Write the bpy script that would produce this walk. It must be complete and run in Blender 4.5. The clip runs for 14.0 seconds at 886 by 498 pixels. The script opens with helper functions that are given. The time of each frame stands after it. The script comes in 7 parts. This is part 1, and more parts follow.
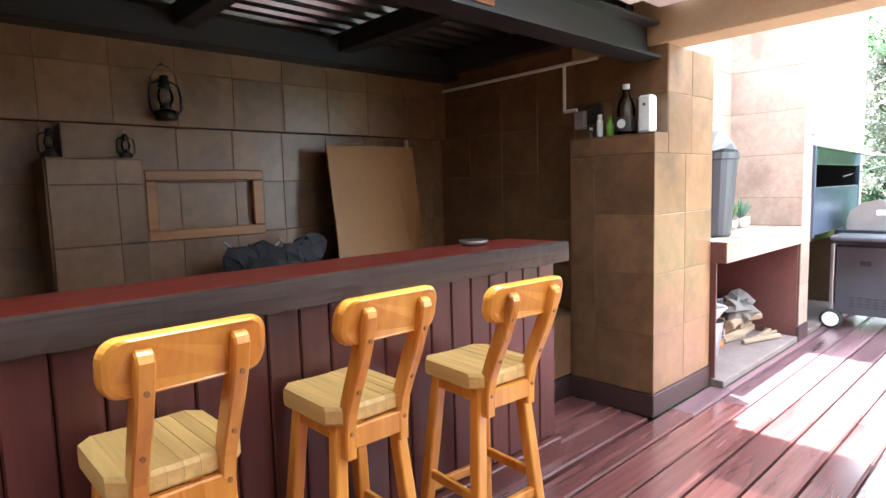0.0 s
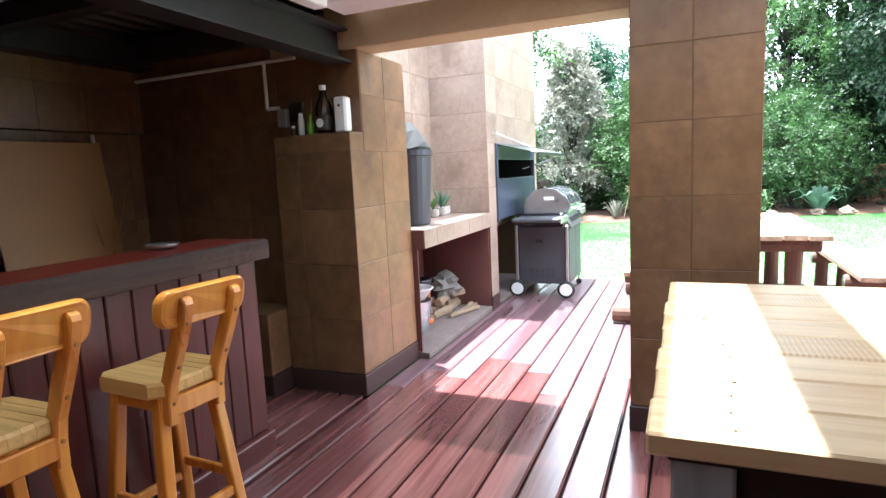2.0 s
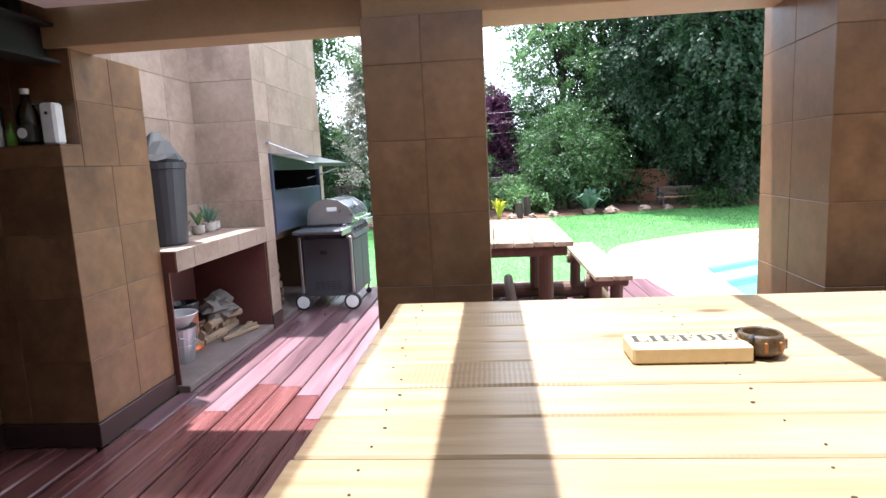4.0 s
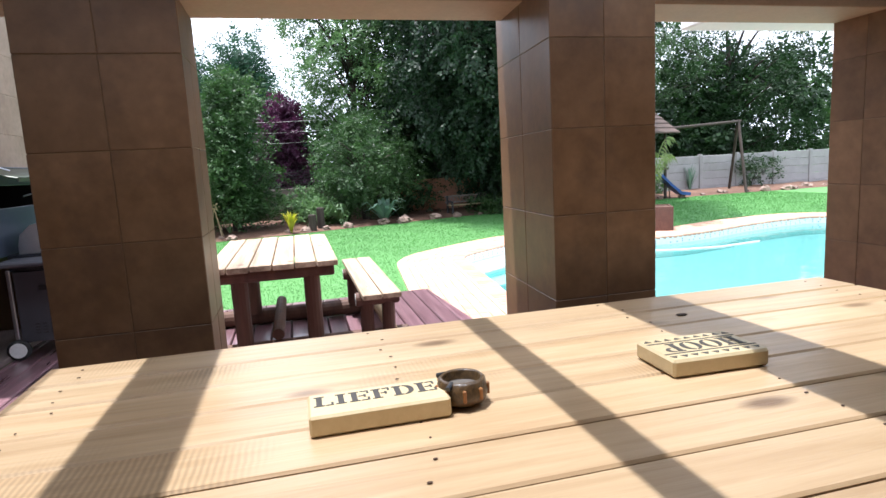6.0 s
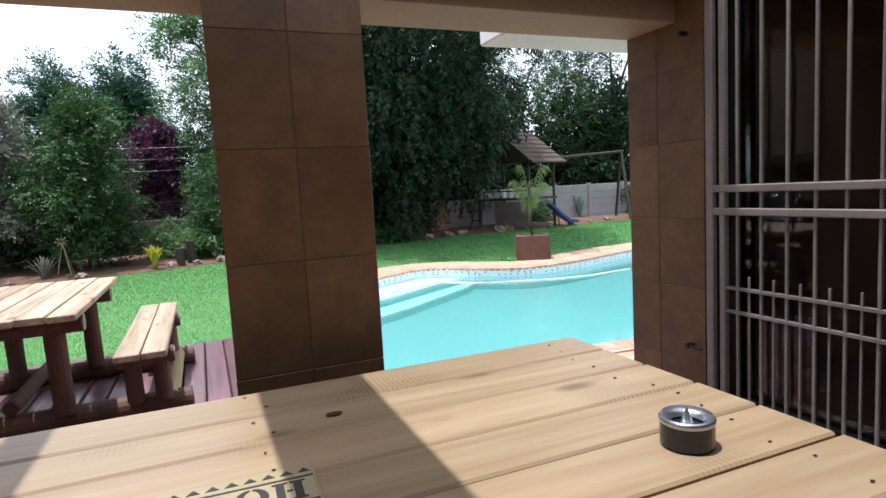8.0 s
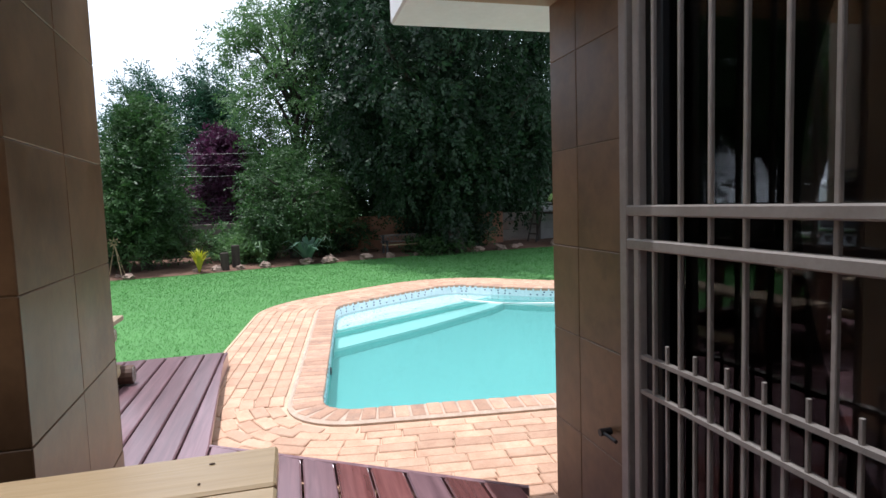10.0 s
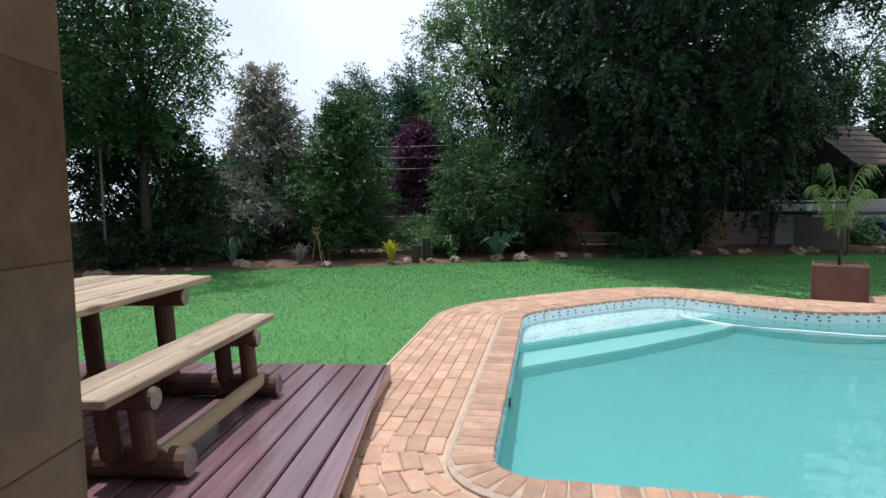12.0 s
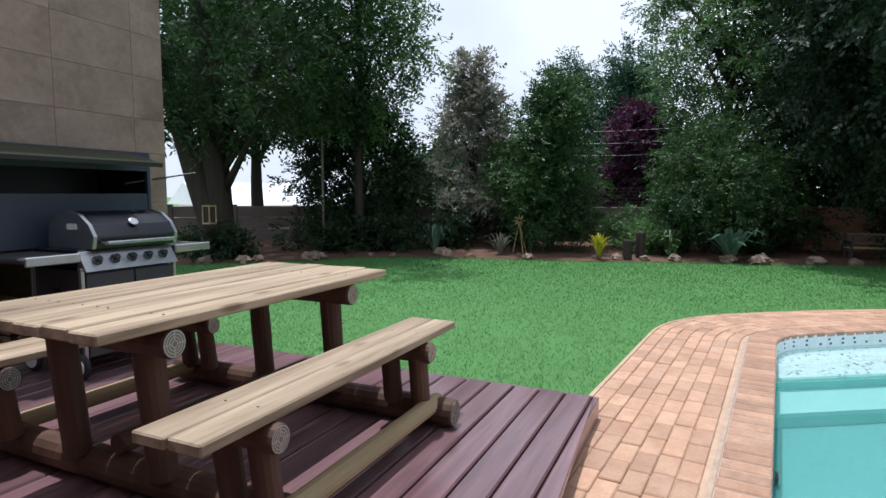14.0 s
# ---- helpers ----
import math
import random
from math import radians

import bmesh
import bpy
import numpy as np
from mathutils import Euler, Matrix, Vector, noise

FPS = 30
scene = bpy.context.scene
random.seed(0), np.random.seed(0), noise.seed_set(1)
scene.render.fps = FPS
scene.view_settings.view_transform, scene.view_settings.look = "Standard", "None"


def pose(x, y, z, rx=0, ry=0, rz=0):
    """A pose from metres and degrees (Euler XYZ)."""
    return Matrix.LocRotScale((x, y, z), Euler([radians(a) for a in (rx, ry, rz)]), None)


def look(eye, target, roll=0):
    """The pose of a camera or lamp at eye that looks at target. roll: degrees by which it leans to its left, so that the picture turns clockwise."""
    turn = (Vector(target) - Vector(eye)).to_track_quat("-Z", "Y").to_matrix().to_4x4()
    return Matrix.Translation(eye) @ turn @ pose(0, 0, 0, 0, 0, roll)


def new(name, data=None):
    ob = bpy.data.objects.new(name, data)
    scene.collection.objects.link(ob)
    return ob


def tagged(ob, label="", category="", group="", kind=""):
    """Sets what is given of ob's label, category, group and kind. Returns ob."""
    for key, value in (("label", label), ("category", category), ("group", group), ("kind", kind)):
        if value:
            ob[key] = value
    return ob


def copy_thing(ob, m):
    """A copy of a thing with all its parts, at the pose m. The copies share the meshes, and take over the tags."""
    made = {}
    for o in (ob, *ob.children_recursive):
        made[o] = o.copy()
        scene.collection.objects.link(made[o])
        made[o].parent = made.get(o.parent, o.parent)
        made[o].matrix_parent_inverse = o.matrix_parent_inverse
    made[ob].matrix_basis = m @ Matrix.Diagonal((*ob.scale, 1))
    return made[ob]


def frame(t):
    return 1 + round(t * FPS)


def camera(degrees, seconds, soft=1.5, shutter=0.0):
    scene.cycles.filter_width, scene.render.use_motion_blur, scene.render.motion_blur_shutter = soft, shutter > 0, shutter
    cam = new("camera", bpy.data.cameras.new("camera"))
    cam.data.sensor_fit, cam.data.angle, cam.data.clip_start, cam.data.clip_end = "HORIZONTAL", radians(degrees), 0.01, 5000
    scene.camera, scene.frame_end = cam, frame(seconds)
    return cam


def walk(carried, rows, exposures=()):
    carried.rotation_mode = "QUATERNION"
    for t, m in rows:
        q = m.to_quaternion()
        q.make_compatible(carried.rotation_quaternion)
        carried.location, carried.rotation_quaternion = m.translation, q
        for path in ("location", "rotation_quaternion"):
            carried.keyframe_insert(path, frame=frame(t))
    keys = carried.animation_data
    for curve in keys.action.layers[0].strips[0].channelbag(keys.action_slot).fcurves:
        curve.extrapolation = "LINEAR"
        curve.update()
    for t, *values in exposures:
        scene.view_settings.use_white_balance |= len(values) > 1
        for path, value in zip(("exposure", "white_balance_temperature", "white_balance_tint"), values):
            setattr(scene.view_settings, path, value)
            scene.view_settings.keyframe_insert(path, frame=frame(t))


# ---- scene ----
cam = camera(74.9, 14.0)
METRES, EYE, TILT, LEAN, TURN = 8.0, 1.5, 0.0, 0.0, -41.8
PATH = [
    (0, (0.791, -0.561, 1.272), (2.14, 0.901, 1.067), -1.7),
    (0.5, (0.798, -0.607, 1.263), (2.294, 0.701, 1.041), -1.9),
    (1, (0.826, -0.677, 1.264), (2.459, 0.451, 1.02), -2.3),
    (1.5, (0.833, -0.746, 1.279), (2.572, 0.207, 1.02), -2.4),
    (2, (0.846, -0.812, 1.288), (2.671, -0.039, 1.025), -2.7),
    (2.5, (0.873, -0.878, 1.303), (2.756, -0.259, 1.039), -2.9),
    (2.7, (0.89, -0.924, 1.316), (2.789, -0.356, 1.047), -2.8),
    (4.8, (1.126, -1.201, 1.347), (3.102, -1.331, 1.067), -3.1),
    (5, (1.15, -1.222, 1.347), (3.119, -1.434, 1.069), -3.2),
    (5.5, (1.23, -1.323, 1.347), (3.177, -1.687, 1.072), -3.6),
    (6, (1.33, -1.463, 1.349), (3.251, -1.94, 1.065), -3.1),
    (6.5, (1.392, -1.628, 1.342), (3.285, -2.212, 1.069), -3.4),
    (7, (1.479, -1.826, 1.345), (3.345, -2.495, 1.081), -3.6),
    (7.5, (1.563, -2.075, 1.32), (3.407, -2.814, 1.086), -3.3),
    (8, (1.634, -2.371, 1.322), (3.472, -3.132, 1.117), -3.2),
    (8.2, (1.665, -2.497, 1.325), (3.507, -3.254, 1.135), -3.2),
    (9.0, (1.7, -2.93, 1.315), (3.5750, -3.5900, 1.1370), -2.8),
    (9.6, (1.76, -3.3, 1.305), (3.6650, -3.8800, 1.1370), -2.3),
    (9.95, (1.93, -3.44, 1.3), (3.8550, -3.9550, 1.1400), -2.0),
    (10.3, (2.203, -3.435, 1.298), (4.147, -3.875, 1.142), -1.8),
    (10.5, (2.266, -3.477, 1.266), (4.226, -3.844, 1.114), -2.2),
    (11, (2.555, -3.562, 1.277), (4.54, -3.749, 1.122), -1.1),
    (11.5, (2.9, -3.593, 1.257), (4.894, -3.6, 1.099), -0.7),
    (12, (3.207, -3.581, 1.225), (5.195, -3.424, 1.071), -0.8),
    (12.5, (3.476, -3.55, 1.226), (5.443, -3.23, 1.062), -0.5),
    (13, (3.723, -3.497, 1.211), (5.663, -3.044, 1.038), -0.2),
    (13.5, (3.944, -3.438, 1.206), (5.836, -2.813, 1.03), 0.0),
    (14, (4.127, -3.363, 1.184), (5.939, -2.535, 1.002), 0.1),
]
EXPOSURES = [(0.0, 3.8, 5720, 8), (1.0, 3.28, 5720, 8), (2.5, 2.68, 5720, 10), (5.0, 1.4, 5820, 16), (6.5, 0.92, 5870, 16), (7.5, 0.52, 5870, 16),
             (8.2, 0.38, 5820, 16), (10.5, 0.12, 5820, 12), (11.0, 0.0, 5820, 12), (12.0, -0.32, 5820, 10), (14.0, -0.35, 5820, 12)]
walk(cam, [(t, look(eye, target, roll)) for t, eye, target, roll in PATH], EXPOSURES)

# ---- exposure over the walk, world and sun ----
SUN_SLOPE = (0.075, 0.15)          # metres that a shadow shifts for each metre of height
sun_dir = Vector((SUN_SLOPE[0], SUN_SLOPE[1], 1.0)).normalized()
world = bpy.data.worlds.new("sky_world")
scene.world = world
world.use_nodes = True
wn = world.node_tree
wn.nodes.clear()
sky = wn.nodes.new("ShaderNodeTexSky")
sky.sky_type = "NISHITA"
sky.sun_disc = False
sky.sun_elevation = math.asin(sun_dir.z)
sky.sun_rotation = math.atan2(sun_dir.x, sun_dir.y)
sky.air_density, sky.dust_density, sky.ozone_density = 1.0, 3.0, 1.0
bg = wn.nodes.new("ShaderNodeBackground")
bg.inputs["Strength"].default_value = 0.115
# thin bright cloud over the whole sky
sky_tc = wn.nodes.new("ShaderNodeTexCoord")
sky_noise = wn.nodes.new("ShaderNodeTexNoise")
sky_noise.inputs["Scale"].default_value = 2.2
sky_noise.inputs["Detail"].default_value = 5.0
sky_ramp = wn.nodes.new("ShaderNodeMapRange")
sky_ramp.inputs["From Min"].default_value, sky_ramp.inputs["From Max"].default_value = 0.35, 0.62
sky_ramp.inputs["To Min"].default_value, sky_ramp.inputs["To Max"].default_value = 0.72, 1.0
sky_mix = wn.nodes.new("ShaderNodeMix")
sky_mix.data_type = "RGBA"
sky_mix.inputs["B"].default_value = (11.0, 11.5, 12.0, 1)
wout = wn.nodes.new("ShaderNodeOutputWorld")
wn.links.new(sky_tc.outputs["Generated"], sky_noise.inputs["Vector"])
wn.links.new(sky_noise.outputs["Fac"], sky_ramp.inputs["Value"])
wn.links.new(sky_ramp.outputs["Result"], sky_mix.inputs["Factor"])
wn.links.new(sky.outputs["Color"], sky_mix.inputs["A"])
wn.links.new(sky_mix.outputs["Result"], bg.inputs["Color"])
wn.links.new(bg.outputs["Background"], wout.inputs["Surface"])
sun = new("sun", bpy.data.lights.new("sun", "SUN"))
sun.data.energy, sun.data.angle, sun.data.color = 5.0, radians(0.6), (1.0, 0.955, 0.89)
sun.matrix_basis = look(sun_dir * 40, (0, 0, 0))


# ---- materials ----
class Nodes:
    """A small wrapper round one node tree."""

    def __init__(self, name):
        self.mat = bpy.data.materials.new(name)
        self.mat.use_nodes = True
        self.tree = self.mat.node_tree
        self.tree.nodes.clear()
        self.out = self.add("ShaderNodeOutputMaterial")

    def add(self, kind, **values):
        node = self.tree.nodes.new(kind)
        for key, value in values.items():
            setattr(node, key, value)
        return node

    def put(self, node, **values):
        for key, value in values.items():
            node.inputs[key.replace("_", " ")].default_value = value
        return node

    def link(self, a, b):
        self.tree.links.new(a, b)


def coords(n, stretch=(1, 1, 1), local=False):
    """World or object coordinates, stretched, shifted for each object by its random number."""
    if local:
        src = n.add("ShaderNodeTexCoord").outputs["Object"]
    else:
        src = n.add("ShaderNodeNewGeometry").outputs["Position"]
    info = n.add("ShaderNodeObjectInfo")
    mul = n.add("ShaderNodeMath", operation="MULTIPLY")
    mul.inputs[1].default_value = 37.0
    n.link(info.outputs["Random"], mul.inputs[0])
    add = n.add("ShaderNodeVectorMath", operation="ADD")
    n.link(src, add.inputs[0])
    n.link(mul.outputs[0], add.inputs[1])
    scale = n.add("ShaderNodeVectorMath", operation="MULTIPLY")
    scale.inputs[1].default_value = stretch
    n.link(add.outputs[0], scale.inputs[0])
    return scale.outputs[0], info.outputs["Random"]


def surface(name, dark, light, rough=0.6, scale=6.0, fine=40.0, stretch=(1, 1, 1), bump=0.15, vary=0.12, metal=0.0, spec=0.5, local=False,
            island=False, coat=0.0, rough_vary=0.15, stains=None, stain_scale=1.2):
    """A surface with two scales of mottling between two colours, per-piece variation, uneven gloss and fine relief."""
    n = Nodes(name)
    vec, rand = coords(n, stretch, local)
    big = n.put(n.add("ShaderNodeTexNoise"), Scale=scale, Detail=4.0, Roughness=0.6)
    small = n.put(n.add("ShaderNodeTexNoise"), Scale=fine, Detail=6.0, Roughness=0.65)
    n.link(vec, big.inputs["Vector"]), n.link(vec, small.inputs["Vector"])
    blend = n.add("ShaderNodeMix", data_type="FLOAT")
    blend.inputs["Factor"].default_value = 0.42
    n.link(big.outputs["Fac"], blend.inputs["A"]), n.link(small.outputs["Fac"], blend.inputs["B"])
    spread = n.put(n.add("ShaderNodeMapRange"), From_Min=0.34, From_Max=0.66)
    n.link(blend.outputs["Result"], spread.inputs["Value"])
    col = n.add("ShaderNodeMix", data_type="RGBA")
    col.inputs["A"].default_value, col.inputs["B"].default_value = (*dark, 1), (*light, 1)
    n.link(spread.outputs["Result"], col.inputs["Factor"])
    colour = col.outputs["Result"]
    if stains:
        st = n.put(n.add("ShaderNodeTexNoise"), Scale=stain_scale, Detail=5.0, Roughness=0.7)
        n.link(vec, st.inputs["Vector"])
        sr = n.put(n.add("ShaderNodeMapRange"), From_Min=0.52, From_Max=0.68)
        sr.inputs["To Max"].default_value = 0.75
        n.link(st.outputs["Fac"], sr.inputs["Value"])
        sm = n.add("ShaderNodeMix", data_type="RGBA")
        sm.inputs["B"].default_value = (*stains, 1)
        n.link(sr.outputs["Result"], sm.inputs["Factor"]), n.link(colour, sm.inputs["A"])
        colour = sm.outputs["Result"]
    tone = n.put(n.add("ShaderNodeMapRange"), To_Min=1 - vary, To_Max=1 + vary)
    src = n.add("ShaderNodeNewGeometry").outputs["Random Per Island"] if island else rand
    n.link(src, tone.inputs["Value"])
    hsv = n.add("ShaderNodeHueSaturation")
    n.link(tone.outputs["Result"], hsv.inputs["Value"]), n.link(colour, hsv.inputs["Color"])
    bsdf = n.put(n.add("ShaderNodeBsdfPrincipled"), Metallic=metal)
    bsdf.inputs["Specular IOR Level"].default_value = spec
    bsdf.inputs["Coat Weight"].default_value = coat
    bsdf.inputs["Coat Roughness"].default_value = 0.12
    n.link(hsv.outputs["Color"], bsdf.inputs["Base Color"])
    gloss = n.put(n.add("ShaderNodeMapRange"), To_Min=max(0.02, rough - rough_vary), To_Max=min(1.0, rough + rough_vary))
    n.link(big.outputs["Fac"], gloss.inputs["Value"]), n.link(gloss.outputs["Result"], bsdf.inputs["Roughness"])
    if bump:
        bp = n.put(n.add("ShaderNodeBump"), Strength=bump, Distance=0.01)
        n.link(small.outputs["Fac"], bp.inputs["Height"]), n.link(bp.outputs["Normal"], bsdf.inputs["Normal"])
    n.link(bsdf.outputs["BSDF"], n.out.inputs["Surface"])
    return n.mat


def wood(name, dark, light, along="x", rough=0.5, grain=26.0, vary=0.12, knots=None, bump=0.2, local=False, coat=0.0, saw=0.0):
    """Sawn or planed wood with streaks along one axis, darker knots and fine pores."""
    n = Nodes(name)
    stretch = {"x": (0.06, 1, 1), "y": (1, 0.06, 1), "z": (1, 1, 0.06)}[along]
    vec, rand = coords(n, stretch, local)
    streak = n.put(n.add("ShaderNodeTexNoise"), Scale=grain, Detail=5.0, Roughness=0.6, Distortion=0.6)
    wide = n.put(n.add("ShaderNodeTexNoise"), Scale=grain * 0.22, Detail=3.0, Roughness=0.5, Distortion=1.2)
    n.link(vec, streak.inputs["Vector"]), n.link(vec, wide.inputs["Vector"])
    blend = n.add("ShaderNodeMix", data_type="FLOAT")
    blend.inputs["Factor"].default_value = 0.5
    n.link(streak.outputs["Fac"], blend.inputs["A"]), n.link(wide.outputs["Fac"], blend.inputs["B"])
    spread = n.put(n.add("ShaderNodeMapRange"), From_Min=0.36, From_Max=0.62)
    n.link(blend.outputs["Result"], spread.inputs["Value"])
    col = n.add("ShaderNodeMix", data_type="RGBA")
    col.inputs["A"].default_value, col.inputs["B"].default_value = (*dark, 1), (*light, 1)
    n.link(spread.outputs["Result"], col.inputs["Factor"])
    colour = col.outputs["Result"]
    if knots:
        kst = {"x": (0.4, 1, 1), "y": (1, 0.4, 1), "z": (1, 1, 0.4)}[along]
        kvec, _ = coords(n, kst, local)
        vor = n.put(n.add("ShaderNodeTexVoronoi"), Scale=5.5)
        n.link(kvec, vor.inputs["Vector"])
        kr = n.put(n.add("ShaderNodeMapRange"), From_Min=0.07, From_Max=0.17)
        kr.inputs["To Min"].default_value, kr.inputs["To Max"].default_value = 0.8, 0.0
        n.link(vor.outputs["Distance"], kr.inputs["Value"])
        km = n.add("ShaderNodeMix", data_type="RGBA")
        km.inputs["B"].default_value = (*knots, 1)
        n.link(kr.outputs["Result"], km.inputs["Factor"]), n.link(colour, km.inputs["A"])
        colour = km.outputs["Result"]
    height = streak.outputs["Fac"]
    if saw:
        wave = n.put(n.add("ShaderNodeTexWave"), Scale=26.0, Distortion=1.5, Detail=1.0)
        wave.bands_direction = {"x": "X", "y": "Y", "z": "Z"}[along]
        pos, _ = coords(n, (1, 1, 1), local)
        n.link(pos, wave.inputs["Vector"])
        patch = n.put(n.add("ShaderNodeTexNoise"), Scale=1.6, Detail=2.0)
        n.link(pos, patch.inputs["Vector"])
        pr = n.put(n.add("ShaderNodeMapRange"), From_Min=0.6, From_Max=0.68)
        n.link(patch.outputs["Fac"], pr.inputs["Value"])
        mul = n.add("ShaderNodeMath", operation="MULTIPLY")
        n.link(wave.outputs["Fac"], mul.inputs[0]), n.link(pr.outputs["Result"], mul.inputs[1])
        mul2 = n.add("ShaderNodeMath", operation="MULTIPLY")
        mul2.inputs[1].default_value = saw
        n.link(mul.outputs[0], mul2.inputs[0])
        sm = n.add("ShaderNodeMix", data_type="RGBA")
        sm.inputs["B"].default_value = (*[c * 0.55 for c in dark], 1)
        n.link(mul2.outputs[0], sm.inputs["Factor"]), n.link(colour, sm.inputs["A"])
        colour = sm.outputs["Result"]
    tone = n.put(n.add("ShaderNodeMapRange"), To_Min=1 - vary, To_Max=1 + vary)
    n.link(rand, tone.inputs["Value"])
    hsv = n.add("ShaderNodeHueSaturation")
    n.link(tone.outputs["Result"], hsv.inputs["Value"]), n.link(colour, hsv.inputs["Color"])
    bsdf = n.add("ShaderNodeBsdfPrincipled")
    bsdf.inputs["Coat Weight"].default_value = coat
    bsdf.inputs["Coat Roughness"].default_value = 0.15
    n.link(hsv.outputs["Color"], bsdf.inputs["Base Color"])
    gl = n.put(n.add("ShaderNodeMapRange"), To_Min=max(0.05, rough - 0.15), To_Max=min(1, rough + 0.15))
    n.link(wide.outputs["Fac"], gl.inputs["Value"]), n.link(gl.outputs["Result"], bsdf.inputs["Roughness"])
    bp = n.put(n.add("ShaderNodeBump"), Strength=bump, Distance=0.006)
    n.link(height, bp.inputs["Height"]), n.link(bp.outputs["Normal"], bsdf.inputs["Normal"])
    n.link(bsdf.outputs["BSDF"], n.out.inputs["Surface"])
    return n.mat


def plain(name, colour, rough=0.5, metal=0.0, vary=0.08, bump=0.04, coat=0.0):
    return surface(name, [c * 0.88 for c in colour], [min(1, c * 1.1) for c in colour], rough, 9.0, 90.0, bump=bump, vary=vary, metal=metal, coat=coat, rough_vary=0.08)


def leaf_material(name, dark, light, gloss=0.5):
    n = Nodes(name)
    rnd = n.add("ShaderNodeNewGeometry").outputs["Random Per Island"]
    col = n.add("ShaderNodeMix", data_type="RGBA")
    col.inputs["A"].default_value, col.inputs["B"].default_value = (*dark, 1), (*light, 1)
    where = n.add("ShaderNodeNewGeometry").outputs["Position"]
    patch = n.put(n.add("ShaderNodeTexNoise"), Scale=1.1, Detail=3.0, Roughness=0.6)
    n.link(where, patch.inputs["Vector"])
    spread = n.put(n.add("ShaderNodeMapRange"), From_Min=0.36, From_Max=0.64)
    n.link(patch.outputs["Fac"], spread.inputs["Value"])
    both = n.add("ShaderNodeMix", data_type="FLOAT")
    both.inputs["Factor"].default_value = 0.5
    n.link(rnd, both.inputs["A"]), n.link(spread.outputs["Result"], both.inputs["B"])
    n.link(both.outputs["Result"], col.inputs["Factor"])
    bsdf = n.put(n.add("ShaderNodeBsdfPrincipled"), Roughness=gloss)
    bsdf.inputs["Specular IOR Level"].default_value = 0.3
    n.link(col.outputs["Result"], bsdf.inputs["Base Color"])
    tr = n.add("ShaderNodeBsdfTranslucent")
    hs = n.put(n.add("ShaderNodeHueSaturation"), Value=1.3, Saturation=1.1)
    n.link(col.outputs["Result"], hs.inputs["Color"]), n.link(hs.outputs["Color"], tr.inputs["Color"])
    mix = n.add("ShaderNodeMixShader")
    mix.inputs[0].default_value = 0.3
    n.link(bsdf.outputs["BSDF"], mix.inputs[1]), n.link(tr.outputs["BSDF"], mix.inputs[2])
    n.link(mix.outputs[0], n.out.inputs["Surface"])
    return n.mat


def glass_material(name, tint, rough=0.02):
    n = Nodes(name)
    tr = n.add("ShaderNodeBsdfTransparent")
    tr.inputs["Color"].default_value = (*tint, 1)
    gl = n.put(n.add("ShaderNodeBsdfGlossy"), Roughness=rough)
    fr = n.put(n.add("ShaderNodeFresnel"), IOR=1.45)
    mix = n.add("ShaderNodeMixShader")
    n.link(fr.outputs[0], mix.inputs[0]), n.link(tr.outputs[0], mix.inputs[1]), n.link(gl.outputs[0], mix.inputs[2])
    n.link(mix.outputs[0], n.out.inputs["Surface"])
    return n.mat


def water_material():
    n = Nodes("pool_water")
    tr = n.add("ShaderNodeBsdfTransparent")
    tr.inputs["Color"].default_value = (0.9, 0.97, 0.97, 1)
    milk = n.put(n.add("ShaderNodeBsdfDiffuse"))
    milk.inputs["Color"].default_value = (0.22, 0.5, 0.47, 1)
    body = n.add("ShaderNodeMixShader")
    body.inputs[0].default_value = 0.25
    n.link(tr.outputs[0], body.inputs[1]), n.link(milk.outputs[0], body.inputs[2])
    gl = n.put(n.add("ShaderNodeBsdfGlossy"), Roughness=0.03)
    fr = n.put(n.add("ShaderNodeFresnel"), IOR=1.33)
    pos = n.add("ShaderNodeNewGeometry").outputs["Position"]
    nz = n.put(n.add("ShaderNodeTexNoise"), Scale=2.4, Detail=3.0)
    n.link(pos, nz.inputs["Vector"])
    bp = n.put(n.add("ShaderNodeBump"), Strength=0.12, Distance=0.05)
    n.link(nz.outputs["Fac"], bp.inputs["Height"])
    n.link(bp.outputs["Normal"], gl.inputs["Normal"]), n.link(bp.outputs["Normal"], fr.inputs["Normal"])
    mix = n.add("ShaderNodeMixShader")
    n.link(fr.outputs[0], mix.inputs[0]), n.link(body.outputs[0], mix.inputs[1]), n.link(gl.outputs[0], mix.inputs[2])
    n.link(mix.outputs[0], n.out.inputs["Surface"])
    return n.mat


def sheet_material():
    """Translucent roof sheet: part of the sun comes straight through, part is scattered."""
    n = Nodes("roof_sheet")
    tr = n.add("ShaderNodeBsdfTransparent")
    tr.inputs["Color"].default_value = (0.76, 0.78, 0.79, 1)
    sc = n.add("ShaderNodeBsdfTranslucent")
    sc.inputs["Color"].default_value = (0.85, 0.87, 0.88, 1)
    mix = n.add("ShaderNodeMixShader")
    mix.inputs[0].default_value = 0.05
    n.link(tr.outputs[0], mix.inputs[1]), n.link(sc.outputs[0], mix.inputs[2])
    n.link(mix.outputs[0], n.out.inputs["Surface"])
    return n.mat


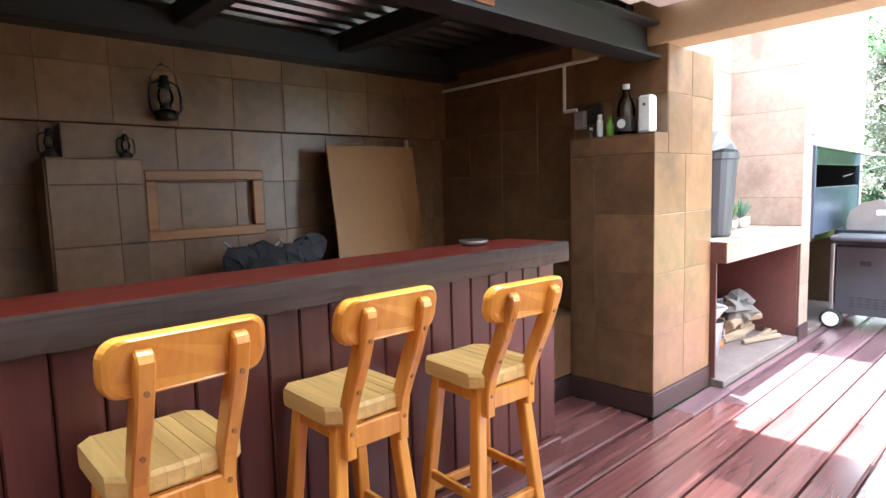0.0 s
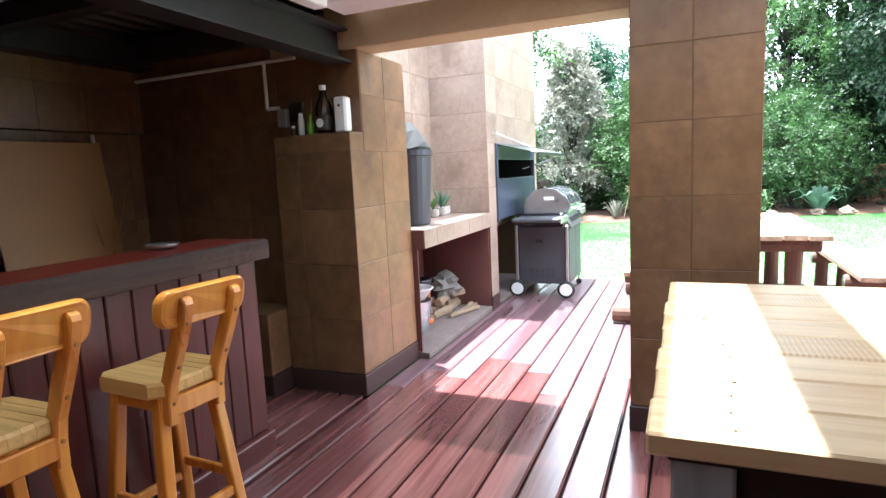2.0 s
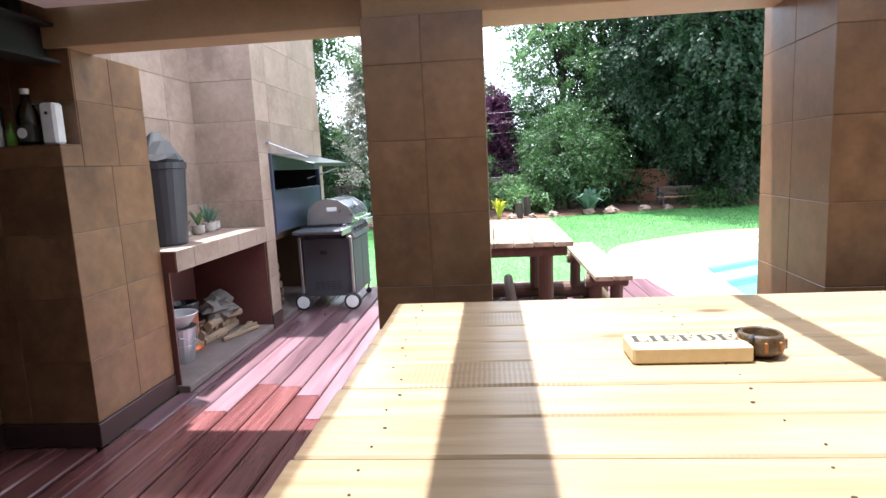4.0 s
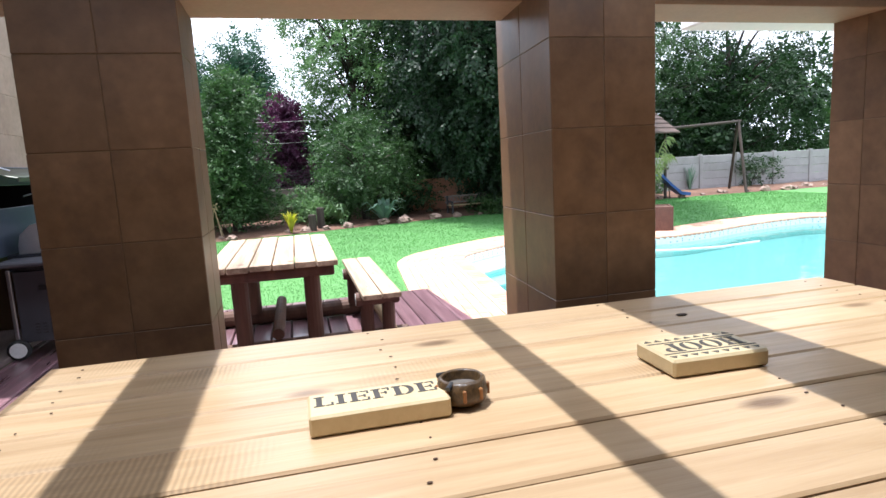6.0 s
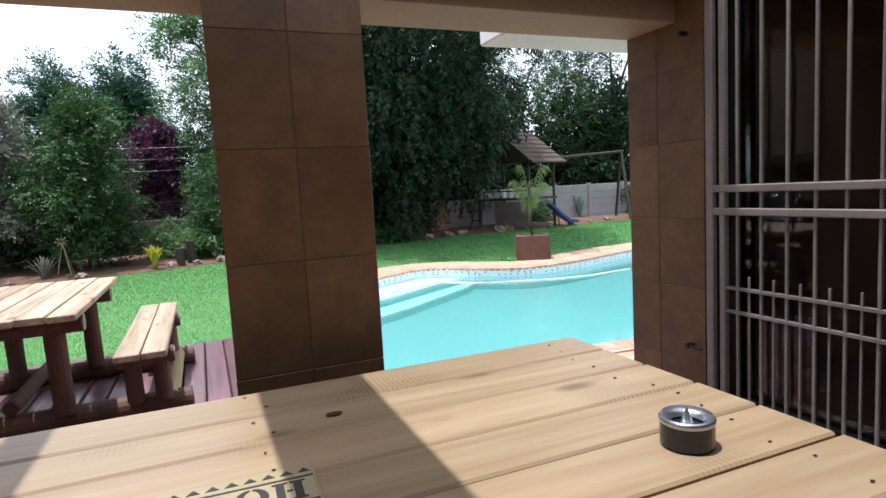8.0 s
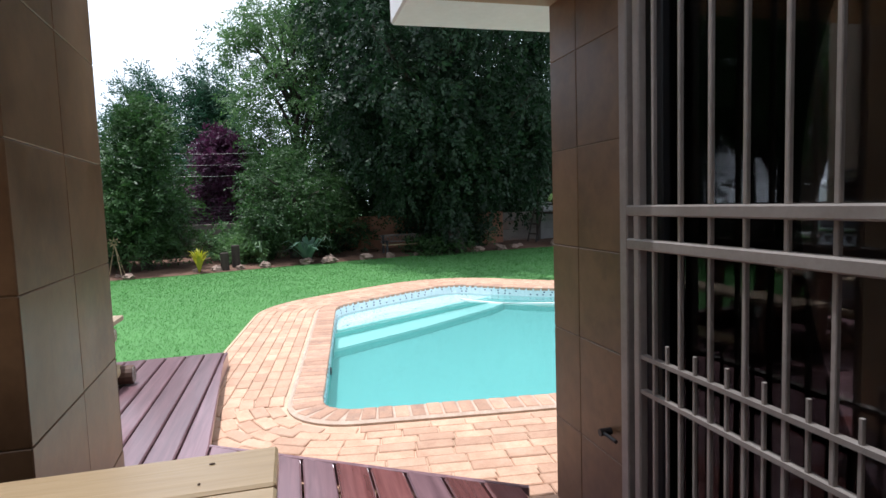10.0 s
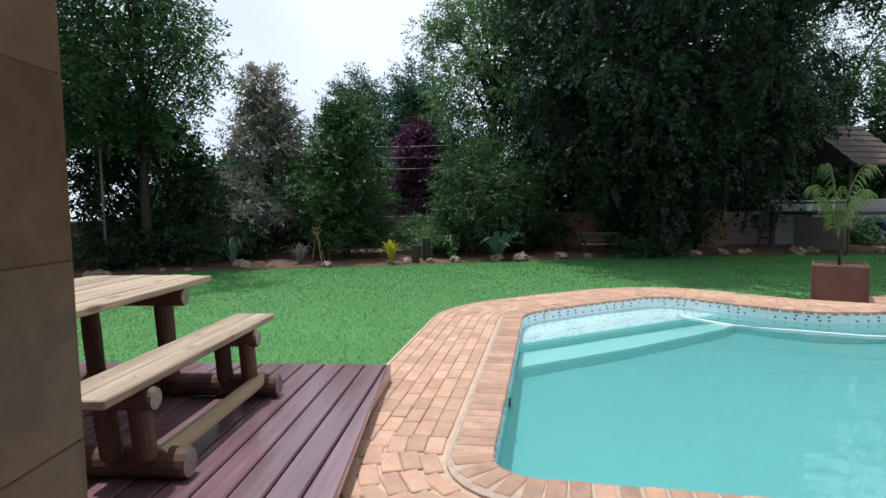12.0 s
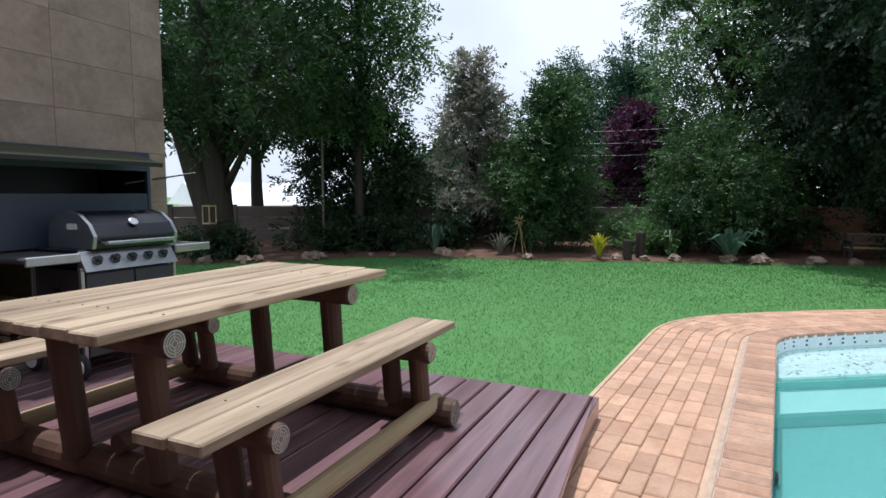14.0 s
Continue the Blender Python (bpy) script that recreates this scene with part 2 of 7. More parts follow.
def milky_sheet_material():
    """Milky roof sheet out of view: little of the sun comes straight through, some is scattered, the rest is lost."""
    n = Nodes("milky_roof_sheet")
    tr = n.add("ShaderNodeBsdfTransparent")
    tr.inputs["Color"].default_value = (0.44, 0.44, 0.43, 1)
    sc = n.add("ShaderNodeBsdfTranslucent")
    sc.inputs["Color"].default_value = (0.3, 0.29, 0.27, 1)
    mix = n.add("ShaderNodeMixShader")
    mix.inputs[0].default_value = 0.12
    n.link(tr.outputs[0], mix.inputs[1]), n.link(sc.outputs[0], mix.inputs[2])
    n.link(mix.outputs[0], n.out.inputs["Surface"])
    return n.mat


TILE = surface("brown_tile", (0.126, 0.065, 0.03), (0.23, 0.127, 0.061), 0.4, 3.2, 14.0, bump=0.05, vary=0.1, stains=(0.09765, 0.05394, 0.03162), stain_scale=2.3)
# paler, greyer tile colour for fire wall, chimney and the pier's east face
TILE_OUT = surface("pale_greyish_tile", (0.2, 0.142, 0.108), (0.325, 0.243, 0.19), 0.5, 3.0, 20.0, bump=0.06, vary=0.1, stains=(0.15, 0.1, 0.073), stain_scale=1.9)
GROUT = plain("grout", (0.125, 0.077, 0.041), 0.9)
LINTEL = surface("ochre_plaster", (0.38, 0.265, 0.15), (0.47, 0.335, 0.2), 0.7, 4.0, 50.0, bump=0.1)
SKIRT = plain("dark_skirting", (0.055, 0.028, 0.026), 0.4)
MAROON = surface("maroon_paint", (0.10, 0.035, 0.03), (0.145, 0.055, 0.045), 0.55, 5.0, 40.0, bump=0.08)
DECK = wood("red_deck_wood", (0.09, 0.03, 0.028), (0.18, 0.07, 0.065), "x", 0.22, 30.0, 0.25, bump=0.1, coat=0.5)
DECK_OUT = wood("weathered_deck_wood", (0.112, 0.058, 0.066), (0.215, 0.12, 0.13), "x", 0.34, 30.0, 0.25, bump=0.15, coat=0.5)
UNDER = plain("dark_underfloor", (0.02, 0.012, 0.01), 0.9)
BAR_TOP = wood("red_varnished_wood", (0.13, 0.014, 0.008), (0.23, 0.03, 0.014), "x", 0.5, 18.0, 0.05, bump=0.04, coat=0.06)
BAR_EDGE = wood("rough_bar_edge", (0.022, 0.012, 0.009), (0.085, 0.05, 0.036), "x", 0.75, 22.0, 0.05, bump=0.8)
PANEL = wood("dark_red_plank", (0.055, 0.012, 0.010), (0.105, 0.026, 0.02), "z", 0.4, 24.0, 0.16, bump=0.1, coat=0.15)
PINE = wood("varnished_pine", (0.55, 0.185, 0.02), (0.76, 0.34, 0.05), "z", 0.32, 20.0, 0.06, knots=(0.25, 0.09, 0.02), bump=0.05, local=True, coat=0.4)
PINE_SEAT = wood("bare_pine_seat", (0.5, 0.29, 0.085), (0.74, 0.48, 0.17), "y", 0.5, 34.0, 0.06, bump=0.08, local=True)
TABLE = wood("pale_table_plank", (0.42, 0.275, 0.145), (0.57, 0.41, 0.24), "y", 0.36, 34.0, 0.12, knots=(0.11, 0.055, 0.025), bump=0.3, saw=0.5)
GREY_LEG = wood("grey_painted_wood", (0.16, 0.17, 0.19), (0.24, 0.25, 0.28), "z", 0.6, 20.0, 0.05)
PICNIC = wood("weathered_picnic_plank", (0.19, 0.13, 0.08), (0.47, 0.365, 0.25), "x", 0.75, 24.0, 0.1, knots=(0.13, 0.085, 0.05), bump=0.5)
LOG_DARK = wood("dark_log", (0.055, 0.026, 0.016), (0.12, 0.06, 0.035), "z", 0.7, 14.0, 0.12, bump=0.4)
LOG_LIGHT = wood("pale_pole", (0.24, 0.17, 0.09), (0.42, 0.32, 0.18), "x", 0.7, 14.0, 0.1, bump=0.4)
LOG_END = plain("log_end_grain", (0.22, 0.17, 0.12), 0.8)
# pole wood darkened to carry the tree shade round the play house
SHADED_POLE = wood("tree_shaded_pole", (0.018, 0.012, 0.009), (0.05, 0.033, 0.025), "z", 0.75, 14.0, 0.12, bump=0.4)
METAL_TIE = plain("galvanised_nail_plate", (0.5, 0.5, 0.5), 0.4, 0.9)
BLACK_STEEL = plain("black_steel", (0.016, 0.016, 0.018), 0.45)
ROOF_METAL = plain("galvanised_roof_sheet", (0.22, 0.21, 0.2), 0.32, 0.85)
WHITE = surface("white_paint", (0.72, 0.71, 0.68), (0.82, 0.81, 0.79), 0.5, 3.0, 30.0, bump=0.05, vary=0.03)
WHITE_PLASTIC = plain("white_plastic", (0.8, 0.8, 0.79), 0.35)
GATE = surface("pale_gate_paint", (0.28, 0.235, 0.205), (0.37, 0.315, 0.28), 0.4, 8.0, 60.0, bump=0.05, stains=(0.3, 0.25, 0.22), stain_scale=6.0)
DARK_GLASS = plain("dark_room", (0.42, 0.3, 0.24), 0.7)
PANE = glass_material("window_glass", (0.8, 0.8, 0.8))
CLEAR = glass_material("clear_glass", (0.85, 0.88, 0.86))
SHEET = sheet_material()
MILKY_SHEET = milky_sheet_material()
CHARCOAL = plain("charcoal_plastic", (0.0315, 0.0315, 0.0385), 0.5)
BLUE_STEEL = surface("blue_grey_steel", (0.032, 0.042, 0.066), (0.046, 0.06, 0.09), 0.4, 5.0, 60.0, bump=0.03, metal=0.1)
GAS_BLACK = plain("black_enamel", (0.014, 0.015, 0.02), 0.25, 0.1, coat=0.25)
GAS_GREY = plain("dark_grey_sheet", (0.05, 0.05, 0.058), 0.6)
SILVER = plain("brushed_steel", (0.5, 0.51, 0.53), 0.3, 0.9)
# sooty flap steel; the green is lawn and tree reflection put into the colour
FLAP_GREEN_REFLECT = plain("sooty_steel_lawn_reflection", (0.02, 0.032, 0.014), 0.35, 0.3)
GALV = plain("zinc_bucket", (0.45, 0.46, 0.48), 0.35, 0.8)
ORANGE = plain("orange_enamel", (0.62, 0.13, 0.025), 0.4)
BARK = wood("bark", (0.02, 0.014, 0.011), (0.05, 0.037, 0.028), "z", 0.9, 12.0, 0.1, bump=0.9)
FIREWOOD = wood("split_firewood", (0.14, 0.09, 0.055), (0.32, 0.23, 0.15), "y", 0.85, 16.0, 0.22, bump=0.6, local=True)
SACK = plain("pale_plastic_sack", (0.55, 0.53, 0.5), 0.5)
HARDBOARD = surface("brown_hardboard", (0.25, 0.115, 0.032), (0.31, 0.15, 0.044), 0.55, 2.0, 60.0, bump=0.02)
FRAME_WOOD = wood("brown_frame_wood", (0.22, 0.085, 0.024), (0.36, 0.155, 0.046), "x", 0.45, 20.0, 0.08)
LANTERN = plain("black_lantern_tin", (0.022, 0.02, 0.018), 0.35, 0.5)
CLOTH = plain("grey_canvas", (0.035, 0.036, 0.042), 0.85)
GREEN_GLASS = plain("green_bottle", (0.16, 0.36, 0.03), 0.15)
DARK_LABEL = plain("dark_label", (0.03, 0.025, 0.02), 0.5)
RUBBER = plain("black_rubber", (0.02, 0.02, 0.02), 0.8)
CREAM_BLOCK = surface("cream_block", (0.56, 0.43, 0.23), (0.66, 0.53, 0.31), 0.4, 6.0, 60.0, bump=0.04)
INK = plain("black_stencil_ink", (0.06, 0.052, 0.045), 0.6)
COCONUT = surface("coconut_shell", (0.025, 0.014, 0.008), (0.16, 0.09, 0.03), 0.35, 60.0, 160.0, bump=0.3, coat=0.3)
ASH = plain("grey_ash", (0.14, 0.12, 0.1), 0.9)
BRICK = surface("salmon_paver", (0.38, 0.215, 0.135), (0.53, 0.335, 0.225), 0.8, 7.0, 60.0, bump=0.35, vary=0.16, stains=(0.50, 0.34, 0.24), stain_scale=3.0)
BRICK_JOINED = surface("salmon_paver_field", (0.38, 0.215, 0.135), (0.53, 0.335, 0.225), 0.8, 7.0, 60.0, bump=0.35, vary=0.16, island=True, stains=(0.50, 0.34, 0.24), stain_scale=3.0)
COPING = surface("brown_coping_brick", (0.33, 0.185, 0.12), (0.49, 0.3, 0.2), 0.75, 7.0, 60.0, bump=0.35, vary=0.2, stains=(0.24, 0.16, 0.12), stain_scale=4.0)
COPING_JOINED = surface("brown_coping_field", (0.33, 0.185, 0.12), (0.49, 0.3, 0.2), 0.75, 7.0, 60.0, bump=0.35, vary=0.2, island=True)
SAND = surface("sandy_joint", (0.40, 0.27, 0.18), (0.52, 0.38, 0.27), 0.95, 12.0, 120.0, bump=0.3)
MORTAR = surface("pale_mortar", (0.36, 0.26, 0.19), (0.52, 0.4, 0.31), 0.9, 12.0, 90.0, bump=0.3)
# wall and riser plaster, its colour lightened to offset their shade
MARBLITE = surface("shade_lifted_plaster", (0.22, 0.62, 0.57), (0.28, 0.7, 0.65), 0.6, 1.5, 20.0, bump=0.05)
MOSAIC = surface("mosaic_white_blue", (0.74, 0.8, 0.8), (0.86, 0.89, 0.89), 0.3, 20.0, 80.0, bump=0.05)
# same plaster darkened, so the sunlit floor evens out with the shaded wall
POOL_FLOOR = surface("sun_dimmed_floor_plaster", (0.09, 0.33, 0.29), (0.12, 0.39, 0.35), 0.6, 1.2, 20.0, bump=0.05)
BAND = surface("waterline_tile", (0.5, 0.6, 0.62), (0.66, 0.74, 0.76), 0.35, 20.0, 80.0, bump=0.05)
STEP_PLASTER = surface("step_plaster", (0.4, 0.7, 0.66), (0.5, 0.78, 0.74), 0.5, 3.0, 30.0, bump=0.05)
MOSAIC_DARK = plain("mosaic_dark_blue", (0.03, 0.05, 0.11), 0.3)
WATER = water_material()
CLOUDY = surface("cloudy_turquoise", (0.11, 0.35, 0.33), (0.14, 0.41, 0.385), 0.8, 0.5, 3.0, bump=0.0)
LAWN = surface("lawn_soil_green", (0.06, 0.17, 0.042), (0.085, 0.22, 0.06), 0.95, 1.2, 60.0, bump=0.5)
GRASS = leaf_material("grass_blade", (0.055, 0.165, 0.04), (0.105, 0.27, 0.075), 0.6)
SOIL = surface("red_brown_soil", (0.0715, 0.03575, 0.0208), (0.1365, 0.0715, 0.04225), 0.95, 2.0, 40.0, bump=0.8)
ROCK = surface("garden_rock", (0.16, 0.11, 0.085), (0.32, 0.23, 0.18), 0.9, 8.0, 50.0, bump=0.7, vary=0.2)
PRECAST = surface("grey_precast_wall", (0.1152, 0.0972, 0.0864), (0.18, 0.1548, 0.1368), 0.9, 2.0, 40.0, bump=0.3, vary=0.08, stains=(0.144, 0.0864, 0.0576), stain_scale=0.9)
PRECAST_PALE = surface("pale_precast_wall", (0.22, 0.212, 0.212), (0.31, 0.3, 0.3), 0.85, 2.0, 40.0, bump=0.2, vary=0.06)
RED_FENCE = surface("rusty_panel", (0.19, 0.085, 0.05), (0.27, 0.13, 0.08), 0.85, 3.0, 30.0, bump=0.3)
THATCH = wood("brown_shingle", (0.035, 0.022, 0.017), (0.08, 0.052, 0.04), "y", 0.85, 20.0, 0.2, bump=0.5)
RUST = surface("rusted_planter", (0.078, 0.033, 0.024), (0.132, 0.063, 0.045), 0.8, 5.0, 40.0, bump=0.35, stains=(0.054, 0.027, 0.021))
BLUE_PLASTIC = plain("blue_slide_plastic", (0.03, 0.07, 0.25), 0.4)
HOUSE_WHITE = plain("pale_house_wall", (0.62, 0.62, 0.62), 0.8)
HOUSE_ROOF = plain("pale_blue_roof", (0.72, 0.77, 0.82), 0.5)
CONCRETE = surface("pale_concrete", (0.5, 0.45, 0.38), (0.62, 0.56, 0.48), 0.85, 4.0, 60.0, bump=0.2)
LEAF_DARK = leaf_material("dark_leaf", (0.008, 0.02, 0.009), (0.035, 0.075, 0.026))
LEAF_TREE = leaf_material("pinnate_leaf", (0.012, 0.03, 0.011), (0.06, 0.115, 0.036))
LEAF_IVY = leaf_material("ivy_leaf", (0.006, 0.016, 0.008), (0.03, 0.062, 0.028))
LEAF_MID = leaf_material("mid_green_leaf", (0.018, 0.045, 0.016), (0.07, 0.135, 0.045))
LEAF_LIGHT = leaf_material("light_green_leaf", (0.03, 0.075, 0.028), (0.14, 0.24, 0.09))
LEAF_SILVER = leaf_material("silvery_leaf", (0.1, 0.12, 0.09), (0.36, 0.33, 0.28))
LEAF_PURPLE = leaf_material("purple_leaf", (0.035, 0.01, 0.03), (0.10, 0.03, 0.07))
LEAF_PINE = leaf_material("pine_needle", (0.015, 0.05, 0.03), (0.045, 0.1, 0.055))
LEAF_YELLOW = leaf_material("yellow_leaf", (0.32, 0.33, 0.03), (0.5, 0.48, 0.06))
LEAF_BLUE = leaf_material("grey_green_blade", (0.06, 0.12, 0.085), (0.13, 0.21, 0.15))
LEAF_PALM = leaf_material("palm_frond", (0.065, 0.1105, 0.0325), (0.156, 0.2145, 0.0715))
TERRACOTTA = plain("red_flower", (0.5, 0.06, 0.03), 0.7)
YELLOW_DECAL = plain("dull_copper_decal", (0.28, 0.1, 0.04), 0.5)


# ---- mesh helpers ----
class Shape:
    """Collects vertices and faces of one mesh."""

    def __init__(self):
        self.v, self.f = [], []

    def add(self, verts, faces, m=None):
        base = len(self.v)
        self.v.extend([tuple(m @ Vector(p)) for p in verts] if m is not None else [tuple(p) for p in verts])
        self.f.extend([tuple(i + base for i in face) for face in faces])
        return self

    def box(self, lo, hi, c=0.0, m=None):
        """A box between two corners, its edges chamfered by c."""
        lo, hi = [min(a, b) for a, b in zip(lo, hi)], [max(a, b) for a, b in zip(lo, hi)]
        if c <= 0:
            vs = [(x, y, z) for x in (lo[0], hi[0]) for y in (lo[1], hi[1]) for z in (lo[2], hi[2])]
            fs = [(0, 1, 3, 2), (4, 6, 7, 5), (0, 4, 5, 1), (2, 3, 7, 6), (0, 2, 6, 4), (1, 5, 7, 3)]
            return self.add(vs, fs, m)
        c = min(c, *[(b - a) * 0.45 for a, b in zip(lo, hi)])
        vs, idx = [], {}
        for i in (0, 1):
            for j in (0, 1):
                for k in (0, 1):
                    s = (i, j, k)
                    corner = [(lo, hi)[s[a]][a] for a in range(3)]
                    inner = [corner[a] + (c if s[a] == 0 else -c) for a in range(3)]
                    for a in range(3):
                        p = list(inner)
                        p[a] = corner[a]
                        idx[(s, a)] = len(vs)
                        vs.append(p)
        fs = []
        for a in range(3):
            b, d = (a + 1) % 3, (a + 2) % 3
            for side in (0, 1):
                ring = []
                for u, w in ((0, 0), (1, 0), (1, 1), (0, 1)):
                    s = [0, 0, 0]
                    s[a], s[b], s[d] = side, u, w
                    ring.append(idx[(tuple(s), a)])
                fs.append(tuple(ring if side else ring[::-1]))
            for u in (0, 1):
                for w in (0, 1):
                    s0, s1 = [0, 0, 0], [0, 0, 0]
                    s0[a], s1[a] = 0, 1
                    s0[b] = s1[b] = u
                    s0[d] = s1[d] = w
                    s0, s1 = tuple(s0), tuple(s1)
                    q = (idx[(s0, b)], idx[(s1, b)], idx[(s1, d)], idx[(s0, d)])
                    fs.append(q if u != w else q[::-1])
        for s in [(i, j, k) for i in (0, 1) for j in (0, 1) for k in (0, 1)]:
            t = (idx[(s, 0)], idx[(s, 1)], idx[(s, 2)])
            fs.append(t if sum(s) % 2 else t[::-1])
        return self.add(vs, fs, m)

    def lathe(self, profile, n=16, m=None, closed=True):
        """Turns (radius, height) pairs round z."""
        vs, fs = [], []
        for r, z in profile:
            vs += [(r * math.cos(2 * math.pi * i / n), r * math.sin(2 * math.pi * i / n), z) for i in range(n)]
        for k in range(len(profile) - 1):
            fs += [(k * n + i, k * n + (i + 1) % n, (k + 1) * n + (i + 1) % n, (k + 1) * n + i) for i in range(n)]
        if closed:
            fs += [tuple(range(n - 1, -1, -1)), tuple((len(profile) - 1) * n + i for i in range(n))]
        return self.add(vs, fs, m)

    def rod(self, a, b, r0, r1=None, n=10, c=0.0):
        """A round bar from a to b, with chamfered ends."""
        a, b = Vector(a), Vector(b)
        r1 = r0 if r1 is None else r1
        h = (b - a).length
        m = Matrix.Translation(a) @ (b - a).to_track_quat("Z", "Y").to_matrix().to_4x4()
        prof = [(r0, 0), (r1, h)] if c <= 0 else [(r0 - c, 0), (r0, c), (r1, h - c), (r1 - c, h)]
        return self.lathe(prof, n, m)

    def tube(self, pts, radii, n=8):
        """A tapered tube through points."""
        pts = [Vector(p) for p in pts]
        vs, fs = [], []
        for i, p in enumerate(pts):
            d = (pts[min(i + 1, len(pts) - 1)] - pts[max(i - 1, 0)]).normalized()
            side = d.orthogonal().normalized()
            other = d.cross(side)
            r = radii[i] if hasattr(radii, "__len__") else radii
            vs += [tuple(p + r * (math.cos(2 * math.pi * k / n) * side + math.sin(2 * math.pi * k / n) * other)) for k in range(n)]
        for i in range(len(pts) - 1):
            fs += [(i * n + k, i * n + (k + 1) % n, (i + 1) * n + (k + 1) % n, (i + 1) * n + k) for k in range(n)]
        fs += [tuple(range(n - 1, -1, -1)), tuple((len(pts) - 1) * n + k for k in range(n))]
        return self.add(vs, fs)

    def prism(self, poly, z0, z1, m=None):
        """An upright prism over a polygon given counter-clockwise."""
        k = len(poly)
        vs = [(x, y, z0) for x, y in poly] + [(x, y, z1) for x, y in poly]
        fs = [tuple(range(k - 1, -1, -1)), tuple(range(k, 2 * k))] + [(i, (i + 1) % k, k + (i + 1) % k, k + i) for i in range(k)]
        return self.add(vs, fs, m)

    def blob(self, centre, size, rough=0.25, seed=0, rings=6, n=9):
        """An uneven stone or lump."""
        vs, fs = [], []
        for i in range(rings + 1):
            th = math.pi * i / rings
            for j in range(n):
                ph = 2 * math.pi * j / n
                d = Vector((math.sin(th) * math.cos(ph), math.sin(th) * math.sin(ph), math.cos(th)))
                k = 1 + rough * noise.noise(d * 1.7 + Vector((seed * 3.1, seed * 1.7, 0)))
                vs.append(tuple(centre[a] + d[a] * size[a] * k for a in range(3)))
        for i in range(rings):
            fs += [(i * n + j, (i + 1) * n + j, (i + 1) * n + (j + 1) % n, i * n + (j + 1) % n) for j in range(n)]
        return self.add(vs, fs)

    def mesh(self, name, material, smooth=False):
        me = bpy.data.meshes.new(name)
        me.from_pydata(self.v, [], self.f)
        me.materials.append(material)
        if smooth:
            me.shade_smooth()
        me.update()
        return me


def part(name, shape, material, parent, label="", smooth=False, m=None):
    """One mesh object under a thing or a part."""
    me = shape if isinstance(shape, bpy.types.Mesh) else shape.mesh(name, material, smooth)
    ob = new(name, me)
    ob.parent = parent
    if m is not None:
        ob.matrix_basis = m
    return tagged(ob, label)


def thing(name, label, category, m=None, group="", kind="", shape=None, material=None, smooth=False):
    """A top-level thing: an Empty at its base, or one mesh."""
    ob = new(name, shape.mesh(name, material, smooth) if shape else None)
    if m is not None:
        ob.matrix_basis = m
    return tagged(ob, label, category, group, kind)


def structure(name, shape, material, label, category="wall", smooth=False):
    return tagged(new(name, shape.mesh(name, material, smooth)), label, category, "", "structure")


tile_cache = {}


def tile_face(parent, origin, u, w, normal, us, ws, material, joint=0.0024, thick=0.008, name="tile", skip=()):
    """Lays tiles over a face: us and ws are the joints along the two directions from the origin."""
    origin, u, w, normal = Vector(origin), Vector(u), Vector(w), Vector(normal)
    rot = Matrix((u, w, normal)).transposed().to_4x4()
    bed = new("grout_bed", Shape().box((us[0] + 0.004, ws[0] + 0.004, -0.004), (us[-1] - 0.004, ws[-1] - 0.004, thick - 0.0015)).mesh("grout_bed", GROUT))
    bed.parent = parent
    bed.matrix_basis = Matrix.Translation(origin) @ rot
    for i in range(len(us) - 1):
        for k in range(len(ws) - 1):
            if (i, k) in skip:
                continue
            a, b = us[i + 1] - us[i] - joint, ws[k + 1] - ws[k] - joint
            if a <= 0.01 or b <= 0.01:
                continue
            key = (round(a, 3), round(b, 3), material.name, thick)
            if key not in tile_cache:
                tile_cache[key] = Shape().box((0, 0, 0), (a, b, thick), 0.002).mesh("tile", material)
            ob = new(name, tile_cache[key])
            ob.parent = parent
            p = origin + u * (us[i] + joint / 2) + w * (ws[k] + joint / 2) + normal * (0.0005 + 0.001 * random.random())
            ob.matrix_basis = Matrix.Translation(p) @ rot


def spans(a, b, step, start=None):
    """Joints from a to b at even steps."""
    out, x = [a], (a + step if start is None else start)
    while x < b - 0.03:
        if x > a + 0.03:
            out.append(x)
        x += step
    return out + [b]


UP = (0, 0, 1)

# ---- shell of the veranda ----
LINTEL_Z, ROOF_Z = 2.005, 2.42
rows_z = [0.13 + 0.334 * k for k in range(6)] + [LINTEL_Z]
skirt = lambda a, b: Shape().box((a[0], a[1], 0), (b[0], b[1], 0.125), 0.004)


def column(name, x0, x1, y0, y1, label, mid_w, mid_s):
    core = structure(name, Shape().box((x0 + 0.009, y0 + 0.009, 0), (x1 - 0.009, y1 - 0.009, LINTEL_Z)), GROUT, label, "column")
    z = [v for v in rows_z]
    tile_face(core, (x0 + 0.009, y1, 0), (0, -1, 0), UP, (-1, 0, 0), [0, (y1 - y0) * mid_w, y1 - y0], z, TILE)
    tile_face(core, (x1 - 0.009, y0, 0), (0, 1, 0), UP, (1, 0, 0), [0, (y1 - y0) * 0.5, y1 - y0], z, TILE)
    tile_face(core, (x0, y0 + 0.009, 0), (1, 0, 0), UP, (0, -1, 0), [0, (x1 - x0) * mid_s, x1 - x0], z, TILE)
    tile_face(core, (x1, y1 - 0.009, 0), (-1, 0, 0), UP, (0, 1, 0), [0, (x1 - x0) * mid_s, x1 - x0], z, TILE)
    part("skirting", Shape().box((x0 - 0.006, y0 - 0.006, 0), (x1 + 0.006, y1 + 0.006, 0.125), 0.004), SKIRT, core)
    return core


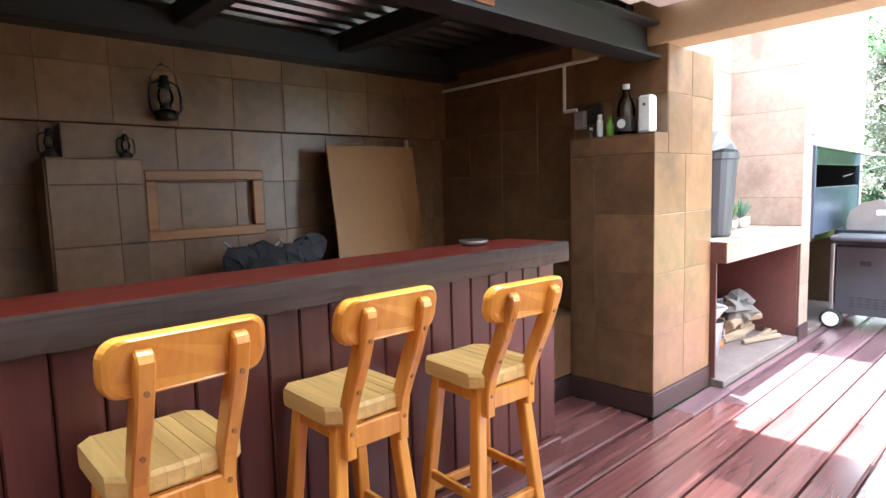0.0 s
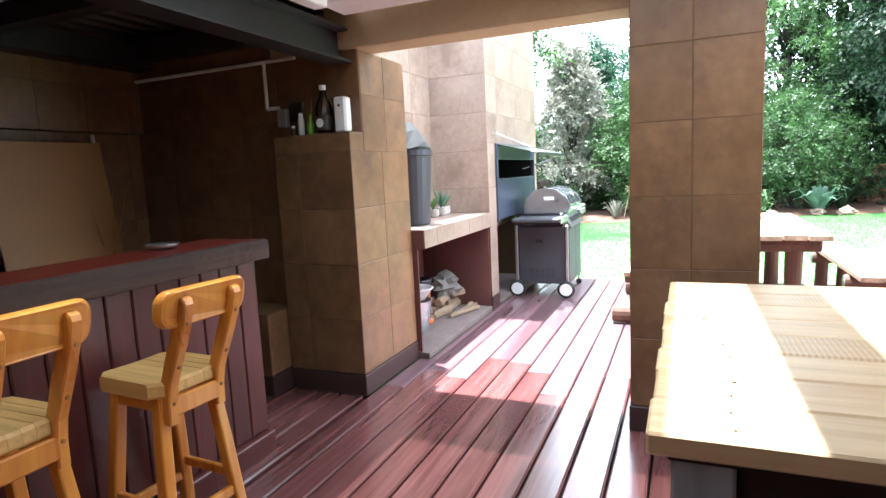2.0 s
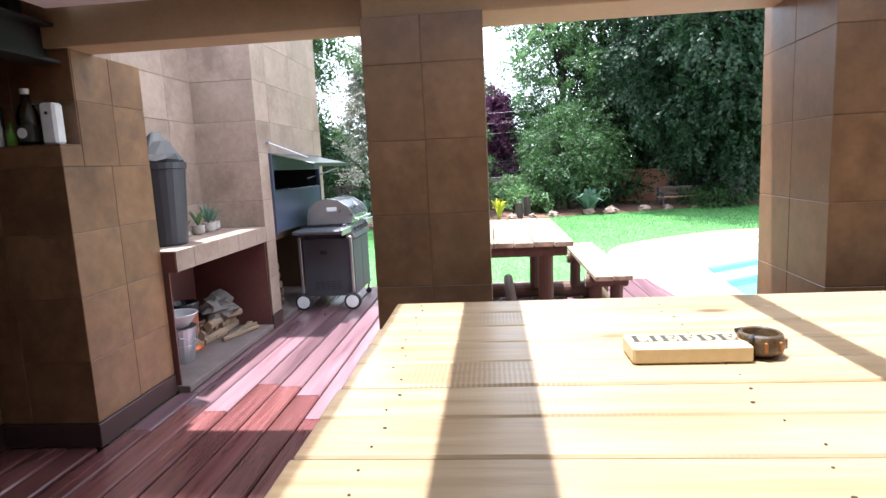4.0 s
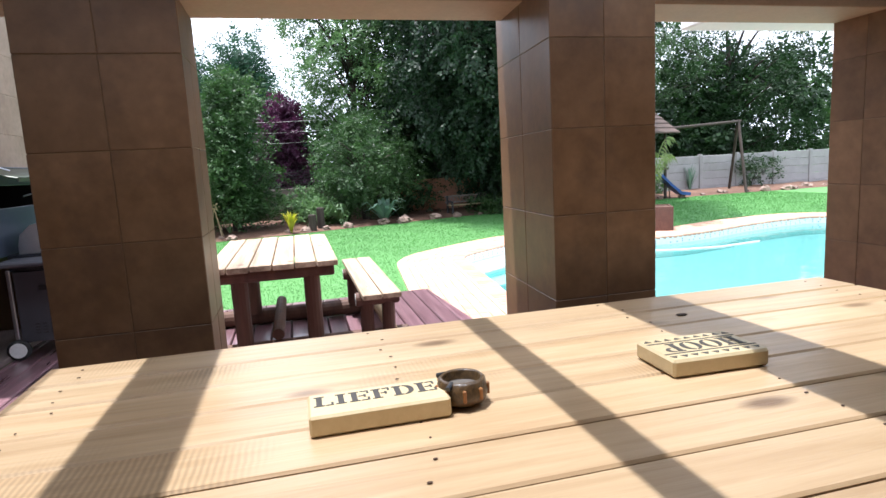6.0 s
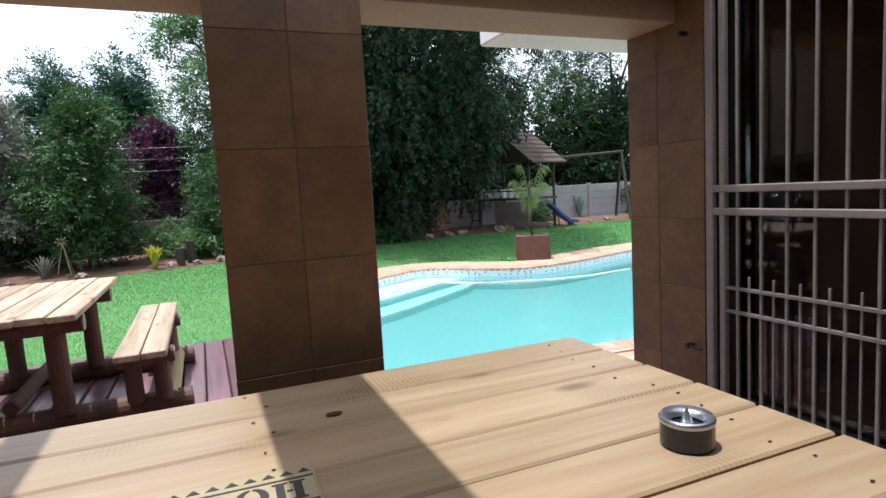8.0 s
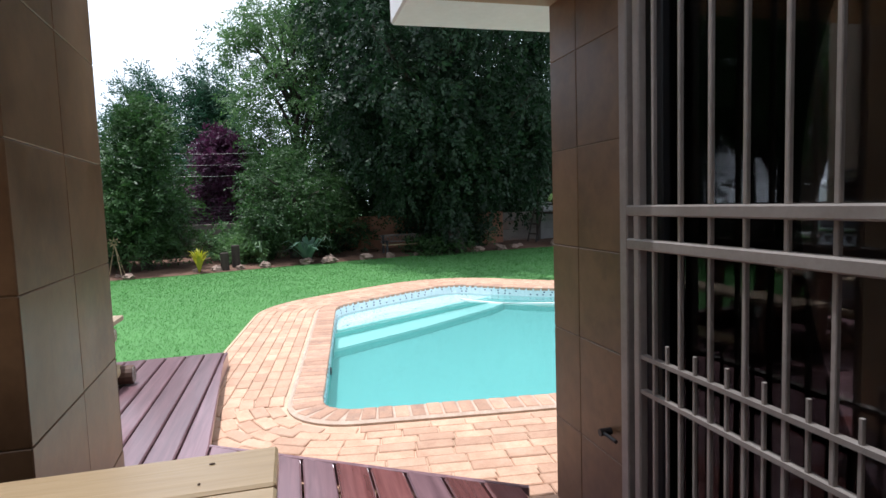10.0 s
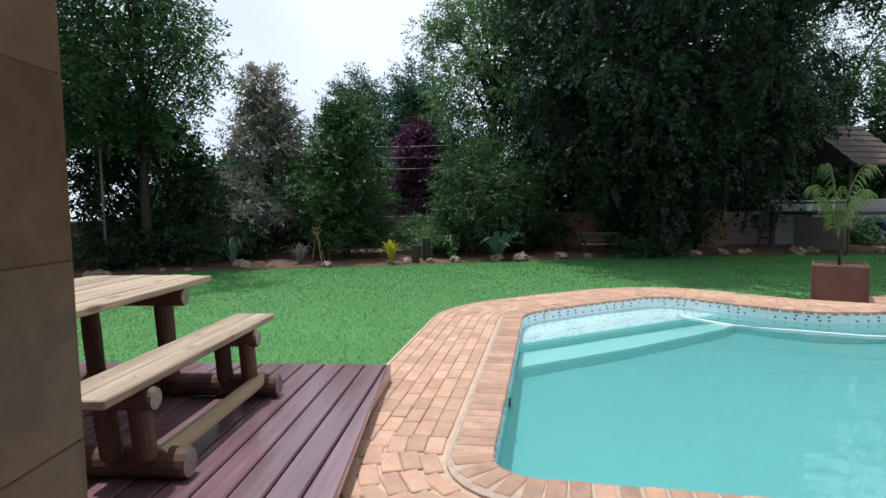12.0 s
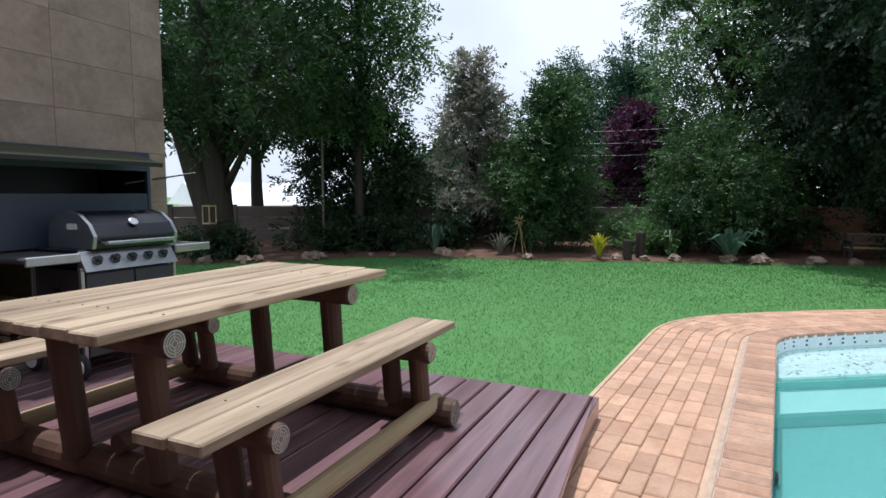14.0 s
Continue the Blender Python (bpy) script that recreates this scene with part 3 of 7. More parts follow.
column("column_1", 3.65, 4.0, -1.11, -0.572, "square veranda column clad in brown ceramic tiles", 0.49, 0.5)


def tapered_column(name, plan, top, label):
    """A tiled column over a four-sided plan given counter-clockwise."""
    pts = [Vector(p) for p in plan]
    mid = sum(pts, Vector((0, 0))) / 4
    inner = [tuple(p + (mid - p).normalized() * 0.013) for p in pts]
    core = structure(name, Shape().prism(inner, 0, top), GROUT, label, "column")
    rows = rows_z[:-1] + [rows_z[-2] + 0.334, top]
    for i in range(4):
        a, b = pts[i], pts[(i + 1) % 4]
        d = (b - a).normalized()
        out = Vector((d.y, -d.x))
        ln = (b - a).length
        tile_face(core, (*(a - out * 0.009), 0), (d.x, d.y, 0), UP, (out.x, out.y, 0), [0, ln * 0.5, ln], rows, TILE)
    grow = [tuple(p + (p - mid).normalized() * 0.008) for p in pts]
    part("skirting", Shape().prism(grow, 0, 0.125), SKIRT, core)
    return core


tapered_column("column_2", [(3.39, -2.872), (4.208, -2.822), (4.08, -2.468), (3.39, -2.424)], 2.412, "veranda column clad in dark brown tiles")

# pier between bar and fire wall, with its low ledge
pier = structure("pier", Shape().box((3.82, 0.924, 0), (4.377, 1.5, LINTEL_Z)).box((3.679, 0.924, 0), (3.83, 1.44, 1.53)), GROUT,
                 "wide tiled pier between bar and fireplace with a low ledge", "column")
pz = [0.13, 0.455, 0.78, 1.105, 1.43, 1.53]
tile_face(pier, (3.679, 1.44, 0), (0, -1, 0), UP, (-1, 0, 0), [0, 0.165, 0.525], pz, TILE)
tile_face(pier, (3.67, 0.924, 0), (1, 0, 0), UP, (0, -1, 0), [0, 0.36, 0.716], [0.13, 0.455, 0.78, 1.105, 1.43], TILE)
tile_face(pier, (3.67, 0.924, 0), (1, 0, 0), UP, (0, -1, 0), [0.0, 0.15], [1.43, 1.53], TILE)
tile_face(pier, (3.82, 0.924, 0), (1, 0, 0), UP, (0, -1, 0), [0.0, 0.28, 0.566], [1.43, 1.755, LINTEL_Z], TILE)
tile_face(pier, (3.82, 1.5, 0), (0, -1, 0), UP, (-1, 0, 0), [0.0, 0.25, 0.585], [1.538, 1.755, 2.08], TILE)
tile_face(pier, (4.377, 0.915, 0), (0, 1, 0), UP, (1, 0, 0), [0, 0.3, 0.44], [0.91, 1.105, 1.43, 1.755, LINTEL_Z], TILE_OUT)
tile_face(pier, (3.67, 0.915, 1.53), (1, 0, 0), (0, 1, 0), UP, [0, 0.15], [0, 0.2, 0.525], TILE)
part("skirting", Shape().box((3.664, 0.909, 0), (4.392, 1.44, 0.125), 0.004), SKIRT, pier)
low_box = structure("low_plinth", Shape().box((3.5, 1.45, 0.13), (3.8, 1.8, 0.5), 0.006), TILE, "low tiled plinth beside the pier", "plinth")
part("skirting", Shape().box((3.494, 1.444, 0), (3.8, 1.8, 0.128), 0.004), SKIRT, low_box)

# bar recess
back = structure("wall_north", Shape().box((-1.6, 2.7, 0), (4.1, 2.9, 2.6)), GROUT, "dark tiled back wall behind the bar", "wall")
bx = spans(-1.6, 3.81, 0.305, -1.475)
bz = [0.0, 0.195, 0.483, 0.771, 1.06, 1.35, 1.64]
tile_face(back, (-1.6, 2.7, 0), (1, 0, 0), UP, (0, -1, 0), [b + 1.6 for b in bx], bz, TILE)
upper = structure("wall_upper_band", Shape().box((-1.6, 2.65, 1.64), (3.81, 2.7, 2.06)), GROUT, "upper tiled band of the bar wall", "wall")
tile_face(upper, (-1.6, 2.65, 0), (1, 0, 0), UP, (0, -1, 0), [b + 1.6 for b in bx], [1.64, 1.92, 2.06], TILE)
side = structure("wall_bar_side", Shape().box((3.82, 1.5, 0), (4.02, 2.7, 2.6)), GROUT, "tiled side wall of the bar", "wall")
tile_face(side, (3.82, 2.7, 0), (0, -1, 0), UP, (-1, 0, 0), spans(0, 1.2, 0.305), bz + [1.92, 2.2], TILE)
cup = thing("tiled_ledge_pier", "tiled projecting pier with a flat top on the bar wall", "pier", shape=Shape().box((1.25, 2.46, 0), (1.635, 2.69, 1.455)), material=GROUT)
tagged(cup, kind="structure")
tile_face(cup, (1.25, 2.46, 0), (1, 0, 0), UP, (0, -1, 0), [0, 0.27, 0.385], bz[:5] + [1.34, 1.455], TILE)
tile_face(cup, (1.25, 2.69, 0), (0, -1, 0), UP, (-1, 0, 0), [0, 0.23], bz[:5] + [1.34, 1.455], TILE)
tile_face(cup, (1.635, 2.46, 0), (0, 1, 0), UP, (1, 0, 0), [0, 0.23], bz[:5] + [1.34, 1.455], TILE)
tile_face(cup, (1.25, 2.46, 1.455), (1, 0, 0), (0, 1, 0), UP, [0, 0.385], [0, 0.23], TILE)
structure("wall_block", Shape().box((1.34, 2.6, 1.47), (1.6, 2.69, 1.63), 0.004), TILE, "small tiled block above the ledge", "wall")

# outer walls that close the place
structure("wall_west", Shape().box((-1.8, -4.6, 0), (-1.6, 2.9, 2.6)), LINTEL, "ochre plastered house wall", "wall")
south = structure("wall_south", Shape().box((-1.6, -4.62, 0), (1.2, -4.409, 2.6)).box((3.52, -4.7, 0), (3.991, -4.409, 2.6)).box((1.2, -4.62, 2.12), (3.52, -4.409, 2.6)).box((1.2, -4.62, 0), (3.52, -4.409, 0.31)),
                  GROUT, "brown tiled house wall with a gated door opening", "wall")
cz = [0.13, 0.464, 0.815, 1.13, 1.475, 1.80, 2.134]
tile_face(south, (4.0, -4.409, 0), (-1, 0, 0), UP, (0, 1, 0), [0, 0.2, 0.475], cz, TILE)
tile_face(south, (3.991, -4.7, 0), (0, 1, 0), UP, (1, 0, 0), [0, 0.3], cz, TILE)
tile_face(south, (3.52, -4.409, 0), (-1, 0, 0), UP, (0, 1, 0), spans(0, 2.3, 0.334), [0.0, 0.31], TILE)
tile_face(south, (1.2, -4.409, 0), (-1, 0, 0), UP, (0, 1, 0), spans(0, 2.8, 0.334), cz, TILE)
structure("house_wall_outside", Shape().box((3.7, -13, -0.15), (3.98, -4.71, 2.5)), LINTEL, "ochre house wall along the pool", "wall")

# lintel and roof
structure("lintel", Shape().box((3.78, -0.58, LINTEL_Z), (4.0, 1.5, 2.3), 0.006).box((3.68, -4.409, LINTEL_Z + 0.001), (4.0, -0.572, 2.3), 0.006), LINTEL, "ochre plastered lintel beam over the columns", "beam")
structure("roof_edge", Shape().box((3.42, -0.55, 2.15), (3.67, 0.9, 2.36), 0.008).box((-1.6, 0.83, 2.12), (3.41, 0.915, 2.34), 0.008), WHITE, "white painted roof edge boards", "beam")
# southern lengths of the roof edge, in brown instead of white
structure("roof_edge_brown", Shape().box((3.42, -4.409, 2.15), (3.67, -2.89, 2.36), 0.008).box((3.42, -2.42, 2.15), (3.67, -0.553, 2.36), 0.008), FRAME_WOOD, "brown southern roof edge boards", "beam")
roof = structure("ceiling_translucent", Shape().box((1.86, -4.409, ROOF_Z), (3.68, -0.55, ROOF_Z + 0.008)), SHEET, "translucent roof sheets over the veranda", "roof")
# opaque ceiling added out of view, to keep skylight off the bar
ceil = structure("ceiling", Shape().box((-1.7, -4.409, ROOF_Z), (1.859, -0.549, ROOF_Z + 0.05)), PANEL, "added unseen opaque ceiling that cuts skylight to the bar", "ceiling")
# strip added above the lintel to stop sun leaking onto the deck
structure("roof_verge", Shape().box((3.684, -4.409, ROOF_Z), (4.03, 1.5, ROOF_Z + 0.05)), FRAME_WOOD, "added unseen roof strip that blocks sun between roof and lintel", "roof")
# unseen sheet, set to pass only weak sun to stools and deck
structure("ceiling_milky", Shape().box((-1.7, -0.548, ROOF_Z), (3.68, 0.92, ROOF_Z + 0.008)), MILKY_SHEET, "unseen milky roof sheets that dim the sun beside the bar", "roof")
beam_y = ((-0.89, 0.09), (-1.77, 0.032), (-2.37, 0.12), (-3.5, 0.09), (0.1, 0.09))
for by, bw in beam_y:
    structure("roof_beam", Shape().box((-1.6, by - bw, 2.24), (3.375, by + bw, 2.41), 0.006), WHITE, "white roof beam under the translucent sheets", "beam")
ib = structure("steel_beam", Shape().box((-1.6, 0.95, 2.1), (3.8, 1.1, 2.114)).box((-1.6, 0.95, 1.93), (3.8, 1.1, 1.944)).box((-1.6, 1.02, 1.944), (3.8, 1.032, 2.1)), BLACK_STEEL, "black painted steel beam over the bar", "beam")
part("decal", Shape().box((2.44, 1.013, 1.98), (2.56, 1.018, 2.05), 0.002), YELLOW_DECAL, ib, "copper-coloured plate")
structure("wall_plate", Shape().box((-1.6, 2.5, 2.05), (3.82, 2.66, 2.2), 0.006), BLACK_STEEL, "black beam along the top of the bar wall", "beam")
for rx in (-0.9, 0.0, 0.95, 1.9, 2.85):
    structure("rafter", Shape().box((rx - 0.05, 0.95, 2.12), (rx + 0.05, 2.7, 2.23), 0.004), BLACK_STEEL, "black rafter under the metal roof", "beam")
structure("rafter_end", Shape().box((3.7, 1.1, 2.1), (3.815, 2.66, 2.23), 0.004), BLACK_STEEL, "black rafter against the side wall", "beam")
rib = Shape()
prof, yy = [], 0.9
while yy < 2.9:
    prof += [(yy, 2.24), (yy + 0.05, 2.24), (yy + 0.065, 2.275), (yy + 0.11, 2.275), (yy + 0.125, 2.24)]
    yy += 0.15
vs = [(x, y, z + (y - 0.9) * 0.02) for x in (-1.7, 4.1) for y, z in prof] + [(x, y, z + (y - 0.9) * 0.02 + 0.003) for x in (-1.7, 4.1) for y, z in prof]
k = len(prof)
rib.add(vs, [(i, k + i, k + i + 1, i + 1) for i in range(k - 1)] + [(2 * k + i, 2 * k + i + 1, 3 * k + i + 1, 3 * k + i) for i in range(k - 1)])
structure("ceiling_metal", rib, ROOF_METAL, "ribbed metal roof sheets over the bar", "roof")
structure("eave", Shape().box((4.02, -9.0, 2.12), (4.68, -3.93, 2.26), 0.01), WHITE, "white eave board of the house roof", "eave")

# ---- fire wall ----
FY = 0.82
fire = structure("wall_fire", Shape().box((4.386, 1.369, 0.9), (5.83, 1.7, 3.6)).box((4.386, 1.55, 0), (7.64, 1.7, 0.95)), GROUT, "tiled wall behind the fireplace counter", "wall")
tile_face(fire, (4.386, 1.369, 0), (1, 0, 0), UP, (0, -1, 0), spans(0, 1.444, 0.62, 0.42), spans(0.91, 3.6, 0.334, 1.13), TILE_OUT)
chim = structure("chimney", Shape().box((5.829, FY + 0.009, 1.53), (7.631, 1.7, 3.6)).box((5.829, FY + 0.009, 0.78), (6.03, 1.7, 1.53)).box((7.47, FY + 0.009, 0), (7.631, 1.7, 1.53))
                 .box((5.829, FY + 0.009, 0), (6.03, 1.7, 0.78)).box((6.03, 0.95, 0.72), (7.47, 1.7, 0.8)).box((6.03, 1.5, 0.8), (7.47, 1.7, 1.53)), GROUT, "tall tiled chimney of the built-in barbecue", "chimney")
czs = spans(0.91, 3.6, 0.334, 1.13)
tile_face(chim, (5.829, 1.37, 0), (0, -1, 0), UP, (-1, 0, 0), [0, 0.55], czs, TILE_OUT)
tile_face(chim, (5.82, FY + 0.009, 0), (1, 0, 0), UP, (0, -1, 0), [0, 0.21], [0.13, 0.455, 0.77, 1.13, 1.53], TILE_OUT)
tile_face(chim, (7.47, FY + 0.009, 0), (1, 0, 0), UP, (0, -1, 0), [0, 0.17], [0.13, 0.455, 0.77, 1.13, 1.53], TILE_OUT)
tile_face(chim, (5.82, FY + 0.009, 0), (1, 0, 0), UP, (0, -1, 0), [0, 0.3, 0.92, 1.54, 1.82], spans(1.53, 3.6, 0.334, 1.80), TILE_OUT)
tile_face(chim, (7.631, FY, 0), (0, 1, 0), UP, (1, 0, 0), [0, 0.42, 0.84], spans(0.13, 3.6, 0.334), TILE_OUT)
part("inner_side", Shape().box((5.81, FY + 0.02, 0.05), (5.827, 1.55, 0.77)), MAROON, chim, "maroon painted inner side")
part("inner_side", Shape().box((6.035, FY + 0.02, 0.05), (6.045, 1.5, 0.72)), MAROON, chim)
part("skirting", Shape().box((5.814, FY - 0.006, 0), (6.036, FY + 0.02, 0.125), 0.004), SKIRT, chim)
slab = thing("fireplace_counter", "tiled concrete counter slab beside the barbecue", "counter", kind="structure", shape=Shape().box((4.386, FY + 0.01, 0.775), (5.825, 1.365, 0.9)), material=MAROON)
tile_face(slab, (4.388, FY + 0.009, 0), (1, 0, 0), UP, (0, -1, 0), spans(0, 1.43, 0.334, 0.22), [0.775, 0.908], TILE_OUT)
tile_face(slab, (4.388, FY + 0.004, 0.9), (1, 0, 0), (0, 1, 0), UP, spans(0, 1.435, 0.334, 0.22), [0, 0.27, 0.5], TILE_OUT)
structure("store_back", Shape().box((4.388, 1.5, 0.05), (5.81, 1.548, 0.774)).box((6.046, 1.46, 0.05), (7.468, 1.498, 0.718)), MAROON, "maroon painted back of the wood store", "wall")
structure("store_side", Shape().box((4.388, FY + 0.06, 0.05), (4.4, 1.498, 0.774)), MAROON, "maroon painted side of the wood store", "wall")
structure("store_floor", Shape().box((4.386, FY + 0.004, 0.0), (5.825, 1.5, 0.045), 0.004).box((6.036, FY + 0.004, 0.0), (7.468, 1.5, 0.045), 0.004), surface("store_cement", (0.13, 0.095, 0.085), (0.22, 0.17, 0.15), 0.85, 4.0, 40.0, bump=0.2), "raised cement floor of the wood store", "floor")

brai = thing("built_in_barbecue", "built-in steel barbecue with a raised sooty flap", "barbecue", pose(-0.13, -0.04, 0))
part("fire_box", Shape().box((6.17, 0.89, 0.81), (7.595, 0.91, 0.83)).box((6.17, 1.47, 0.81), (7.595, 1.49, 1.52)).box((6.17, 0.89, 0.83), (6.185, 1.47, 1.52)).box((7.58, 0.89, 0.83), (7.595, 1.47, 1.52)).box((6.185, 0.9, 0.81), (7.58, 1.47, 0.822)), BLACK_STEEL, brai)
part("lower_door", Shape().box((6.2, 0.846, 0.82), (7.57, 0.862, 1.2), 0.004), BLUE_STEEL, brai, "blue-grey steel shutter")
part("frame", Shape().box((6.165, 0.84, 0.80), (6.2, 0.875, 1.53), 0.003).box((7.57, 0.84, 0.80), (7.6, 0.875, 1.53), 0.003).box((6.2, 0.84, 1.38), (7.57, 0.875, 1.53), 0.003), BLUE_STEEL, brai)
part("grid_rod", Shape().rod((6.2, 0.95, 1.18), (7.57, 0.95, 1.18), 0.008).rod((6.2, 1.2, 1.18), (7.57, 1.2, 1.18), 0.008), SILVER, brai)
flap_m = pose(6.19, 0.85, 1.525, 14, 0, 0)
flap = part("flap", Shape().box((0, -0.4, -0.012), (1.22, 0, 0.0), 0.004), FLAP_GREEN_REFLECT, brai, "raised flap with the lawn's green reflection put into its colour", m=flap_m)
part("flap_rim", Shape().box((0, -0.405, -0.03), (1.22, -0.398, 0.004), 0.002), BLACK_STEEL, flap)
part("stay_rod", Shape().rod((6.13, 0.84, 1.62), (6.3, 0.55, 1.48), 0.005).rod((6.13, 0.868, 1.62), (6.13, 0.83, 1.62), 0.012), SILVER, brai)
part("tool_handle", Shape().rod((7.45, 0.95, 1.28), (7.95, 0.72, 1.38), 0.009, 0.007), BLACK_STEEL, brai)

# ---- security gate and door in the south wall ----
gate = thing("security_gate", "pale painted steel security gate with upright bars", "gate")
GYa, GYb = -4.402, -4.375
part("gate_frame", Shape().box((3.46, GYa, 0.33), (3.5, GYb, 2.13), 0.004).box((3.40, GYa, 0.36), (3.43, GYb, 2.1), 0.004).box((1.22, GYa, 0.31), (3.52, GYb + 0.03, 0.35), 0.004).box((1.22, GYa, 2.09), (3.5, GYb, 2.13), 0.004).box((1.22, GYa, 0.33), (1.26, GYb, 2.13), 0.004), GATE, gate)
part("cross_rail", Shape().box((1.26, GYa - 0.004, 1.245), (3.459, GYb + 0.004, 1.275), 0.004), GATE, gate)
part("cross_rail", Shape().box((1.26, GYa - 0.004, 1.15), (3.459, GYb + 0.004, 1.18), 0.004), GATE, gate)
bar_mesh = Shape().box((-0.006, -0.006, 0), (0.006, 0.006, 1.0), 0.002).mesh("bar", GATE)
for i in range(18):
    bxp = 3.347 - 0.1085 * i
    for z0, z1 in ((0.35, 1.15), (1.18, 1.245), (1.275, 2.09)):
        ob = part("bar", bar_mesh, GATE, gate)
        ob.matrix_basis = Matrix.Translation((bxp, -4.388, z0)) @ Matrix.Diagonal((1, 1, z1 - z0, 1))
for i in range(18):
    part("short_bar", bar_mesh, GATE, gate, m=Matrix.Translation((3.293 - 0.1085 * i, -4.388, 0.35)) @ Matrix.Diagonal((0.75, 0.75, 0.55, 1)))
for z in (0.84, 0.74):
    part("thin_rail", Shape().box((1.26, -4.398, z), (3.4, -4.379, z + 0.012)), GATE, gate)
part("lock_bolt", Shape().rod((3.6, -4.4, 0.55), (3.6, -4.36, 0.55), 0.012).rod((3.6, -4.37, 0.55), (3.52, -4.37, 0.55), 0.006), BLACK_STEEL, gate, "dark bolt on the wall")
part("hook", Shape().rod((3.62, -4.4, 1.94), (3.62, -4.36, 1.94), 0.01), BLACK_STEEL, gate)
dr = thing("sliding_door", "dark aluminium glass sliding door behind the gate", "door", kind="structure")
part("door_frame", Shape().box((3.4, -4.5, 0.31), (3.52, -4.45, 2.12), 0.004).box((2.3, -4.5, 0.31), (2.36, -4.45, 2.12), 0.004).box((1.2, -4.5, 0.31), (1.26, -4.45, 2.12), 0.004).box((1.2, -4.5, 0.31), (3.5, -4.45, 0.36), 0.004).box((1.2, -4.5, 2.06), (3.5, -4.45, 2.12), 0.004), BLACK_STEEL, dr)
part("pane", Shape().box((2.36, -4.48, 0.36), (3.4, -4.474, 2.06)), PANE, dr)
part("pane", Shape().box((1.26, -4.48, 0.36), (2.3, -4.474, 2.06)), PANE, dr)
structure("room_behind_door", Shape().box((1.0, -6.5, 0.3), (3.69, -6.4, 2.4)).box((0.9, -6.5, 0.3), (1.0, -4.63, 2.4)).box((3.6, -6.4, 0.3), (3.69, -4.71, 2.4)).box((0.9, -6.5, 0.2), (3.69, -4.63, 0.3)).box((0.9, -6.5, 2.4), (3.69, -4.63, 2.5)), DARK_GLASS, "dark room behind the sliding door", "room")

# ---- bar counter ----
bar = thing("bar_counter", "bar counter with dark red plank front and rough-edged top", "bar counter")
part("worktop", Shape().box((-1.58, 1.0, 0.985), (2.99, 1.34, 1.02), 0.006), BAR_TOP, bar, "glossy red varnished bar top")
edge = Shape()
ne = 120
for i in range(ne + 1):
    x = -1.58 + (3.0 + 1.58) * i / ne
    wob = lambda s: 0.006 * noise.noise(Vector((x * 7, s, 0))) + 0.004 * noise.noise(Vector((x * 23, s, 3)))
    edge.v += [(x, 1.003, 0.925 + wob(1)), (x, 0.985 + wob(2), 0.93 + wob(1)), (x, 0.982 + wob(4), 0.975 + wob(6)), (x, 0.985 + wob(2), 1.014 + 0.5 * wob(5)), (x, 1.003, 1.022)]
for i in range(ne):
    edge.f += [(i * 5 + j, (i + 1) * 5 + j, (i + 1) * 5 + j + 1, i * 5 + j + 1) for j in range(4)]
edge.f += [(4, 3, 2, 1, 0), tuple(ne * 5 + j for j in range(5))]
part("waney_edge", edge, BAR_EDGE, bar, "rough dark sawn edge strip")
part("end_edge", Shape().box((2.99, 0.99, 0.93), (3.005, 1.345, 1.018), 0.004), BAR_EDGE, bar)
plank_mesh = Shape().box((-0.002, 0, 0), (0.102, 0.02, 0.82), 0.005).mesh("plank", PANEL)
for i in range(41):
    ob = part("plank", plank_mesh, PANEL, bar)
    ob.matrix_basis = Matrix.Translation((2.838 - 0.108 * i + 0.006, 1.035 + 0.002 * random.random(), 0.105))
part("backing", Shape().box((-1.58, 1.057, 0.0), (2.935, 1.075, 0.93)), UNDER, bar)
part("end_panel", Shape().box((2.935, 1.037, 0.0), (2.955, 1.33, 0.93), 0.003), PANEL, bar)
part("plinth", Shape().box((-1.58, 1.0, 0.0), (2.96, 1.056, 0.1), 0.005), PANEL, bar)
part("shelf", Shape().box((-1.58, 1.075, 0.45), (2.935, 1.33, 0.475)), PANEL, bar)


def rounded_outline(hx, hy, r, n=5):
    """Corner-rounded rectangle, counter-clockwise."""
    out = []
    for sx, sy, a0 in ((1, 1, 0), (-1, 1, 90), (-1, -1, 180), (1, -1, 270)):
        out += [(sx * (hx - r) + r * math.cos(radians(a0 + 90 * j / (n - 1))), sy * (hy - r) + r * math.sin(radians(a0 + 90 * j / (n - 1)))) for j in range(n)]
    return out


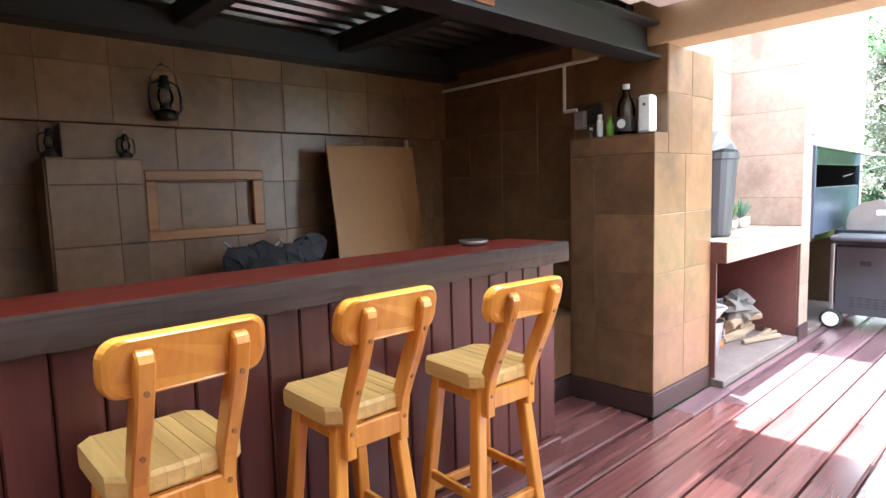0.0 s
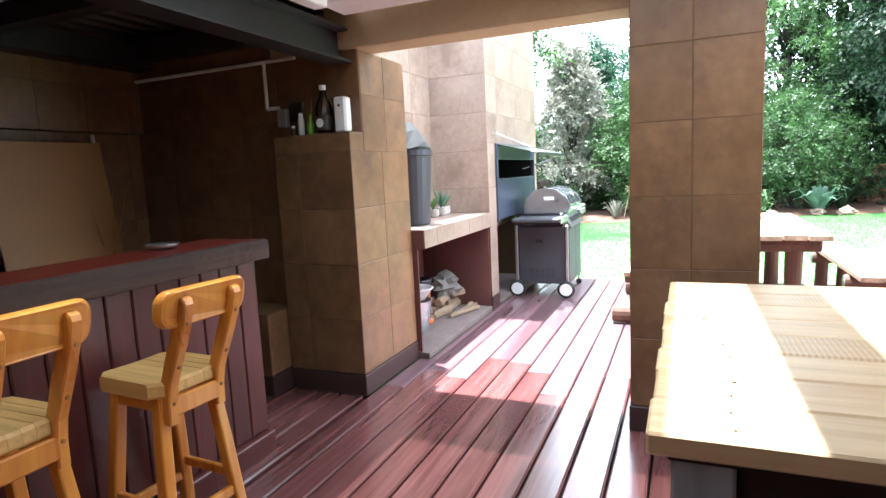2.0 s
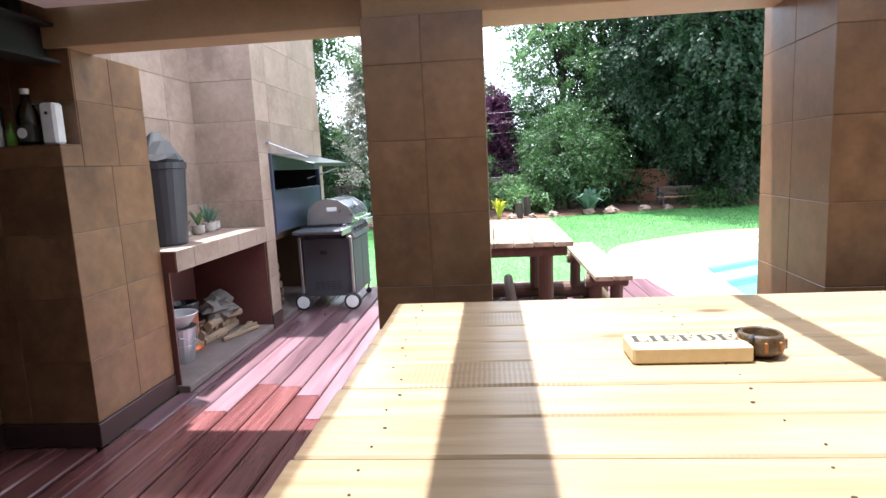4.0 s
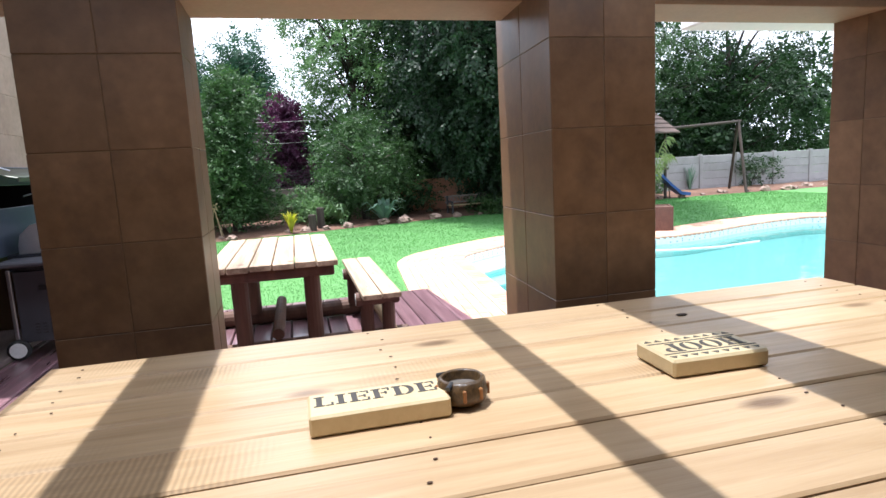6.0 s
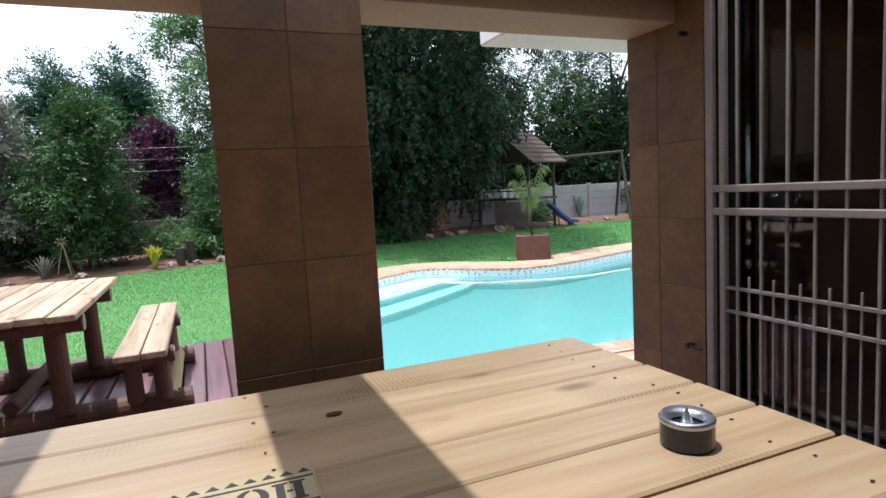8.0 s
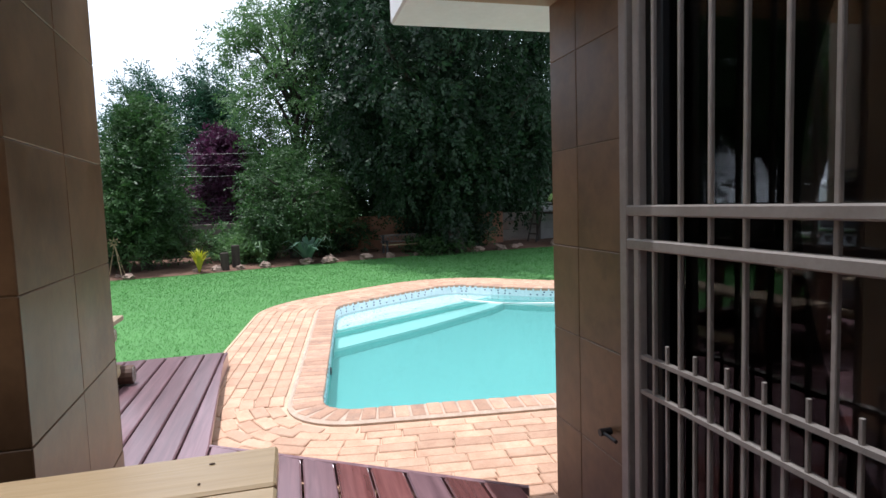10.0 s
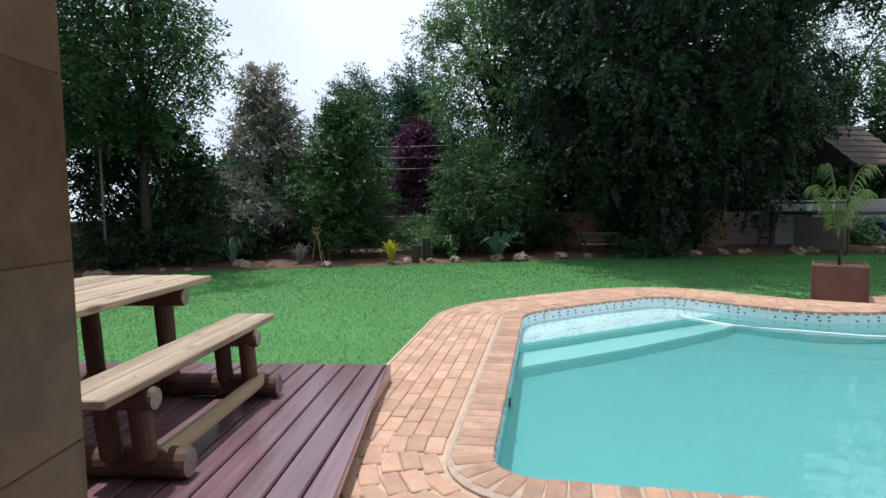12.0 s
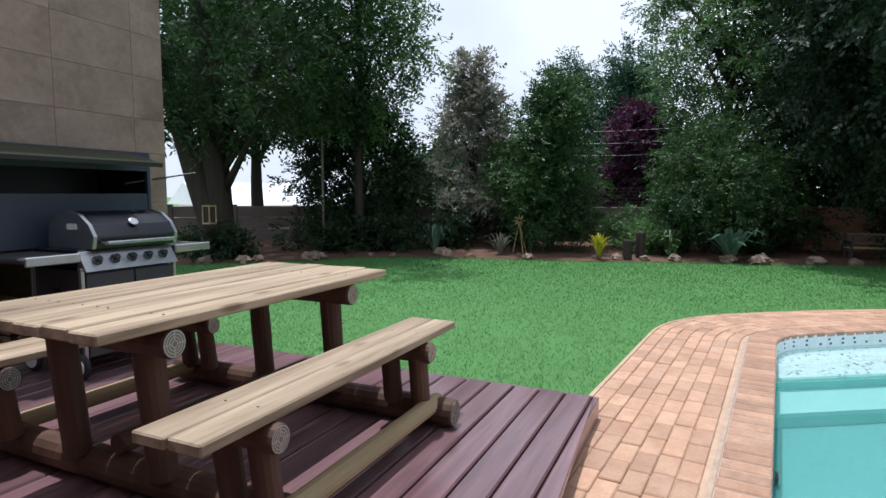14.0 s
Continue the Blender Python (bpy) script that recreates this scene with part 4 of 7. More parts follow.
def stool(m):
    t = thing("bar_stool", "varnished yellow pine bar stool with a low backrest", "stool", m, "stools along the bar")
    edges = [-0.17 + 0.34 * i / 8 for i in range(9)]
    corner = lambda x: 0.155 - (0.045 - math.sqrt(max(0.0, 0.045 ** 2 - max(0.0, abs(x) - 0.125) ** 2)))
    for i in range(8):
        xa, xb = edges[i] + 0.0004, edges[i + 1] - 0.0004
        ya, yb_ = corner(xa), corner(xb)
        c = 0.008
        lip = [(xa, -ya), (xb, -yb_), (xb, yb_), (xa, ya)]
        top = [(xa, -ya + c), (xb, -yb_ + c), (xb, yb_ - c), (xa, ya - c)]
        dip = 0.004 * (1 - abs(i - 3.5) / 3.5)
        slat = Shape()
        slat.v = [(x, y + 0.005, 0.652) for x, y in top] + [(x, y + 0.005, 0.66) for x, y in lip] + [(x, y + 0.005, 0.694 - dip) for x, y in lip] + [(x, y + 0.005, 0.704 - dip) for x, y in top]
        slat.f = [(3, 2, 1, 0), (12, 13, 14, 15)] + [(k * 4 + j, k * 4 + (j + 1) % 4, k * 4 + 4 + (j + 1) % 4, k * 4 + 4 + j) for k in range(3) for j in range(4)]
        part("seat_slat", slat, PINE_SEAT, t, "paler pine seat slat")
    part("seat_rim", Shape().box((-0.1, -0.16, 0.585), (0.1, -0.135, 0.648), 0.004).box((-0.13, 0.1, 0.59), (0.13, 0.125, 0.65), 0.004).box((-0.135, -0.13, 0.6), (-0.11, 0.1, 0.65), 0.004).box((0.11, -0.13, 0.6), (0.135, 0.1, 0.65), 0.004), PINE, t)
    board = Shape()
    outline = rounded_outline(0.195, 0.06, 0.045, 7)
    kk = len(outline)
    bend = lambda x: 0.55 * x * x
    layers = ((-0.026, 0.9), (-0.02, 0.965), (-0.008, 1.0), (0.008, 1.0), (0.02, 0.965), (0.026, 0.9))
    for off, fit_ in layers:
        shrink = 0.06 * (1 - fit_)
        board.v += [(x - math.copysign(min(abs(x), shrink * 3), x), -0.238 + off + bend(x) - 0.2 * (z - 0.0), 0.948 + z * fit_) for x, z in outline]
    for r in range(len(layers) - 1):
        board.f += [(r * kk + j, (r + 1) * kk + j, (r + 1) * kk + (j + 1) % kk, r * kk + (j + 1) % kk) for j in range(kk)]
    board.f += [tuple(range(kk)), tuple((len(layers) - 1) * kk + j for j in range(kk - 1, -1, -1))]
    part("backrest", board, PINE, t, smooth=False)
    for s in (-1, 1):
        post = Shape()
        side_line = [(-0.12, 0.56), (-0.118, 0.64), (-0.128, 0.7), (-0.155, 0.77), (-0.19, 0.85), (-0.222, 0.93), (-0.238, 0.972), (-0.246, 0.984), (-0.262, 0.984), (-0.274, 0.975), (-0.278, 0.96), (-0.262, 0.9), (-0.235, 0.83), (-0.2, 0.755), (-0.172, 0.69), (-0.16, 0.63), (-0.158, 0.56)]
        kq = len(side_line)
        xs = ((s * 0.11 - 0.021, 0.9), (s * 0.11 - 0.016, 1.0), (s * 0.11 + 0.016, 1.0), (s * 0.11 + 0.021, 0.9))
        for x, q in xs:
            for i, (y, z) in enumerate(side_line):
                back_side = i > 7
                post.v.append((x, y + (0.0 if q == 1.0 else (0.005 if back_side else -0.004)), z - (0.0 if q == 1.0 or z < 0.95 else 0.004)))
        for r in range(3):
            post.f += [(r * kq + i, r * kq + (i + 1) % kq, (r + 1) * kq + (i + 1) % kq, (r + 1) * kq + i) for i in range(kq)]
        post.f += [tuple(range(kq - 1, -1, -1)), tuple(3 * kq + i for i in range(kq))]
        p = part("back_post", post, PINE, t)
        for y, z in ((-0.264, 0.9), (-0.203, 0.755), (-0.162, 0.63)):
            part("dowel", Shape().rod((s * 0.11, y - 0.002, z), (s * 0.11, y + 0.02, z), 0.0065), FRAME_WOOD, p, "darker wooden plug")
    for sx in (-1, 1):
        for sy in (-1, 1):
            foot, head_ = Vector((sx * 0.185, sy * 0.15, 0.0)), Vector((sx * 0.115, sy * 0.1, 0.655))
            leg = Shape()
            ring = rounded_outline(0.023, 0.021, 0.008, 3)
            for q, sc_ in ((0.0, 0.85), (0.01, 0.95), (0.6, 1.08), (1.0, 1.0)):
                c_ = foot.lerp(head_, q)
                leg.v += [(c_.x + x * sc_, c_.y + y * sc_, c_.z) for x, y in ring]
            kl = len(ring)
            leg.f = [(r * kl + j, r * kl + (j + 1) % kl, (r + 1) * kl + (j + 1) % kl, (r + 1) * kl + j) for r in range(3) for j in range(kl)] + [tuple(range(kl - 1, -1, -1)), tuple(3 * kl + j for j in range(kl))]
            part("leg", leg, PINE, t)
    for s in (-1, 1):
        part("stretcher", Shape().box((-0.155, s * 0.132 - 0.011, 0.2), (0.155, s * 0.132 + 0.011, 0.235), 0.004), PINE, t)
        part("stretcher", Shape().box((s * 0.157 - 0.011, -0.125, 0.26), (s * 0.157 + 0.011, 0.125, 0.295), 0.004), PINE, t)
    return t


first_stool = stool(pose(1.175, 0.845, 0, 0, 0, 1) @ Matrix.Diagonal((0.84, 1.0, 1.012, 1)))
copy_thing(first_stool, pose(1.692, 0.855, 0, 0, 0, 0) @ Matrix.Diagonal((0.97, 1.0, 0.993, 1)))
copy_thing(first_stool, pose(2.2, 0.80, 0, 0, 0, -4) @ Matrix.Diagonal((1.0, 1.0, 0.965, 1)))

# ---- things on and behind the bar ----


def hurricane_lantern(x, y, z, s, m_label):
    t = thing("hurricane_lantern", m_label, "lantern", pose(x, y, z) @ Matrix.Diagonal((s, s, s, 1)))
    part("fuel_tank", Shape().lathe([(0.055, 0), (0.06, 0.012), (0.06, 0.045), (0.05, 0.06), (0.02, 0.066)], 18), LANTERN, t, smooth=True)
    part("burner", Shape().lathe([(0.03, 0.066), (0.035, 0.085), (0.02, 0.095)], 14), LANTERN, t)
    part("globe", Shape().lathe([(0.03, 0.088), (0.045, 0.12), (0.042, 0.16), (0.028, 0.185)], 18, closed=False), CLEAR, t, "clear glass globe", smooth=True)
    part("cap", Shape().lathe([(0.04, 0.185), (0.03, 0.2), (0.034, 0.215), (0.022, 0.235), (0.028, 0.25), (0.012, 0.262)], 16), LANTERN, t, smooth=True)
    for sgn in (-1, 1):
        part("side_tube", Shape().tube([(sgn * 0.055, 0, 0.03), (sgn * 0.085, 0, 0.06), (sgn * 0.088, 0, 0.13), (sgn * 0.078, 0, 0.2), (sgn * 0.03, 0, 0.225)], 0.009, 8), LANTERN, t, smooth=True)
        part("guard_wire", Shape().tube([(sgn * 0.03, -0.03, 0.09), (-sgn * 0.05, -0.035, 0.14), (sgn * 0.03, -0.03, 0.185)], 0.002, 5), LANTERN, t)
    part("bail_handle", Shape().tube([(-0.085, 0, 0.12), (-0.07, 0, 0.25), (-0.03, 0, 0.31), (0.03, 0, 0.31), (0.07, 0, 0.25), (0.085, 0, 0.12)], 0.0025, 6), LANTERN, t)
    return t


hl = hurricane_lantern(1.80, 2.56, 1.66, 0.86, "old black hurricane lantern hung against the tiled wall")
part("hook", Shape().tube([(0, 0.1, 0.33), (0, 0.02, 0.33), (0, 0.0, 0.312)], 0.004, 6), LANTERN, hl)
hurricane_lantern(1.29, 2.56, 1.467, 0.5, "small dark lantern standing on the tiled ledge")
hurricane_lantern(1.6, 2.56, 1.467, 0.45, "small dark lantern standing on the tiled ledge")

fr = thing("wooden_frame", "empty brown wooden picture frame against the tiles", "frame")
for lo, hi in (((1.7, 2.652, 1.36), (2.34, 2.682, 1.415)), ((1.7, 2.652, 1.045), (2.34, 2.682, 1.1)), ((1.7, 2.651, 1.102), (1.755, 2.681, 1.358)), ((2.275, 2.651, 1.102), (2.34, 2.681, 1.358))):
    part("rail", Shape().box(lo, hi, 0.005), FRAME_WOOD, fr)
thing("hardboard_sheet", "brown hardboard sheet leaning against the bar wall", "board", pose(2.69, 2.4, 0.75, -8, 0, 0), shape=Shape().box((0, 0, 0), (0.68, 0.012, 0.82), 0.002), material=HARDBOARD)
thing("pale_stick", "pale stick leaning in the corner", "stick", shape=Shape().rod((3.36, 2.5, 0.9), (3.42, 2.64, 1.62), 0.014), material=SACK)
thing("back_shelf", "dark low shelf behind the bar", "shelf", shape=Shape().box((1.75, 2.28, 0.70), (3.78, 2.64, 0.74), 0.004).box((1.75, 2.3, 0), (1.79, 2.64, 0.7)).box((3.74, 2.3, 0), (3.78, 2.64, 0.7)).box((2.7, 2.3, 0), (2.74, 2.64, 0.7)), material=PANEL)
for cx, rot in ((2.16, -12), (2.47, 15)):
    t = thing("camp_chair", "folded grey canvas camp chair on the back shelf", "chair", pose(cx, 2.42, 0.742, 0, 0, rot))
    cl = Shape().blob((0, 0, 0.12), (0.15, 0.06, 0.125), 0.9, cx, 12, 18)
    cl.v = [(x + 0.03 * noise.noise(Vector((x * 22, z * 16, cx))), y + 0.025 * noise.noise(Vector((x * 30, z * 24, 3))), max(0.0, z + 0.03 * noise.noise(Vector((x * 18, z * 12, 7))))) for x, y, z in cl.v]
    part("canvas", cl, CLOTH, t)
    part("tube_frame", Shape().tube([(-0.15, -0.08, 0), (0.0, 0.0, 0.14), (0.15, 0.06, 0.27)], 0.008).tube([(0.15, -0.08, 0), (0.0, -0.01, 0.14), (-0.15, 0.06, 0.28)], 0.008), SILVER, t)
thing("steel_bowl", "shallow steel bowl on the bar top", "bowl", pose(2.62, 1.22, 1.02), shape=Shape().lathe([(0.03, 0), (0.05, 0.004), (0.068, 0.025), (0.066, 0.026), (0.045, 0.009), (0.01, 0.006)], 20), material=SILVER, smooth=True)
twig = Shape()
for i in range(7):
    a = i * 0.9
    twig.tube([(0, 0, 0), (0.05 * math.cos(a), 0.05 * math.sin(a), 0.2), (0.16 * math.cos(a), 0.14 * math.sin(a), 0.3 + 0.05 * i)], [0.008, 0.005, 0.002], 5)
thing("driftwood", "bare brown driftwood branch on the back shelf", "branch", pose(3.3, 2.45, 0.74), shape=twig, material=FRAME_WOOD)

lx = 3.75
t = thing("air_freshener", "white plastic air freshener dispenser on the ledge", "dispenser", pose(lx, 1.0, 1.54))
part("body", Shape().box((-0.035, -0.04, 0), (0.035, 0.04, 0.2), 0.012), WHITE_PLASTIC, t)
part("nozzle", Shape().lathe([(0.008, 0), (0.008, 0.004)], 10, pose(-0.035, 0, 0.15, 0, -90, 0)), DARK_LABEL, t)
t = thing("glass_bottle", "large clear glass bottle with a handle and dark label", "bottle", pose(lx, 1.125, 1.54))
part("glass", Shape().lathe([(0.045, 0), (0.05, 0.01), (0.05, 0.14), (0.04, 0.18), (0.018, 0.22), (0.018, 0.255)], 18), CLEAR, t, smooth=True)
part("cap", Shape().lathe([(0.02, 0.25), (0.02, 0.275)], 14), WHITE_PLASTIC, t)
part("label", Shape().lathe([(0.0508, 0.02), (0.0508, 0.1)], 18, closed=False), DARK_LABEL, t, "dark wrapped label")
part("label_panel", Shape().lathe([(0.025, 0), (0.025, 0.003)], 16, pose(-0.049, 0, 0.06, 0, -90, 0)), WHITE_PLASTIC, t, "pale oval label")
part("ear_handle", Shape().tube([(0.0, -0.03, 0.2), (0.0, -0.06, 0.19), (0.0, -0.065, 0.15), (0.0, -0.045, 0.12)], 0.007), CLEAR, t, smooth=True)
t = thing("green_bottle", "small green plastic bottle on the ledge", "bottle", pose(lx, 1.225, 1.54))
part("body", Shape().lathe([(0.02, 0), (0.023, 0.01), (0.023, 0.06), (0.009, 0.09), (0.009, 0.1)], 14), GREEN_GLASS, t, smooth=True)
part("cap", Shape().lathe([(0.011, 0.1), (0.011, 0.118)], 12), GREEN_GLASS, t)
t = thing("white_tube", "white plastic spray tube on the ledge", "bottle", pose(lx, 1.29, 1.54))
part("body", Shape().lathe([(0.018, 0), (0.019, 0.01), (0.019, 0.09), (0.017, 0.1)], 14), WHITE_PLASTIC, t, smooth=True)
part("cap", Shape().lathe([(0.014, 0.1), (0.014, 0.13)], 12), WHITE_PLASTIC, t)
t = thing("small_bottle", "small dark bottle on the ledge", "bottle", pose(lx - 0.02, 1.335, 1.54))
part("body", Shape().lathe([(0.015, 0), (0.016, 0.035), (0.007, 0.045)], 12), DARK_LABEL, t)
part("cap", Shape().lathe([(0.01, 0.045), (0.01, 0.06)], 12), WHITE_PLASTIC, t)
pipe = thing("conduit_pipe", "white plastic electrical conduit on the side wall", "conduit", kind="structure")
part("pipe", Shape().rod((3.79, 1.33, 2.0), (3.79, 2.68, 1.99), 0.011), WHITE, pipe)
part("pipe", Shape().rod((3.79, 1.56, 2.0), (3.79, 1.56, 1.72), 0.011).rod((3.79, 1.56, 1.72), (3.79, 1.47, 1.72), 0.011), WHITE, pipe)
sw = thing("junction_box", "grey junction box on the bar wall", "switch box", shape=Shape().box((3.77, 1.41, 1.6), (3.81, 1.48, 1.71), 0.006), material=plain("grey_plastic_box", (0.3, 0.28, 0.26), 0.5))
thing("outlet_plate", "dark plastic outlet plate on the bar wall", "switch box", shape=Shape().box((3.785, 1.30, 1.63), (3.808, 1.4, 1.74), 0.004), material=DARK_LABEL)

# ---- fireplace things ----
t = thing("rubbish_bin", "tall charcoal plastic bin with a black liner", "bin", pose(4.73, 1.07, 0.91))
part("body", Shape().lathe([(0.125, 0), (0.135, 0.01), (0.165, 0.5), (0.175, 0.505), (0.175, 0.545), (0.165, 0.545), (0.15, 0.5), (0.12, 0.03)], 24), CHARCOAL, t, smooth=False)
lin = Shape().lathe([(0.16, 0.52), (0.168, 0.56), (0.15, 0.6), (0.09, 0.67), (0.03, 0.73)], 14)
lin.v = [(x + 0.02 * noise.noise(Vector((x * 20, y * 20, z * 9))), y, z + 0.05 * noise.noise(Vector((x * 9, y * 9, 2))) + 0.05 * max(0, y * 4)) for x, y, z in lin.v]
part("liner", lin, RUBBER, t, "black bin liner")
t = thing("wire_lamp_cage", "white wire bulkhead lamp cage on the wall", "lamp", pose(4.62, 1.366, 1.68, 90, 0, 0))
part("base", Shape().lathe([(0.09, 0), (0.09, 0.02)], 16), WHITE, t)
wc = Shape()
for i in range(4):
    a = math.pi * i / 4
    wc.tube([(0.085 * math.cos(a), 0.085 * math.sin(a), 0.02), (0.07 * math.cos(a), 0.07 * math.sin(a), 0.08), (0, 0, 0.1), (-0.07 * math.cos(a), -0.07 * math.sin(a), 0.08), (-0.085 * math.cos(a), -0.085 * math.sin(a), 0.02)], 0.004, 5)
part("cage", wc, WHITE, t)
part("globe", Shape().lathe([(0.06, 0.02), (0.055, 0.05), (0.02, 0.075)], 12), WHITE, t, smooth=True)


def pot_plant(x, y, z, r, leafmat, label, n=14, h=0.14, flower=None):
    t = thing("pot_plant", label, "pot plant", pose(x, y, z))
    part("pot", Shape().lathe([(r * 0.7, 0), (r, r * 0.5), (r * 0.95, r * 1.3), (r * 1.02, r * 1.4), (r * 0.85, r * 1.4), (r * 0.8, r * 1.2)], 16), surface("grey_pot", (0.3, 0.27, 0.24), (0.5, 0.46, 0.42), 0.8, 20.0, 80.0), t, smooth=True)
    lf = Shape()
    for i in range(n):
        a, ln = i * 2.4, h * random.uniform(0.5, 1.1)
        d = Vector((math.cos(a), math.sin(a), 0))
        s = Vector((-d.y, d.x, 0)) * r * 0.2
        b0, b1, b2 = Vector((0, 0, r * 1.3)), d * r * 0.7 + Vector((0, 0, r * 1.3 + ln * 0.7)), d * r * 1.3 + Vector((0, 0, r * 1.3 + ln))
        lf.add([b0 - s * 0.5, b0 + s * 0.5, b1 + s, b2, b1 - s], [(0, 1, 2, 3, 4)])
    part("leaves", lf, leafmat, t)
    if flower:
        part("flowers", Shape().blob((0.01, 0, r * 1.4 + h * 0.8), (r * 0.35, r * 0.35, h * 0.35), 0.5, 3), flower, t, "red flower spike")


pot_plant(5.33, 1.16, 0.91, 0.05, LEAF_LIGHT, "small plant in a grey pot on the counter")
pot_plant(5.48, 1.15, 0.91, 0.055, LEAF_BLUE, "round grey pot with a succulent on the counter", 16, 0.16)
pot_plant(5.62, 1.18, 0.91, 0.055, LEAF_BLUE, "painted pot with a small succulent on the counter", 12, 0.1)
pot_plant(5.18, 1.18, 0.91, 0.035, LEAF_MID, "small pot with a red flower on the counter", 8, 0.1, TERRACOTTA)
t = thing("zinc_bucket", "zinc bucket holding a white basin", "bucket", pose(4.87, 1.15, 0.045))
bk = [(0.09, 0), (0.095, 0.005), (0.11, 0.12), (0.113, 0.12), (0.113, 0.13), (0.111, 0.13), (0.128, 0.25), (0.135, 0.255), (0.125, 0.255), (0.09, 0.01)]
part("body", Shape().lathe(bk, 24), GALV, t)
part("handle", Shape().tube([(-0.13, 0, 0.24), (-0.12, -0.08, 0.2), (0, -0.14, 0.16), (0.12, -0.08, 0.2), (0.13, 0, 0.24)], 0.004, 6), GALV, t)
thing("white_basin", "white plastic basin on the zinc bucket", "basin", pose(4.87, 1.15, 0.3), shape=Shape().lathe([(0.07, 0), (0.08, 0.004), (0.14, 0.09), (0.15, 0.095), (0.145, 0.1), (0.13, 0.09), (0.07, 0.012)], 22), material=WHITE_PLASTIC, smooth=True)
t = thing("orange_lantern_pot", "orange enamel pot stove on the store floor", "stove", pose(5.14, 1.24, 0.045))
part("foot", Shape().lathe([(0.11, 0), (0.115, 0.015), (0.06, 0.04), (0.05, 0.08)], 18), ORANGE, t, smooth=True)
part("body", Shape().lathe([(0.05, 0.08), (0.09, 0.12), (0.095, 0.3), (0.09, 0.31)], 18), plain("rusty_orange", (0.3, 0.1, 0.045), 0.6), t)
part("rim", Shape().lathe([(0.1, 0.31), (0.11, 0.36), (0.105, 0.37), (0.09, 0.33)], 18), BLACK_STEEL, t)
rnd = random.Random(5)
log_mesh = []
for i in range(4):
    s = Shape()
    nn, prof_l = 7, []
    for j, yv in enumerate((-0.5, -0.49, 0.0, 0.49, 0.5)):
        k_ = 0.85 if j in (0, 4) else 1.0
        s.v += [((0.5 + 0.25 * rnd.random() * 0 + 0.12 * noise.noise(Vector((a, i * 5, 0)))) * k_ * math.cos(2 * math.pi * a / nn) * (0.7 if i % 2 else 1), yv, (0.5 + 0.12 * noise.noise(Vector((a, i * 5, 9)))) * k_ * math.sin(2 * math.pi * a / nn)) for a in range(nn)]
    s.f = [(j * nn + a, j * nn + (a + 1) % nn, (j + 1) * nn + (a + 1) % nn, (j + 1) * nn + a) for j in range(4) for a in range(nn)] + [tuple(range(nn - 1, -1, -1)), tuple(4 * nn + a for a in range(nn))]
    log_mesh.append(s.mesh("firewood_log", FIREWOOD))


def firewood(x, y, z, ln, r, rz, ry=0, k=0):
    ob = new("firewood_log", log_mesh[k % 4])
    ob.matrix_basis = pose(x, y, z, ry, 0, rz) @ Matrix.Diagonal((2 * r, ln, 2 * r, 1))
    return tagged(ob, "split dry firewood log in the wood store", "firewood", "firewood in the store")


kf = 0
for row, (cnt, zz) in enumerate(((6, 0.075), (5, 0.135), (3, 0.195))):
    for i in range(cnt):
        kf += 1
        firewood(5.32 + 0.085 * i + 0.04 * row + rnd.uniform(-0.02, 0.02), 1.18 + rnd.uniform(-0.05, 0.05), zz, rnd.uniform(0.34, 0.46), rnd.uniform(0.03, 0.042), rnd.uniform(60, 115), 0, kf)
for i in range(4):
    firewood(5.5 + 0.09 * i, 0.98 + 0.02 * i, 0.065, 0.4, 0.02, 70 + 11 * i, 0, i)
sk = Shape().blob((5.5, 1.16, 0.29), (0.2, 0.13, 0.1), 0.9, 4, 8, 14)
thing("plastic_sack", "crumpled pale plastic sack on the firewood", "sack", shape=sk, material=plain("grey_sack", (0.13, 0.115, 0.1), 0.7))
for i in range(9):
    kf += 1
    firewood(6.32 + 0.11 * (i % 3), 1.2, 0.09 + 0.085 * (i // 3), 0.42, 0.042, rnd.uniform(-8, 8), 0, kf)
for i in range(6):
    kf += 1
    firewood(6.33 + 0.1 * (i % 3), 1.22, 0.35 + 0.085 * (i // 3), 0.42, 0.042, rnd.uniform(-8, 8), 0, kf)

# ---- gas barbecue ----
gas = thing("gas_barbecue", "black and silver gas barbecue on a wheeled cart", "barbecue", pose(-0.1, -0.01, 0) @ Matrix.Diagonal((1, 1, 0.97, 1)))
gx0, gx1, gy0, gy1 = 6.6, 7.3, 0.27, 0.78
part("cabinet", Shape().box((gx0 + 0.02, gy0 + 0.02, 0.13), (gx1 - 0.02, gy1 - 0.02, 0.72), 0.006), GAS_GREY, gas)
for x in (gx0, gx1):
    for y in (gy0, gy1):
        part("corner_post", Shape().box((x - 0.013, y - 0.013, 0.1), (x + 0.013, y + 0.013, 0.74), 0.003), SILVER, gas)
ventm = Shape().box((0, 0, 0), (0.006, 0.035, 0.009), 0.002).mesh("vent_slot", BLACK_STEEL)
for i in range(5):
    for j in range(4):
        part("vent_slot", ventm, BLACK_STEEL, gas, m=Matrix.Translation((gx0 + 0.016, gy0 + 0.13 + 0.055 * i, 0.2 + 0.025 * j)))
part("side_handle", Shape().box((gx0 + 0.01, gy0 + 0.24, 0.56), (gx0 + 0.022, gy0 + 0.32, 0.6), 0.004), BLACK_STEEL, gas)
part("open_door", Shape().box((gx0 + 0.02, gy0 - 0.02, 0.14), (gx0 + 0.36, gy0 - 0.002, 0.7), 0.004), GAS_GREY, gas)
